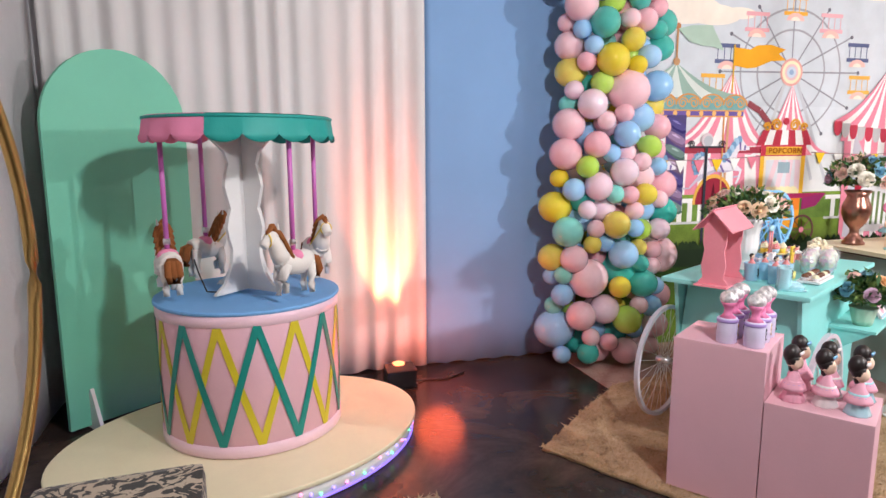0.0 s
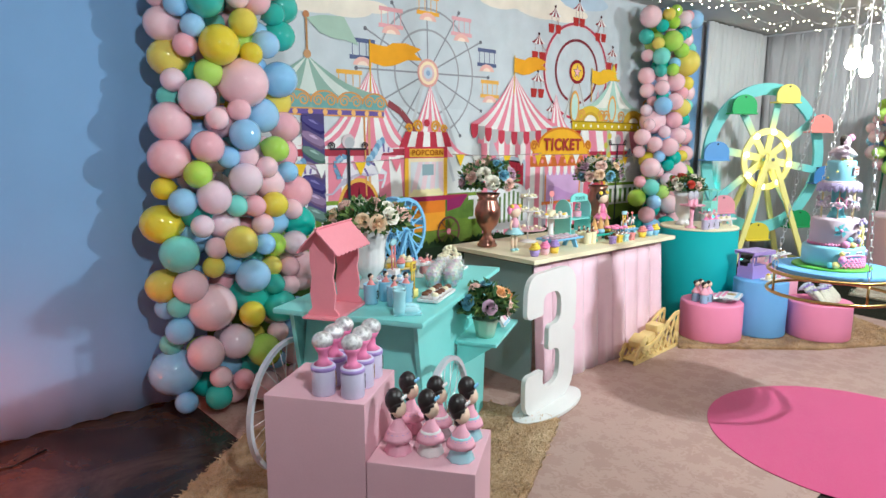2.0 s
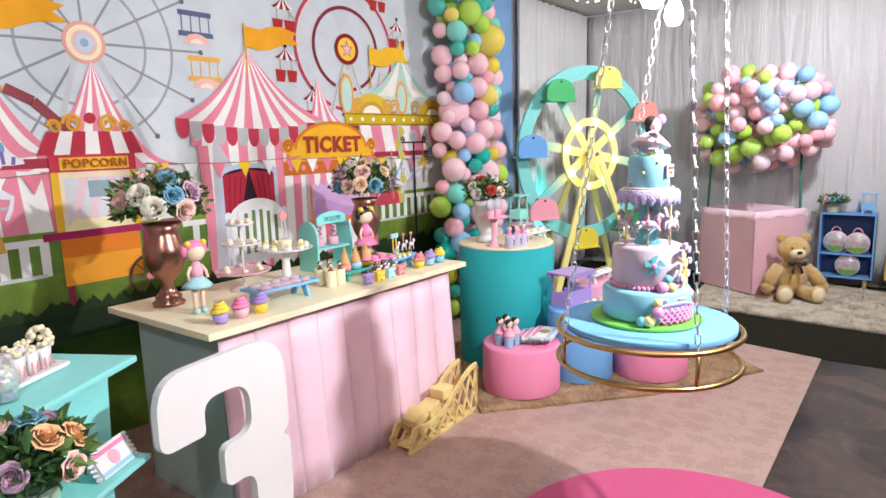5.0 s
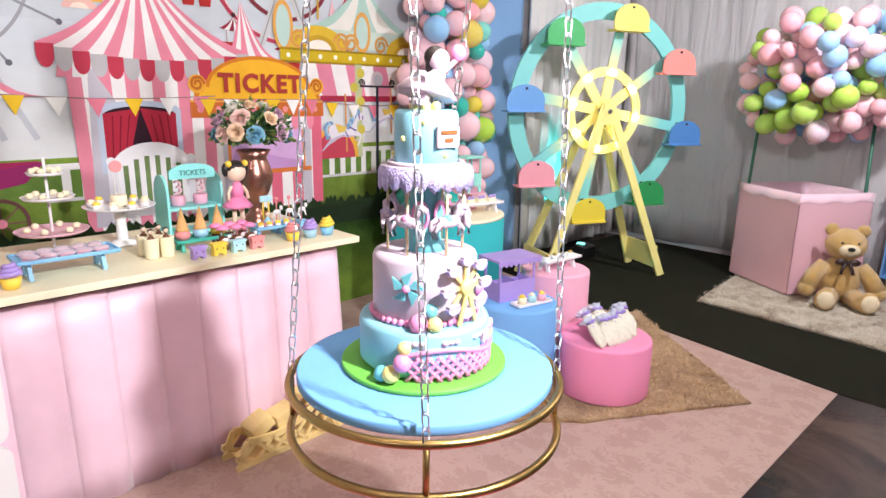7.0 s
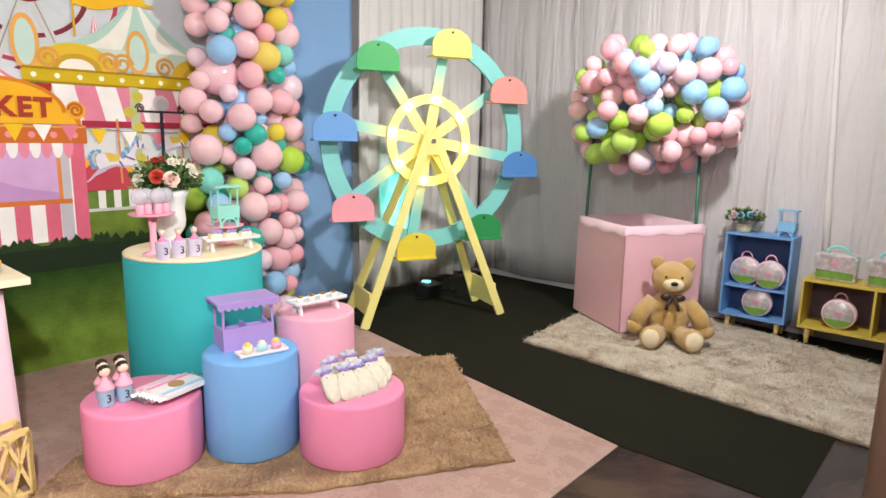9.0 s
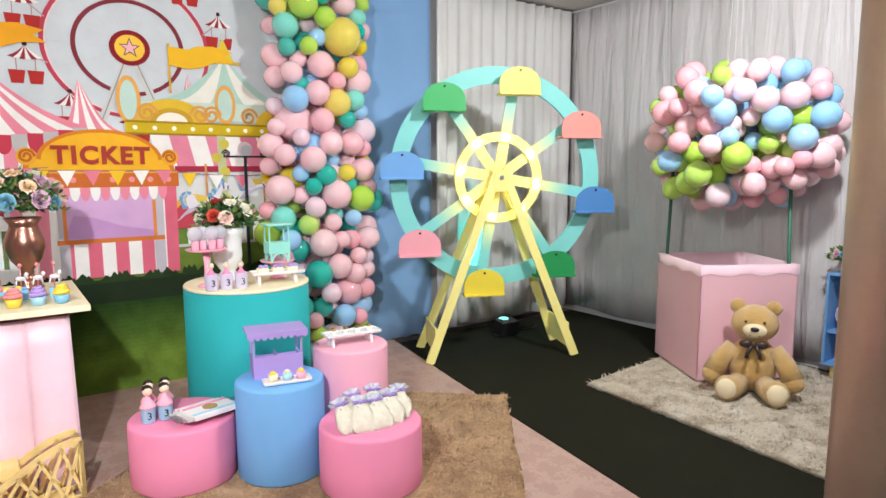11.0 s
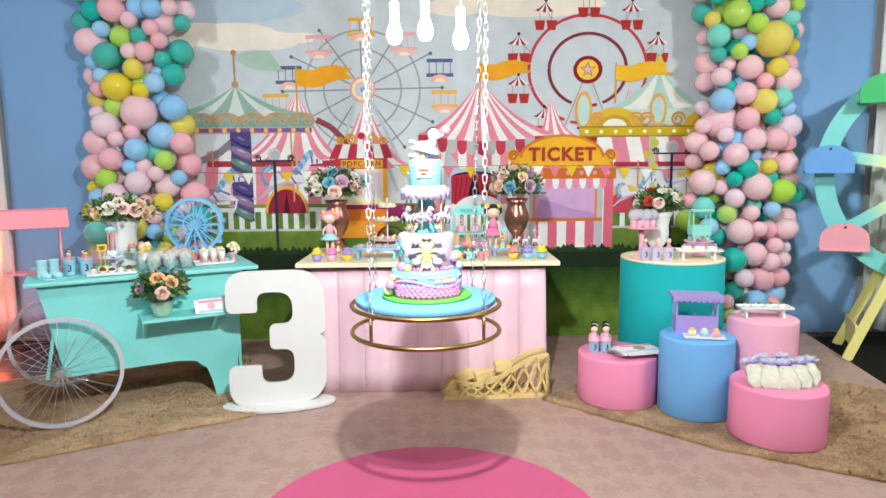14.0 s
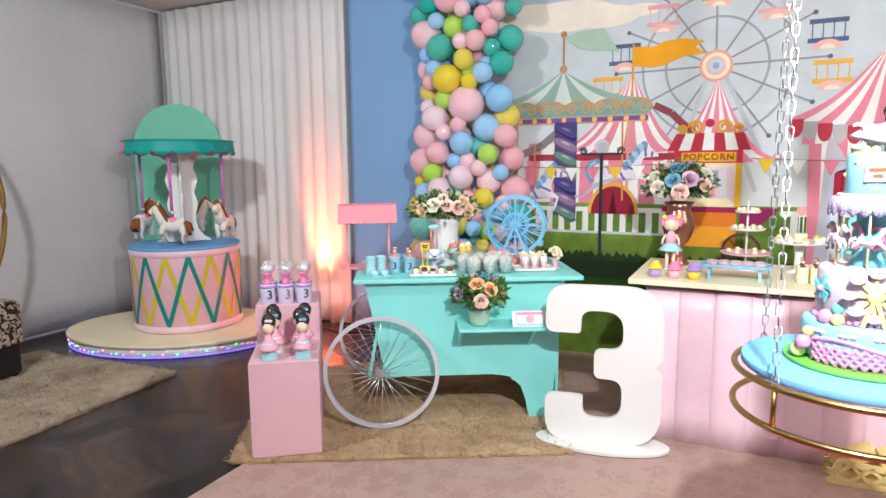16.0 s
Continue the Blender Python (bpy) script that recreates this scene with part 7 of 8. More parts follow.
# pink house-shaped stall on the cart
def stall(m, s, mt, label, name="toy_stall", depth=0.55, scallop=True):
    t = thing(name, m, label, "toy stall")
    w, d = 0.44 * s, depth * s
    for e in (-1, 1):
        pts = [(-d / 2, 0), (d / 2, 0), (d / 2, 0.06 * s), (d * 0.36, 0.12 * s), (d * 0.42, 0.3 * s), (d * 0.34, 0.5 * s), (d * 0.4, 0.62 * s), (d * 0.4, 0.82 * s), (0, 1.06 * s), (-d * 0.4, 0.82 * s), (-d * 0.4, 0.62 * s), (-d * 0.34, 0.5 * s), (-d * 0.42, 0.3 * s), (-d * 0.36, 0.12 * s), (-d / 2, 0.06 * s)]
        part("side_board", slab(NB(), pts, 0.03 * s, pose(e * w * 0.8 + 0.015 * s, 0, 0, 0, 0, 90)), mt, t)
    part("base_board", box(NB(), (0, 0, 0.015 * s), (w * 2.1, d * 1.15, 0.03 * s), bevel=0.003), mt, t)
    for e in (-1, 1):
        bm = NB()
        L, n = d * 1.0, 4
        for j in range(n):
            pts = [(-w * 1.12, 0.0)] + [(-w * 1.12 + w * 2.24 * (k + q) / 9, -L / n * (1.12 + 0.2 * sin(pi * q))) for k in range(9) for q in (0.0, 0.25, 0.5, 0.75)] + [(w * 1.12, -L / n * 1.12), (w * 1.12, 0.0)]
            slab(bm, pts, 0.014 * s, Matrix.Translation((0, e * 0.0, 1.1 * s)) @ Matrix.Rotation(e * radians(40), 4, "X") @ pose(0, -0.006 * s * (n - j) * e, -L / n * j))
        part("roof_half", bm, mt, t, "shingled roof half")
    return t


ZK = 0.849
stall(CART @ pose(0.05, 0.43, ZK, 0, 0, 4), 0.365, mat("salmon_pink_paint", lin(240, 150, 164), 0.5, vary=0.05), "salmon pink wooden well house with shingled roof", depth=0.39)


def boots(m):
    t = thing("ceramic_boots", m, "pair of baby blue glazed ceramic boots", "ornament")
    for x in (-0.032, 0.032):
        bm = NB()
        lathe(bm, [(0.0, 0.0), (0.028, 0.0), (0.03, 0.02), (0.026, 0.06), (0.029, 0.105), (0.031, 0.11), (0.026, 0.11), (0.022, 0.06), (0.0, 0.055)], 20, pose(x, 0.02, 0))
        ball(bm, (x, -0.025, 0.018), 0.027, 14, 8, (0.95, 1.7, 0.75))
        part("boot", bm, M_babyblue, t)
        part("sole", box(NB(), (x, -0.015, 0.004), (0.05, 0.125, 0.008), bevel=0.003), M_babyblue, t)


boots(CART @ pose(0.12, 0.13, ZK, 0, 0, 25))
for x, y in ((0.22, 0.22), (0.3, 0.3), (0.22, 0.34), (0.31, 0.2)):
    cup_figure(CART @ pose(x, y, ZK), M_bluecup, M_coral, "blue cup with a pink sugar doll on the cart", r=0.036, h=0.095, three=True, fig=0.042)


def tray(m, sx, sy, mt, label, name="serving_tray", legs=0.0):
    t = thing(name, m, label, "tray", group="serving trays")
    part("plate", box(NB(), (0, 0, legs + 0.007), (sx, sy, 0.01), bevel=0.004), mt, t)
    for e, (px, py, lx, ly) in enumerate(((0, sy / 2, sx, 0.008), (0, -sy / 2, sx, 0.008), (sx / 2, 0, 0.008, sy), (-sx / 2, 0, 0.008, sy))):
        part("rim", box(NB(), (px, py, legs + 0.012), (lx, ly, 0.012), bevel=0.002), mt, t)
    if legs:
        for px in (-sx * 0.36, sx * 0.36):
            part("leg", slab(NB(), [(-sy * 0.45, 0), (-sy * 0.25, 0), (-sy * 0.1, legs * 0.7), (sy * 0.1, legs * 0.7), (sy * 0.25, 0), (sy * 0.45, 0), (sy * 0.3, legs + 0.003), (-sy * 0.3, legs + 0.003)], 0.014, pose(px, 0, 0, 0, 0, 90)), mt, t)
    return t


def sweet(m, label, prof, mt, topm=None, topr=0.012, name="sweet", cat="sweet", group="sweets on trays"):
    t = thing(name, m, label, cat, group=group)
    part("paper_cup", lathe(NB(), prof, 14, wave=lambda a, i: 1 + 0.03 * cos(a * 14)), mt, t)
    part("topping", ball(NB(), (0, 0, prof[-1][1] + topr * 0.3), topr, 10, 7, (1.15, 1.15, 0.8)), topm or M_choc, t)


tray(CART @ pose(0.44, 0.09, ZK), 0.26, 0.1, M_paper, "white rectangular tray of small tarts on the cart")
for k in range(5):
    for j in range(2):
        sweet(CART @ pose(0.345 + 0.048 * k, 0.065 + 0.05 * j, ZK + 0.0125), "small tart in a white paper cup", [(0.013, 0.0), (0.02, 0.018)], M_paper, M_choc if (k + j) % 3 else M_cream, 0.016)


def sign_stand(m, label):
    t = thing("sweet_sign", m, label, "sweet sign")
    part("base_block", box(NB(), (0, 0, 0.02), (0.06, 0.035, 0.04), bevel=0.004), M_yellow, t)
    for x in (-0.014, 0.014):
        part("post", tube(NB(), [(x, 0, 0.04), (x, 0, 0.14)], 0.004, 8), M_icing_yellow, t)
    part("sign_board", box(NB(), (0, 0, 0.155), (0.055, 0.012, 0.045), bevel=0.006), M_icing_yellow, t)
    part("writing_bar", box(NB(), (0, -0.0072, 0.162), (0.035, 0.002, 0.008)), M_choc, t)
    part("writing_bar", box(NB(), (0, -0.0072, 0.15), (0.028, 0.002, 0.008)), M_choc, t)


sign_stand(CART @ pose(0.4, 0.2, ZK), "yellow sugar sign on two posts among the sweets")


def pedestal_plate(m, r, h, mt, label, edge=0.0):
    t = thing("cake_stand", m, label, "cake stand", group="cake stands")
    part("stem", lathe(NB(), [(r * 0.5, 0.0), (r * 0.45, 0.008), (r * 0.16, 0.02), (r * 0.14, h * 0.6), (r * 0.22, h - 0.008)], 24), mt, t)
    part("plate", lathe(NB(), [(r * 0.3, h - 0.008), (r * 0.9, h - 0.004), (r, h + 0.006), (r * 0.97, h + 0.006), (r * 0.86, h)], 40, wave=(lambda a, i: 1 + edge * cos(a * 14)) if edge else None), mt, t)
    return t


pedestal_plate(CART @ pose(0.46, 0.33, ZK), 0.085, 0.075, M_cup, "lilac scalloped glass cake stand on the cart", 0.04)
pedestal_plate(CART @ pose(0.62, 0.37, ZK), 0.085, 0.1, M_wood, "light wood cake stand with cupcakes on the cart")
pedestal_plate(CART @ pose(0.86, 0.36, ZK), 0.08, 0.075, M_paper, "white scalloped cake stand with pink sweets", 0.04)


def cupcake(m, cup, ice, label, s=1.0, group="cupcakes"):
    t = thing("cupcake", m, label, "cupcake", group=group)
    part("paper_cup", lathe(NB(), [(0.0, 0.0), (0.021 * s, 0.0), (0.03 * s, 0.034 * s), (0.0, 0.036 * s)], 20, wave=lambda a, i: 1 + 0.035 * cos(a * 10)), cup, t)
    bm = NB()
    for k in range(3):
        r = (0.026 - 0.007 * k) * s
        tube(bm, [(r * cos(a), r * sin(a), (0.038 + 0.012 * k + 0.001 * j) * s) for j, a in ((j, 2 * pi * j / 12) for j in range(13))], 0.0085 * s, 6)
    ball(bm, (0, 0, 0.062 * s), 0.012 * s, 8, 6)
    ball(bm, (0, 0, 0.042 * s), 0.022 * s, 10, 6)
    part("icing_swirl", bm, ice, t)


for k in range(5):
    a = 2 * pi * k / 5
    cupcake(CART @ pose(0.62 + 0.05 * cos(a), 0.37 + 0.05 * sin(a), ZK + 0.1), (M_icing_yellow, M_bluecup)[k % 2], (M_cream, M_coral)[k % 2], "small cupcake on the wooden stand", 0.75)
for k in range(6):
    a = 2 * pi * k / 6
    sweet(CART @ pose(0.46 + 0.05 * cos(a), 0.33 + 0.05 * sin(a), ZK + 0.0752), "lilac sweet in a paper cup", [(0.011, 0.0), (0.016, 0.014)], M_paper, M_bluecup, 0.012)
    sweet(CART @ pose(0.86 + 0.05 * cos(a), 0.36 + 0.05 * sin(a), ZK + 0.0752), "pink sweet in a paper cup", [(0.011, 0.0), (0.016, 0.014)], M_paper, M_coral, 0.013)


def sugar_tower(m):
    t = thing("sugar_tower", m, "blue and white sugar ride tower on the cake stand", "sweet figure")
    part("base_block", box(NB(), (0, 0, 0.02), (0.06, 0.05, 0.04), bevel=0.004), M_paper, t)
    for x in (-0.018, 0.018):
        part("striped_post", tube(NB(), [(x, 0, 0.04), (x, 0, 0.16)], 0.005, 8), M_coral, t)
    part("cloud_sign", ball(NB(), (0, 0, 0.175), 0.03, 12, 8, (1.2, 0.4, 0.6)), M_babyblue, t)


sugar_tower(CART @ pose(0.46, 0.33, ZK + 0.0812))



def confetti_material():
    """Foil-wrapped sweets in many pale colours, cell by cell."""
    m = mat("foil_sweets", (0.8, 0.8, 0.8), 0.2, bump=0.0)
    nt = m.node_tree
    tc, vo, hs, bp = nt.nodes.new("ShaderNodeTexCoord"), nt.nodes.new("ShaderNodeTexVoronoi"), nt.nodes.new("ShaderNodeMix"), nt.nodes.new("ShaderNodeBump")
    vo.inputs["Scale"].default_value = 75
    hs.data_type = "RGBA"
    hs.inputs["Factor"].default_value = 0.62
    hs.inputs[7].default_value = (0.9, 0.86, 0.84, 1)
    nt.links.new(tc.outputs["Object"], vo.inputs["Vector"])
    nt.links.new(vo.outputs["Color"], hs.inputs[6])
    nt.links.new(hs.outputs[2], nt.nodes["Principled BSDF"].inputs["Base Color"])
    bp.inputs["Strength"].default_value, bp.inputs["Distance"].default_value = 1.0, 0.006
    nt.links.new(vo.outputs["Distance"], bp.inputs["Height"])
    nt.links.new(bp.outputs[0], nt.nodes["Principled BSDF"].inputs["Normal"])
    nt.nodes["Principled BSDF"].inputs["Metallic"].default_value = 0.35
    return m


M_confetti = confetti_material()
M_glass = mat("clear_plastic", (0.95, 0.96, 0.97), 0.06, vary=0.0, bump=0.0, alpha=0.13, coat=1.0)
for x, y in ((0.68, 0.1), (0.77, 0.12), (0.72, 0.2), (0.82, 0.21), (0.63, 0.18), (0.87, 0.13)):
    t = thing("sweet_jar", CART @ pose(x, y, ZK) @ Matrix.Scale(1.25, 4), "clear domed cup full of coloured sweets", "sweet jar", group="sweet jars")
    ob = part("cup", lathe(NB(), [(0.0, 0.0), (0.028, 0.0), (0.037, 0.055), (0.04, 0.058), (0.034, 0.056), (0.026, 0.003), (0.0, 0.003)], 20), M_glass, t)
    part("sweets", lathe(NB(), [(0.0, 0.004), (0.024, 0.004), (0.033, 0.05), (0.03, 0.07), (0.018, 0.088), (0.0, 0.092)], 14, wave=lambda a, i: 1 + 0.05 * cos(a * 5 + i)), M_confetti, t)
    part("domed_lid", lathe(NB(), [(0.041, 0.057), (0.04, 0.065), (0.034, 0.088), (0.018, 0.102), (0.0, 0.105)], 20), M_glass, t, "shiny clear domed lid")
for k in range(6):
    x, y = 1.0 + 0.055 * (k % 3), 0.2 + 0.07 * (k // 3)
    t = thing("popcorn_box", CART @ pose(x, y, ZK + 0.0125), "striped paper popcorn box on a white tray", "popcorn box", group="popcorn boxes")
    part("box", lathe(NB(), [(0.019, 0.0), (0.027, 0.075), (0.024, 0.075), (0.0, 0.07)], 4, pose(0, 0, 0, 0, 0, 45)), M_paper, t)
    for e in (-0.012, 0.012):
        part("stripe", box(NB(), (e, -0.0195, 0.037), (0.006, 0.0016, 0.066), Matrix.Rotation(radians(-4.3), 4, "X")), M_coral, t)
    bm = NB()
    for j in range(9):
        ball(bm, (rng.uniform(-.015, .015), rng.uniform(-.015, .015), 0.078 + rng.random() * 0.012), 0.008, 6, 5)
    tagged(part("popcorn", bm, M_cream, t), kind="stuff")
tray(CART @ pose(1.055, 0.235, ZK), 0.24, 0.15, M_paper, "white tray of popcorn boxes on the cart")
for x, y in ((0.95, 0.36), (1.0, 0.4), (1.07, 0.36), (1.12, 0.4)):
    cup_figure(CART @ pose(x, y, ZK), M_coral, M_coral, "coral sugar doll cup on the cart", r=0.026, h=0.05, fig=0.036)
t = thing("flower_cup", CART @ pose(1.2, 0.28, ZK), "pink footed cup filled with white and green sugar flowers", "flower cup")
part("cup", lathe(NB(), [(0.0, 0.0), (0.032, 0.0), (0.012, 0.02), (0.02, 0.045), (0.035, 0.06), (0.0, 0.06)], 20), M_pinkbox, t)
bm = NB()
for k in range(26):
    d = Vector((rng.gauss(0, 1), rng.gauss(0, 1), rng.gauss(0.4, 0.7))).normalized()
    ball(bm, (d.x * 0.038, d.y * 0.038, 0.09 + d.z * 0.035), 0.012, 6, 5)
part("flower_ball", bm, M_cream, t)


def small_wheel(m):
    t = thing("toy_ferris_wheel", m, "light blue wooden tabletop ferris wheel", "toy")
    cz, R = 0.245, 0.19
    for y in (-0.05, 0.05):
        part("rim", ring_slab(NB(), R, R - 0.02, 0.01, 48, c=(0, cz), y0=y), M_bluept, t)
        part("inner_rim", ring_slab(NB(), R * 0.42, R * 0.36, 0.01, 32, c=(0, cz), y0=y), M_bluept, t)
        for k in range(16):
            a = 2 * pi * k / 16
            part("spoke", bar(NB(), (0.02 * cos(a), cz + 0.02 * sin(a)), ((R - 0.01) * cos(a), cz + (R - 0.01) * sin(a)), 0.009, 0.008, pose(0, y + 0.001, 0)), M_bluept, t)
        for e in (-1, 1):
            yy = y + (0.02 if y > 0 else -0.02)
            part("leg", bar(NB(), (0, cz), (e * 0.11, 0.0), 0.018, 0.01, pose(0, yy, 0)), M_bluept, t)
        part("hub_disc", ring_slab(NB(), 0.026, 0.004, 0.012, 20, c=(0, cz), y0=y - 0.001), M_bluept, t)
    for k in range(8):
        a = 2 * pi * k / 8 + 0.2
        part("gondola", box(NB(), (R * cos(a), 0.005, cz + R * sin(a) - 0.012), (0.034, 0.085, 0.03), bevel=0.006), M_bluept, t)
    part("axle", tube(NB(), [(0, -0.08, cz), (0, 0.085, cz)], 0.008, 10), M_bluept, t)
    part("base_board", box(NB(), (0, 0.005, 0.006), (0.26, 0.18, 0.012), bevel=0.003), M_bluept, t)


small_wheel(CART @ pose(1.0, 0.53, ZK, 0, 0, -18))


def wrapped_bar(m, label, s=1.0, gold=False):
    t = thing("wrapped_bar", m, label, "chocolate bar", group="wrapped bars")
    part("wrapper", box(NB(), (0, 0, 0.007 * s), (0.13 * s, 0.085 * s, 0.013 * s), bevel=0.003), M_paper, t)
    for e in (-1, 1):
        bm = NB()
        rows = [[bm.verts.new((e * (0.065 + 0.02 * u) * s, (-0.042 + 0.084 * k / 12) * s, (0.007 + 0.004 * u * (1 if k % 2 else -1)) * s)) for k in range(13)] for u in (0, 1)]
        for k in range(12):
            bm.faces.new((rows[0][k], rows[0][k + 1], rows[1][k + 1], rows[1][k]))
        part("foil_end", bm, M_silver, t, "crimped foil end")
    part("rosette", lathe(NB(), rounded(0.02 * s, 0.0135 * s, 0.0155 * s, 0.0005), 20), mat("gold_print", lin(176, 140, 80), 0.4) if gold else M_pinklt, t, "round printed emblem")
    for y in (0.028, -0.028):
        part("stripe", box(NB(), (0, y * s, 0.0141 * s), (0.128 * s, 0.012 * s, 0.001)), M_gum if y > 0 else M_bluecup, t)


wrapped_bar(CART @ pose(0.97, -0.11, 0.625, 62, 0, 0), "paper-wrapped bar leaning on the cart shelf", 1.15)

# jars on the tall box, doll cups on the low box
for k in range(6):
    x, y = 0.065 + 0.1 * (k % 3), 0.455 + 0.11 * (k // 3)
    t = thing("bubble_jar", BOXES @ pose(x, y, 0.71) @ Matrix.Scale(1.2, 4), "pink tin with a glittering bulb lid and number three", "favour jar", group="favour jars")
    part("tin", lathe(NB(), [(0.0, 0.0), (0.033, 0.0), (0.035, 0.004), (0.035, 0.088), (0.032, 0.092), (0.0, 0.092)], 24), M_cup, t)
    part("band", lathe(NB(), [(0.0352, 0.076), (0.0365, 0.077), (0.0365, 0.087), (0.0352, 0.088)], 24), M_lilac, t, "lilac ribbon band")
    part("neck", lathe(NB(), [(0.028, 0.092), (0.014, 0.105), (0.014, 0.125), (0.02, 0.135), (0.028, 0.15)], 20), M_gum, t)
    part("bulb_lid", ball(NB(), (0, 0, 0.163), 0.032, 16, 10, (1, 1, 0.85)), M_glitter, t, "glittering round lid")
    lettering("3", 0.06, 0.001, M_gold if k % 2 else M_hairb, "number_label", t, pose(0.012, -0.0345, 0.045, 90, 0, 20), "number three label")
for k in range(6):
    x, y = 0.1 + 0.15 * (k // 3) + 0.02 * (k % 2), 0.07 + 0.115 * (k % 3)
    t = thing("doll_cup", BOXES @ pose(x, y, 0.5, 0, 0, -12) @ Matrix.Diagonal((1.2, 1.2, 1.28, 1)), "clear cup with a black-haired sugar doll and bow", "sweet cup", group="doll cups")
    part("cup", lathe(NB(), [(0.0, 0.0), (0.038, 0.0), (0.04, 0.004), (0.03, 0.03), (0.031, 0.066), (0.027, 0.07), (0.0, 0.066)], 24, wave=lambda a, i: 1 + (0.06 * cos(a * 9) if i in (1, 2) else 0)), (M_babyblue, M_paper, M_pinklt)[k % 3], t)
    part("ribbon", lathe(NB(), [(0.031, 0.05), (0.0335, 0.052), (0.0335, 0.06), (0.031, 0.062)], 20), M_lilac, t)
    bm = figurine(NB(), pose(0, 0, 0.04, 0, 0, 10), 0.088, None)
    part("figure", bm, [M_pinklt, M_hairb, M_skin], t, "black-haired sugar doll")
    part("hair", ball(NB(), (0, 0.012, 0.152), 0.029, 14, 10, (1.05, 0.95, 1.15)), M_hairb, t, "tall dark piped hair")
    bm = NB()
    for e in (-1, 1):
        ball(bm, (0.008 + e * 0.008, -0.017, 0.16), 0.008, 8, 6, (1.2, 0.5, 0.8))
    part("bow", bm, (M_paper, M_bluept)[k % 2], t, "small satin bow")

# ---------------------------------------------------------------- dessert table sweets
doll((4.37, 3.2, ZT), 0.33, "pink-haired doll in a blue tutu on the table", M_pinklt, M_gum, M_babyblue)
doll((5.53, 3.3, ZT), 0.36, "dark-haired doll in a long pink dress", M_gum, M_hairb, M_gum)
for x, c, i in ((4.32, M_lilac, M_icing_yellow), (4.42, M_pinkbox, M_gum), (4.52, M_icing_yellow, M_lilac), (5.64, M_icing_yellow, M_coral), (5.735, M_bluecup, M_lilac), (5.83, M_bluept, M_icing_yellow)):
    cupcake((x, 2.97 + (0.02 if x > 5 else 0), ZT), c, i, "cupcake with piped icing near the table edge", 1.15)
tray((4.72, 3.08, ZT), 0.34, 0.15, M_bluept, "light blue footed tray of wrapped biscuits", legs=0.06)
for k in range(10):
    t = thing("wrapped_biscuit", pose(4.6 + 0.058 * (k % 5), 3.04 + 0.075 * (k // 5), ZT + 0.0705, 0, 0, rng.uniform(-40, 40)), "pink biscuit in clear wrapping", "biscuit", group="wrapped biscuits")
    part("biscuit", box(NB(), (0, 0, 0.008), (0.045, 0.03, 0.016), bevel=0.005), M_coral, t)
    part("wrapping", ball(NB(), (0, 0, 0.012), 0.03, 8, 6, (1.2, 0.8, 0.45)), M_foil, t)
t = thing("tiered_stand", (4.76, 3.42, ZT), "white three-tier metal stand with small sweets", "cake stand")
part("stem", tube(NB(), [(0, 0, 0.0), (0, 0, 0.4)], 0.006, 8), M_white, t)
for z, r in ((0.09, 0.14), (0.23, 0.1), (0.33, 0.07)):
    part("plate", lathe(NB(), [(0.01, z), (r * 0.9, z), (r, z + 0.012), (r * 0.97, z + 0.012), (r * 0.88, z + 0.004), (0.01, z + 0.004)], 32), M_paper if z > 0.1 else M_pinkbox, t)
    for k in range(6):
        a = 2 * pi * k / 6
        part("sugar_ring", ball(NB(), (r * 0.65 * cos(a), r * 0.65 * sin(a), z + 0.018), 0.016, 8, 6, (1, 1, 0.8)), M_cream, t)
part("foot", lathe(NB(), [(0.07, 0.0), (0.066, 0.006), (0.008, 0.02)], 24), M_white, t)
t = pedestal_plate((5.03, 3.42, ZT), 0.15, 0.17, M_ceramic, "white ceramic cake stand with small iced cakes")
for k in range(9):
    a = 2 * pi * k / 9
    sweet((5.03 + 0.11 * cos(a), 3.42 + 0.11 * sin(a), ZT + 0.171), "small white iced cake with a gold star", [(0.014, 0.0), (0.02, 0.02)], M_paper, M_icing_yellow if k % 2 else M_cream, 0.014)
t = thing("sign_cake", (5.03, 3.42, ZT + 0.171), "small iced cake with a pink sign topper", "cake")
part("cake", lathe(NB(), rounded(0.035, 0.0, 0.05, 0.006), 24), M_cream, t)
for x in (-0.01, 0.01):
    part("stick", tube(NB(), [(x, 0, 0.05), (x, 0, 0.16)], 0.003, 6), M_white, t)
part("sign", lathe(NB(), rounded(0.026, -0.004, 0.004, 0.002), 24, pose(0, 0, 0.175, 90, 0, 0)), M_coral, t)
for k in range(4):
    cup_figure((4.98 + 0.062 * (k % 2) + 0.05, 3.07 + 0.08 * (k // 2), ZT), M_cream, M_choc, "striped cup with a dark-haired sugar doll", r=0.03, h=0.085, fig=0.034)
tray((5.26, 3.12, ZT), 0.24, 0.09, mat("sea_green_paint", lin(60, 176, 156), 0.5), "sea green footed tray with ice cream sweets", legs=0.035)
for k, mt in enumerate((M_coral, M_bluecup, M_icing_yellow)):
    t = thing("ice_cream_sweet", (5.18 + 0.08 * k, 3.12, ZT + 0.046), "upturned ice cream cone sweet on the green tray", "ice cream cone", group="ice cream sweets")
    part("scoop", ball(NB(), (0, 0, 0.024), 0.034, 14, 10, (1, 1, 0.8)), mt, t)
    part("cone", lathe(NB(), [(0.03, 0.042), (0.026, 0.048), (0.0, 0.145)], 18), M_waffle, t)


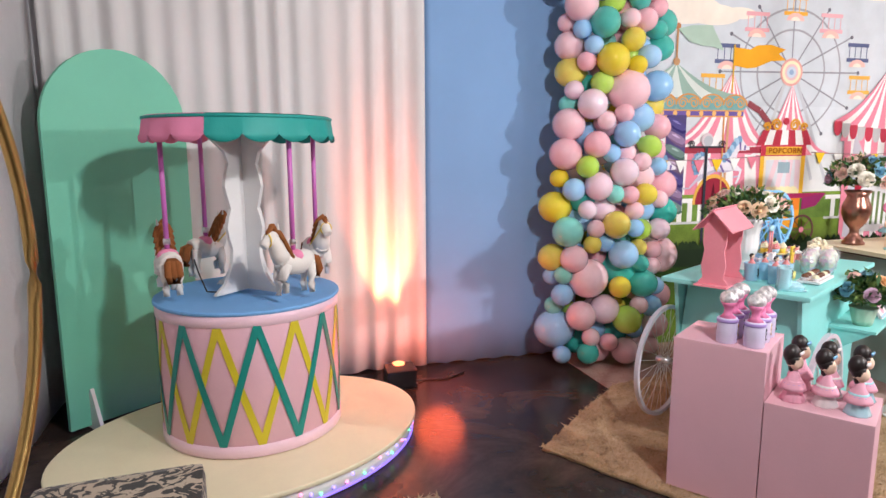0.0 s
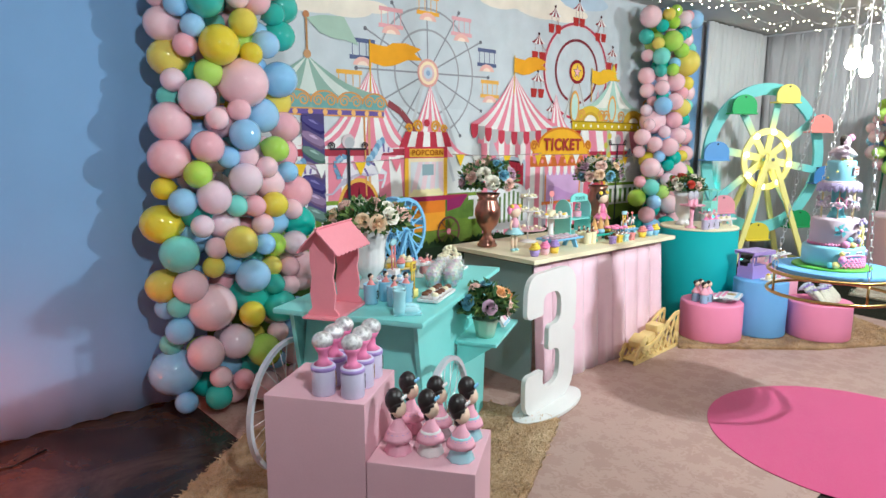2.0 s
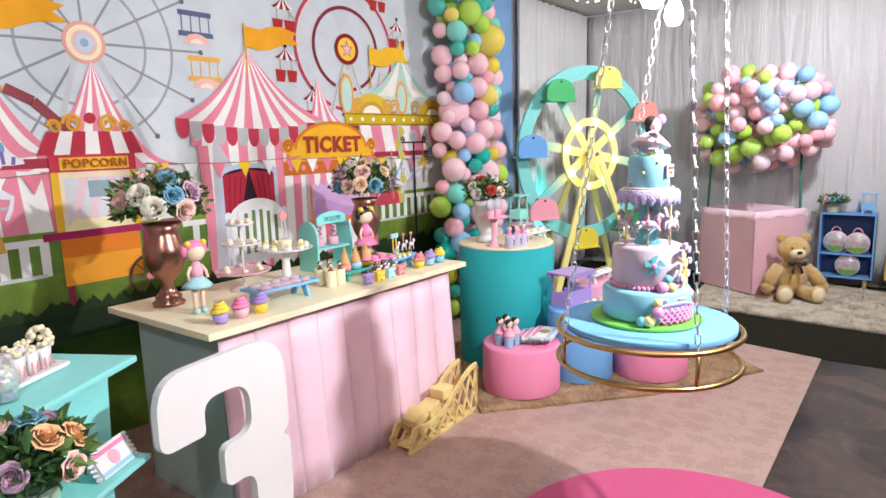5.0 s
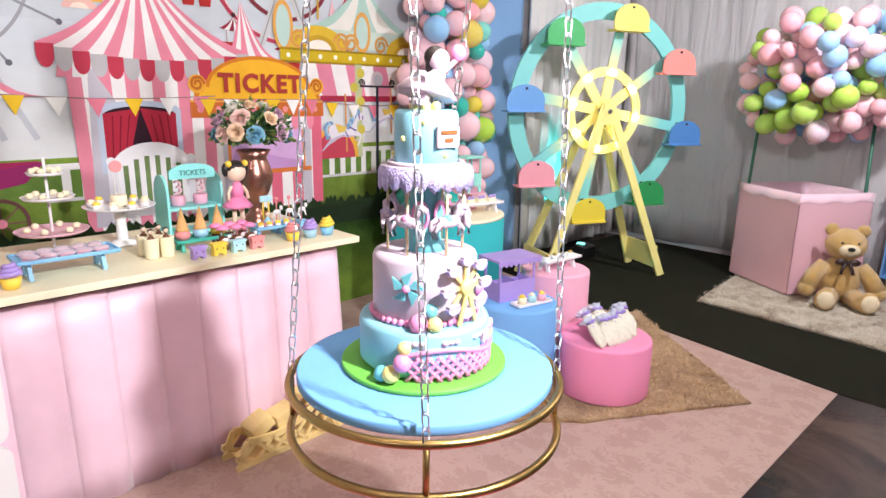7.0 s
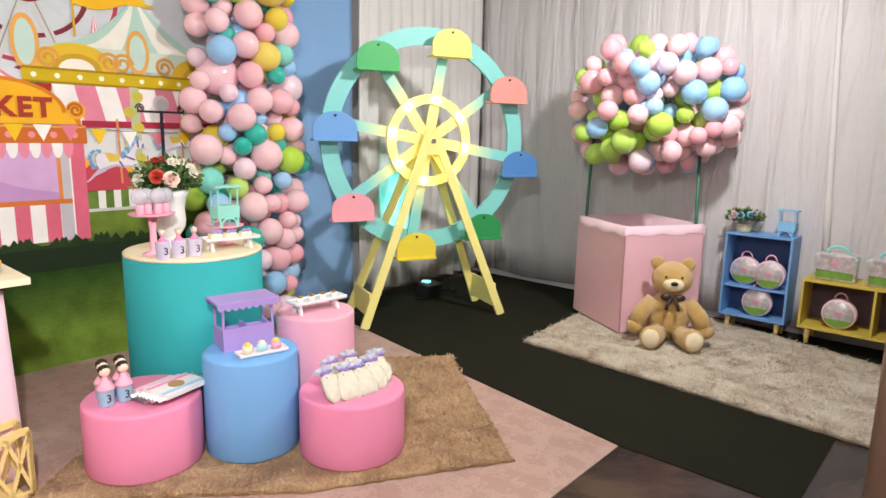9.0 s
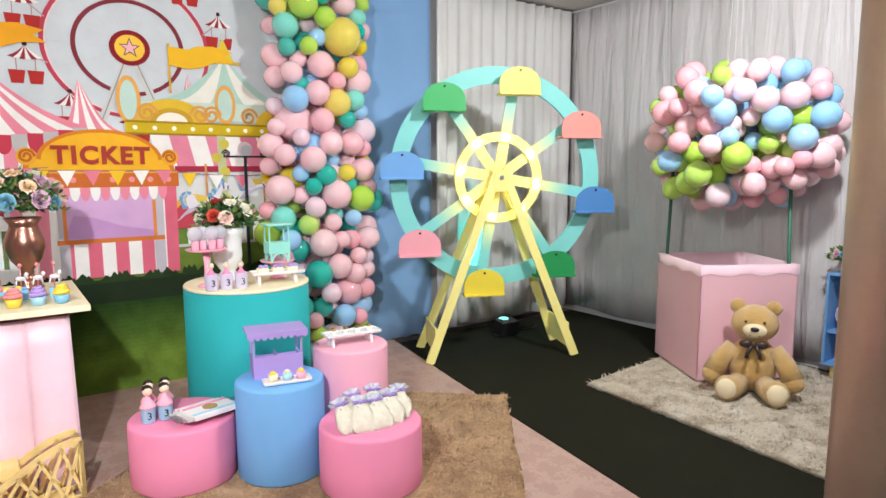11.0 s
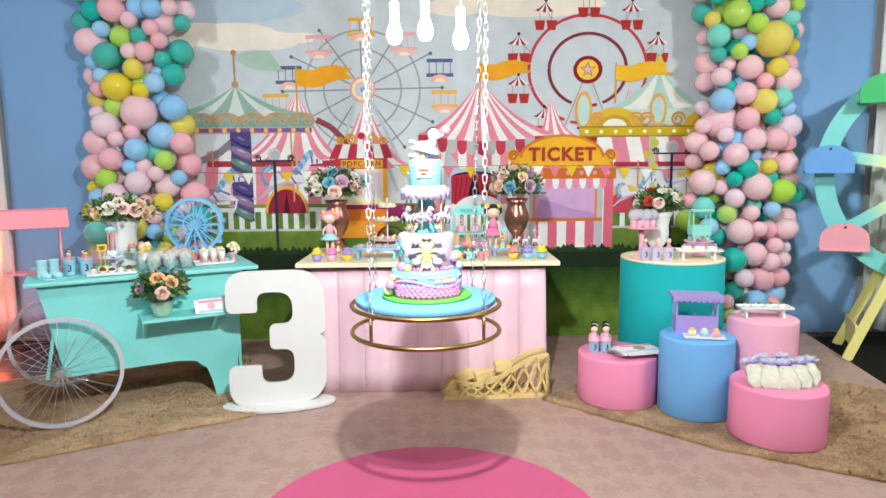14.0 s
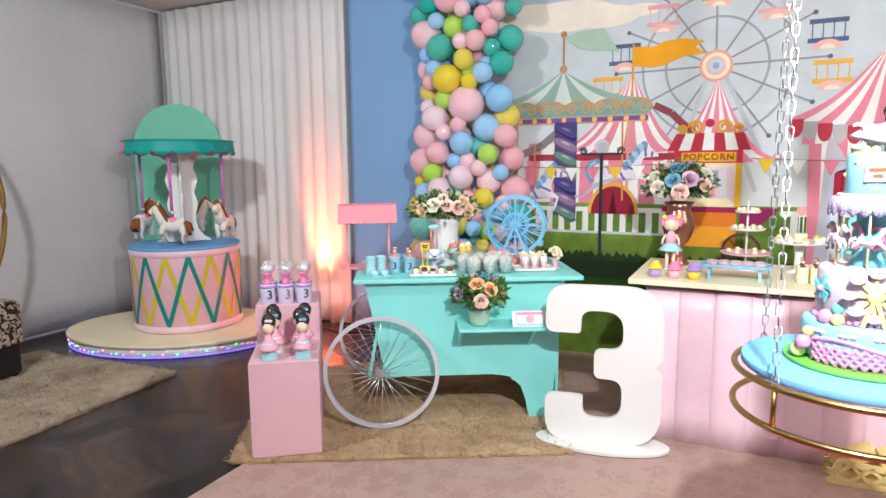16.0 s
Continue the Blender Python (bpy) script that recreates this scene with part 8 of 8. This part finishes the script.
def ticket_stand(m):
    t = thing("ticket_booth_stand", m, "mint ticket booth stand holding two number three cakes", "display stand")
    for e in (-1, 1):
        pts = [(-0.08, 0.0), (0.08, 0.0), (0.08, 0.2)] + [(0.08 * cos(a), 0.2 + 0.09 * sin(a)) for a in (pi * k / 10 for k in range(1, 10))] + [(-0.08, 0.2)]
        part("side_board", slab(NB(), pts, 0.012, pose(e * 0.13 + 0.006, 0, 0, 0, 0, 90)), M_mint, t)
    part("sign_board", slab(NB(), [(-0.11, 0.0), (0.11, 0.0), (0.11, 0.03)] + [(0.11 * cos(a), 0.03 + 0.04 * sin(a)) for a in (pi * k / 10 for k in range(1, 10))] + [(-0.11, 0.03)], 0.012, pose(0, -0.06, 0.27)), M_mint, t)
    for z in (0.012, 0.13):
        part("shelf", box(NB(), (0, 0, z), (0.25, 0.14, 0.012)), M_mint, t)
    lettering("TICKETS", 0.034, 0.001, mat("teal_ink", lin(60, 120, 116), 0.6), "lettering", t, pose(0, -0.063, 0.297, 90, 0, 0), "teal lettering")
    for x in (-0.055, 0.055):
        part("jar", lathe(NB(), rounded(0.034, 0.137, 0.185, 0.005), 20, pose(x, 0, 0)), M_pinklt, t)
        lettering("3", 0.09, 0.01, M_pinkbox, "number_cake", t, pose(x, -0.01, 0.222, 90, 0, 0), "pale pink number three")


ticket_stand((5.36, 3.46, ZT))
for k in range(6):
    t = thing("horse_treat", (5.32 + 0.062 * (k % 3), 3.03 + 0.07 * (k // 3), ZT), "chocolate cup with white sugar horse and pink roof", "sweet figure", group="horse treats")
    part("cup", lathe(NB(), [(0.0, 0.0), (0.016, 0.0), (0.019, 0.055), (0.0, 0.055)], 14), M_choc, t)
    bm = NB()
    ball(bm, (0, -0.022, 0.045), 0.011, 8, 6, (1.6, 0.7, 0.8))
    ball(bm, (0.018, -0.022, 0.058), 0.007, 8, 6, (1.2, 0.8, 1.3))
    for x in (-0.012, 0.012):
        tube(bm, [(x, -0.022, 0.04), (x, -0.022, 0.018)], 0.003, 5)
    part("sugar_horse", bm, M_paper, t)
    part("roof", lathe(NB(), [(0.026, 0.088), (0.03, 0.092), (0.014, 0.104), (0.0, 0.106)], 16, wave=lambda a, i: 1 + 0.06 * cos(a * 8)), M_gum, t)
    part("stick", tube(NB(), [(0, 0, 0.05), (0, 0, 0.09)], 0.003, 6), M_gold, t)
for k, mt in enumerate((M_lilac, M_icing_yellow, M_babyblue, M_coral)):
    t = thing("toy_box", pose(5.17 + 0.09 * k, 2.945 + 0.005 * k, ZT, 0, 0, 4), "small painted toy chest at the table edge", "toy chest", group="toy chests")
    part("lid", box(NB(), (0, 0, 0.048), (0.066, 0.036, 0.012), bevel=0.002), mt, t)
    part("chest", slab(NB(), [(-0.028, 0.0), (-0.014, 0.0), (-0.01, 0.01), (0.01, 0.01), (0.014, 0.0), (0.028, 0.0), (0.028, 0.042), (-0.028, 0.042)], 0.028, pose(0, -0.014, 0)), mt, t)
    for x in (-0.015, 0.015):
        part("button", ball(NB(), (x, -0.0145, 0.03), 0.0035, 6, 5), M_choc, t)
tray((5.6, 3.12, ZT), 0.2, 0.11, M_bluept, "light blue footed tray with carousel sweets", legs=0.045)
t = thing("carousel_sweet", (5.58, 3.12, ZT + 0.056), "small yellow-poled carousel sweet with blue roof", "sweet figure")
part("base", lathe(NB(), rounded(0.034, 0.0, 0.02, 0.004), 20), M_coral, t)
for x in (-0.014, 0.014):
    part("pole", tube(NB(), [(x, 0, 0.02), (x, 0, 0.12)], 0.004, 8), M_icing_yellow, t)
part("figure", figurine(NB(), pose(0, -0.012, 0.02), 0.04, None), [M_bluecup, M_hair, M_skin], t)
part("roof_sign", box(NB(), (0, 0, 0.13), (0.06, 0.014, 0.03), bevel=0.008), M_babyblue, t)
for k in range(4):
    sweet((5.53 + 0.045 * k, 3.085, ZT + 0.0565), "yellow sugar sweet on the blue tray", [(0.011, 0.0), (0.014, 0.014)], M_paper, M_icing_yellow, 0.013)
for k in range(3):
    t = thing("carousel_horse_sweet", (5.68 + 0.07 * k, 3.2, ZT), "white sugar horse on a striped stick in a blue box", "sweet figure", group="carousel horse sweets")
    part("box", box(NB(), (0, 0, 0.022), (0.05, 0.05, 0.044), bevel=0.003), M_bluept, t)
    part("stick", tube(NB(), [(0, 0, 0.044), (0, 0, 0.16)], 0.003, 6), M_coral, t)
    part("ball_top", ball(NB(), (0, 0, 0.165), 0.01, 10, 7), M_coral, t)
    bm = NB()
    ball(bm, (0, -0.004, 0.1), 0.015, 8, 6, (1.5, 0.7, 0.8))
    ball(bm, (0.024, -0.004, 0.118), 0.009, 8, 6, (1.1, 0.8, 1.4))
    for x in (-0.016, 0.016):
        tube(bm, [(x, -0.004, 0.094), (x * 1.4, -0.004, 0.066)], 0.004, 5)
    part("sugar_horse", bm, M_paper, t)

# ---------------------------------------------------------------- sweets on the pedestals
ZP = 0.8835
for k in range(3):
    cup_figure((6.5 + 0.075 * k, 2.9 - 0.01 * k, ZP), M_cup, M_gum, "lilac tin with a pink top and number three", r=0.034, h=0.085, three=True, fig=0.05, hair=M_glitter, name="favour_tin")
t = pedestal_plate((6.52, 3.04, ZP), 0.11, 0.2, M_pinklt, "pink cake stand holding globe lollipops")
for k in range(4):
    q = thing("globe_lollipop", (6.46 + 0.045 * k, 3.03 + 0.02 * (k % 2), ZP + 0.201), "clear globe lollipop with dark dots in a pink tin", "lollipop", group="globe lollipops")
    part("tin", lathe(NB(), rounded(0.02, 0.0, 0.05, 0.003), 16), M_pinklt, q)
    part("globe", ball(NB(), (0, 0, 0.088), 0.04, 16, 10, (1, 0.55, 1)), M_foil, q, "clear round globe")
    part("sprinkle_core", ball(NB(), (0, 0, 0.088), 0.026, 12, 8, (1, 0.5, 1)), M_glitter, q)
tray(pose(6.87, 2.93, ZP, 0, 0, -8), 0.28, 0.11, M_paper, "white footed tray with purple bow parcels", legs=0.05)
for k in range(3):
    q = thing("bow_parcel", pose(6.79 + 0.08 * k, 2.94 - 0.012 * k, ZP + 0.0605, 0, 0, 0), "small white parcel tied with a purple bow", "parcel", group="bow parcels")
    part("parcel", box(NB(), (0, 0, 0.014), (0.06, 0.035, 0.028), bevel=0.006), M_cream, q)
    bm = NB()
    for e in (-1, 1):
        ball(bm, (e * 0.014, -0.012, 0.034), 0.014, 8, 6, (1.1, 0.6, 0.8))
    part("bow", bm, M_lilac, q, "purple satin bow")


def toy_cart(m, s, mt, label, name="toy_kiosk"):
    t = thing(name, m, label, "toy kiosk", group="toy kiosks")
    part("counter", box(NB(), (0, 0, 0.3 * s), (0.5 * s, 0.34 * s, 0.26 * s), bevel=0.004), mt, t)
    for x in (-0.22, 0.22):
        for y in (-0.14, 0.14):
            part("post", box(NB(), (x * s, y * s, 0.6 * s), (0.03 * s, 0.03 * s, 0.4 * s)), mt, t)
    part("roof", box(NB(), (0, 0, 0.82 * s), (0.6 * s, 0.42 * s, 0.05 * s), bevel=0.006), mt, t)
    for y in (-0.17, 0.17):
        part("end_arch", ring_slab(NB(), 0.2 * s, 0.16 * s, 0.02 * s, 20, c=(0, 0.0), y0=y * s - 0.01 * s, a0=0, a1=pi), mt, t)
        for x in (-0.2, 0.2):
            part("leg", box(NB(), (x * s, y * s, 0.09 * s), (0.04 * s, 0.03 * s, 0.18 * s)), mt, t)
    return t


t = pedestal_plate((6.93, 3.08, ZP), 0.1, 0.1, M_pinklt, "small pink cake stand under a mint kiosk")
toy_cart((6.93, 3.08, ZP + 0.1005), 0.26, mat("mint_toy_paint", lin(150, 222, 208), 0.5), "mint green wooden toy kiosk on a cake stand")


def market_stall(m):
    t = thing("toy_stall", m, "lilac wooden toy market stall with scalloped roof", "toy stall")
    w, d = 0.12, 0.07
    part("counter", box(NB(), (0, 0, 0.06), (2 * w, 2 * d, 0.008)), M_lilac, t)
    part("front_board", box(NB(), (0, -d, 0.055), (2 * w, 0.008, 0.11), bevel=0.001), M_lilac, t)
    part("back_board", box(NB(), (0, d, 0.04), (2 * w, 0.008, 0.08)), M_lilac, t)
    for x in (-w + 0.005, w - 0.005):
        part("side_board", box(NB(), (x, 0, 0.05), (0.008, 2 * d, 0.1)), M_lilac, t)
        for y in (-d + 0.006, d - 0.006):
            part("post", box(NB(), (x, y, 0.155), (0.01, 0.01, 0.13)), M_lilac, t)
    part("roof", box(NB(), (0, 0, 0.228), (2 * w + 0.05, 2 * d + 0.05, 0.012), bevel=0.002), M_lilac, t)
    for y in (-d - 0.024, d + 0.018):
        pts = [(-w - 0.025, 0.03), (-w - 0.025, 0.012)] + [(-w - 0.025 + (2 * w + 0.05) * (k + q) / 9, 0.012 - 0.016 * sin(pi * q)) for k in range(9) for q in (0.0, 0.33, 0.66)] + [(w + 0.025, 0.012), (w + 0.025, 0.03)]
        part("scalloped_valance", slab(NB(), pts, 0.006, pose(0, y, 0.2)), M_lilac, t)
    part("divider", box(NB(), (0, 0, 0.085), (0.006, 2 * d - 0.02, 0.045)), M_lilac, t)


market_stall(pose(6.7, 2.54, 0.4935, 0, 0, -12))
tray(pose(6.69, 2.375, 0.4935, 0, 0, -12), 0.22, 0.075, M_paper, "white tray of three iced cakes on the blue pedestal")
for k, mt in enumerate((M_cream, M_babyblue, M_pinklt)):
    sweet((6.625 + 0.065 * k, 2.388 - 0.014 * k, 0.506), "small iced cake with a gold topping", [(0.022, 0.0), (0.022, 0.035)], mt, M_icing_yellow if k != 1 else M_cream, 0.014)
tray(pose(7.115, 2.52, 0.5835, 0, 0, -6), 0.3, 0.1, M_ceramic, "white footed tray with gilded cups on the pink pedestal", legs=0.05)
for k in range(4):
    sweet((7.015 + 0.066 * k, 2.53 - 0.008 * k, 0.644), "white cup with a gilded ornament", [(0.016, 0.0), (0.02, 0.022)], M_ceramic, M_gold, 0.012)
for k in range(4):
    cup_figure((6.12 + 0.075 * (k % 2) + 0.02 * (k // 2), 2.68 + 0.08 * (k // 2), 0.3285), M_bluecup, M_pinklt, "light blue cup with a sugar doll and number three", r=0.034, h=0.08, three=True, fig=0.078)
for k in range(3):
    wrapped_bar(pose(6.35 + 0.012 * k, 2.66 - 0.045 * k, 0.3285 + 0.0145 * k, 0, 0, 14), "pink and white wrapped chocolate bars in a fan", 1.75, True)


def favour_bag(m, tint):
    t = thing("favour_bag", m, "cream cloth favour bag tied with purple ribbon", "favour bag", group="favour bags")
    bm = NB()
    # a plump pouch lying on its back, its neck raised
    rows = []
    for y, w, h in ((-0.085, 0.03, 0.006), (-0.08, 0.056, 0.03), (-0.045, 0.066, 0.06), (0.0, 0.06, 0.066), (0.035, 0.042, 0.054), (0.055, 0.02, 0.034)):
        lift = 0.05 * max(0.0, (y + 0.03) / 0.085)
        rows.append([bm.verts.new((w * cos(a) * (1 + 0.09 * cos(a * 5 + y * 60)), y, lift + h / 2 + h / 2 * sin(a) + 0.006 * sin(a * 7 + y * 90))) for a in (2 * pi * k / 18 for k in range(18))])
    for p, q in zip(rows, rows[1:]):
        for k in range(18):
            bm.faces.new((p[k], p[(k + 1) % 18], q[(k + 1) % 18], q[k])).smooth = True
    bm.faces.new(rows[0])
    bm.faces.new(rows[-1])
    part("bag", bm, M_linen, t)
    part("frill", lathe(NB(), [(0.014, 0.0), (0.03, 0.014), (0.052, 0.034), (0.048, 0.034), (0.01, 0.006)], 28, pose(0, 0.052, 0.066, -78, 0, 0), wave=lambda a, i: 1 + 0.16 * cos(a * 7)), tint, t, "gathered gauze frill")
    bm = NB()
    for e in (-1, 1):
        ball(bm, (e * 0.022, 0.05, 0.092), 0.016, 10, 7, (1.25, 0.6, 0.8))
        ball(bm, (e * 0.016, 0.03, 0.078), 0.014, 8, 6, (0.7, 1.3, 0.5))
    ball(bm, (0, 0.042, 0.094), 0.01, 8, 6)
    part("bow", bm, M_violet, t, "shiny purple bow")


M_linen = mat("cream_linen", lin(232, 226, 208), 0.85, scale=30, fine=240, vary=0.14, bump=0.7, depth=0.008)
M_violet = mat("violet_satin", lin(150, 124, 196), 0.35, vary=0.1)
M_gauze = mat("pale_blue_gauze", lin(222, 228, 244), 0.5, alpha=0.6, scale=40, vary=0.12)
for k, (x, y, a, tilt, up) in enumerate(((-0.15, -0.02, 16, 24, 0.031), (-0.075, -0.05, -6, 27, 0.034), (0.005, -0.06, 5, 23, 0.03), (0.085, -0.045, -9, 26, 0.033), (0.155, -0.01, -20, 25, 0.032), (-0.03, 0.075, 8, 14, 0.024), (0.07, 0.08, -10, 15, 0.025))):
    favour_bag(pose(6.99 + x, 2.1 + y, 0.3235 + up, tilt, 0, a - 8) @ Matrix.Diagonal((0.92, 0.95, 0.72, 1)), M_gauze)

# ---------------------------------------------------------------- corner with bear and shelves
def teddy(m):
    M_fur = mat("golden_plush", lin(222, 178, 104), 0.95, scale=14, fine=260, vary=0.18, bump=1.0, depth=0.012, sheen=0.6)
    M_pad = mat("cream_plush", lin(236, 218, 184), 0.95, fine=260, vary=0.1, bump=0.6, sheen=0.5)
    t = thing("teddy_bear", m, "golden brown plush teddy bear sitting with a dark bow", "teddy bear")
    part("body", ball(NB(), (0, 0.02, 0.19), 0.15, 24, 16, (1.0, 0.85, 1.25)), M_fur, t)
    part("head", ball(NB(), (0, -0.01, 0.47), 0.13, 24, 16, (1.1, 0.95, 0.95)), M_fur, t)
    part("snout", ball(NB(), (0, -0.115, 0.445), 0.062, 18, 12, (1.15, 0.85, 0.8)), M_pad, t, "cream plush snout")
    part("nose", ball(NB(), (0, -0.165, 0.462), 0.02, 12, 8, (1.3, 0.7, 0.8)), M_black, t)
    part("mouth", tube(NB(), [(-0.03, -0.152, 0.418), (0, -0.162, 0.43), (0.03, -0.152, 0.418)], 0.003, 6), M_black, t)
    for e in (-1, 1):
        part("eye", ball(NB(), (e * 0.052, -0.113, 0.497), 0.012, 10, 8), M_black, t)
        ear = part("ear", ball(NB(), (e * 0.105, 0.0, 0.575), 0.05, 16, 10, (1, 0.55, 1)), M_fur, t)
        part("arm", tube(NB(), [(e * 0.12, 0.0, 0.3), (e * 0.19, -0.04, 0.22), (e * 0.235, -0.08, 0.13)], lambda u: 0.055 + 0.012 * u, 14), M_fur, t)
        part("paw", ball(NB(), (e * 0.238, -0.085, 0.12), 0.065, 14, 10, (1, 1, 1)), M_fur, t)
        part("leg", tube(NB(), [(e * 0.07, -0.05, 0.075), (e * 0.11, -0.17, 0.07), (e * 0.14, -0.24, 0.075)], lambda u: 0.07, 14), M_fur, t)
        part("foot", ball(NB(), (e * 0.14, -0.25, 0.085), 0.08, 16, 12, (0.95, 0.6, 1.05)), M_fur, t)
        part("foot_pad", ball(NB(), (e * 0.143, -0.275, 0.088), 0.064, 16, 10, (0.95, 0.5, 1.05)), M_pad, t, "cream foot pad")
    bm = NB()
    for e in (-1, 1):
        ball(bm, (e * 0.045, -0.13, 0.355), 0.035, 12, 8, (1.2, 0.5, 0.75))
        tube(bm, [(e * 0.01, -0.135, 0.35), (e * 0.035, -0.14, 0.3), (e * 0.04, -0.145, 0.265)], 0.012, 6)
    ball(bm, (0, -0.138, 0.354), 0.016, 10, 8)
    part("bow", bm, mat("dark_brown_ribbon", lin(54, 36, 34), 0.4), t, "dark spotted ribbon bow")


teddy(pose(9.62, 1.64, 0.032, 0, 0, -62))


def picture_bag(m, lunch, label, group):
    """A small printed bag: pale picture over a green meadow."""
    t = thing("printed_bag", m, label, "bag", group=group)
    M_pic = mat("silver_print", lin(206, 200, 202), 0.28, 0.35, scale=26, fine=80, vary=0.45, coat=0.4)
    M_gr = mat("meadow_print", lin(112, 158, 66), 0.35, scale=30, fine=90, vary=0.2, coat=0.4)
    if lunch:
        w, h, d = 0.135, 0.2, 0.1
        part("body", box(NB(), (0, 0, h / 2), (2 * w, d, h), bevel=0.03), M_pic, t)
        part("zip_band", box(NB(), (0, 0, h - 0.032), (2 * w + 0.004, d + 0.004, 0.012), bevel=0.005), M_mint, t, "mint zip band")
        part("front_print", slab(NB(), [(-w + 0.02, 0.07), (w - 0.02, 0.07), (w - 0.02, h - 0.02), (-w + 0.02, h - 0.02)], 0.003, y0=-d / 2 - 0.0028), M_pic, t)
        part("meadow", slab(NB(), [(-w + 0.02, 0.02), (w - 0.02, 0.02), (w - 0.02, 0.07), (-w + 0.02, 0.075)], 0.003, y0=-d / 2 - 0.0028), M_gr, t)
        part("writing_bar", box(NB(), (0, -d / 2 - 0.004, 0.13), (0.05, 0.002, 0.018), bevel=0.0005), M_gum, t)
        part("handle", tube(NB(), [(0.07 * cos(a), 0, h - 0.005 + 0.05 * sin(a)) for a in (pi * k / 10 for k in range(11))], 0.009, 8), M_mint, t, "mint carrying strap")
    else:
        r, d = 0.11, 0.07
        part("body", lathe(NB(), rounded(r, -d / 2, d / 2, 0.014), 32, pose(0, 0, r, 90, 0, 0)), M_satin, t)
        part("front_print", lathe(NB(), [(r - 0.012, 0.0), (r - 0.014, 0.002), (0.0, 0.002)], 32, pose(0, -d / 2 - 0.0001, r, 90, 0, 0)), M_pic, t)
        part("meadow", slab(NB(), [((r - 0.014) * cos(a), r + (r - 0.014) * sin(a)) for a in (radians(205 + 130 * k / 14) for k in range(15))], 0.002, y0=-d / 2 - 0.0045), M_gr, t)
        part("writing_bar", box(NB(), (0, -d / 2 - 0.0045, r + 0.01), (0.045, 0.002, 0.016), bevel=0.0005), M_gum, t)
        part("strap", tube(NB(), [(0.04 * cos(a), 0, 2 * r - 0.008 + 0.05 * sin(a)) for a in (pi * k / 10 for k in range(11))], 0.006, 8), M_pinklt, t)


def shelf_unit(m, w, h, d, leg, mt, dividers, shelves, label, back):
    t = thing("shelf_unit", m, label, "shelf")
    part("top_board", box(NB(), (0, d / 2, leg + h - 0.008), (w, d, 0.016), bevel=0.002), mt, t)
    part("bottom_board", box(NB(), (0, d / 2, leg + 0.008), (w, d, 0.016), bevel=0.002), mt, t)
    for x in [-w / 2 + 0.008, w / 2 - 0.008] + dividers:
        part("upright", box(NB(), (x, d / 2, leg + h / 2), (0.016, d, h - 0.033), bevel=0.001), mt, t)
    for z in shelves:
        part("shelf_board", box(NB(), (0, d / 2 + 0.005, leg + z), (w - 0.034, d - 0.02, 0.014)), mt, t)
    part("back_board", box(NB(), (0, d - 0.004, leg + h / 2), (w - 0.034, 0.008, h - 0.034)), back, t, "darker back board")
    for x in (-w / 2 + 0.06, w / 2 - 0.06):
        for y in (0.05, d - 0.05):
            part("leg", lathe(NB(), [(0.014, 0.0), (0.022, leg)], 14, pose(x, y, 0)), M_wood, t)


M_navy = mat("deep_blue_paint", lin(58, 84, 134), 0.6)
shelf_unit(pose(10.31, 1.27, 0.006, 0, 0, -90), 0.48, 0.66, 0.25, 0.12, mat("cornflower_paint", lin(110, 160, 216), 0.5, vary=0.05), [], [0.24], "blue two-compartment shelf on wooden legs by the wall", M_navy)
SB = pose(10.31, 1.27, 0.006, 0, 0, -90)
picture_bag(SB @ pose(-0.1, 0.12, 0.367), False, "round pink bag with a meadow print in the blue shelf", "round bags")
picture_bag(SB @ pose(0.09, 0.07, 0.367), False, "round pink bag with a meadow print and strap", "round bags")
picture_bag(SB @ pose(0.02, 0.08, 0.136), False, "round pink bag lying in the lower compartment", "round bags")
toy_cart(SB @ pose(0.16, 0.12, 0.78), 0.24, M_bluept, "light blue wooden toy kiosk on the shelf")
t = thing("flower_pot", SB @ pose(-0.14, 0.1, 0.78), "small white pot with low mixed flowers on the shelf", "flower pot")
part("pot", lathe(NB(), [(0.0, 0.0), (0.05, 0.0), (0.055, 0.06), (0.0, 0.06)], 24), M_cream, t)
bouquet(t, 0.12, 0.11, 0.05, ["peach", "blue", "mauve", "ivory"], 8, 55, 0.032, 260, 0.06)
YB_ = pose(10.24, 0.33, 0.036, 0, 0, -90)
shelf_unit(YB_, 1.2, 0.36, 0.32, 0.12, mat("ochre_paint", lin(206, 182, 78), 0.5, vary=0.06), [-0.15, 0.27], [], "ochre yellow low shelf with open compartments on legs", mat("plum_board", lin(96, 74, 92), 0.6))
for x in (-0.42, -0.1, 0.22):
    picture_bag(YB_ @ pose(x, 0.12, 0.48), True, "mint lunch bag with a meadow print on the shelf", "lunch bags")
for x in (-0.36, 0.06, 0.43):
    picture_bag(YB_ @ pose(x, 0.1, 0.136), False, "round pink bag with a meadow print in the ochre shelf", "round bags")
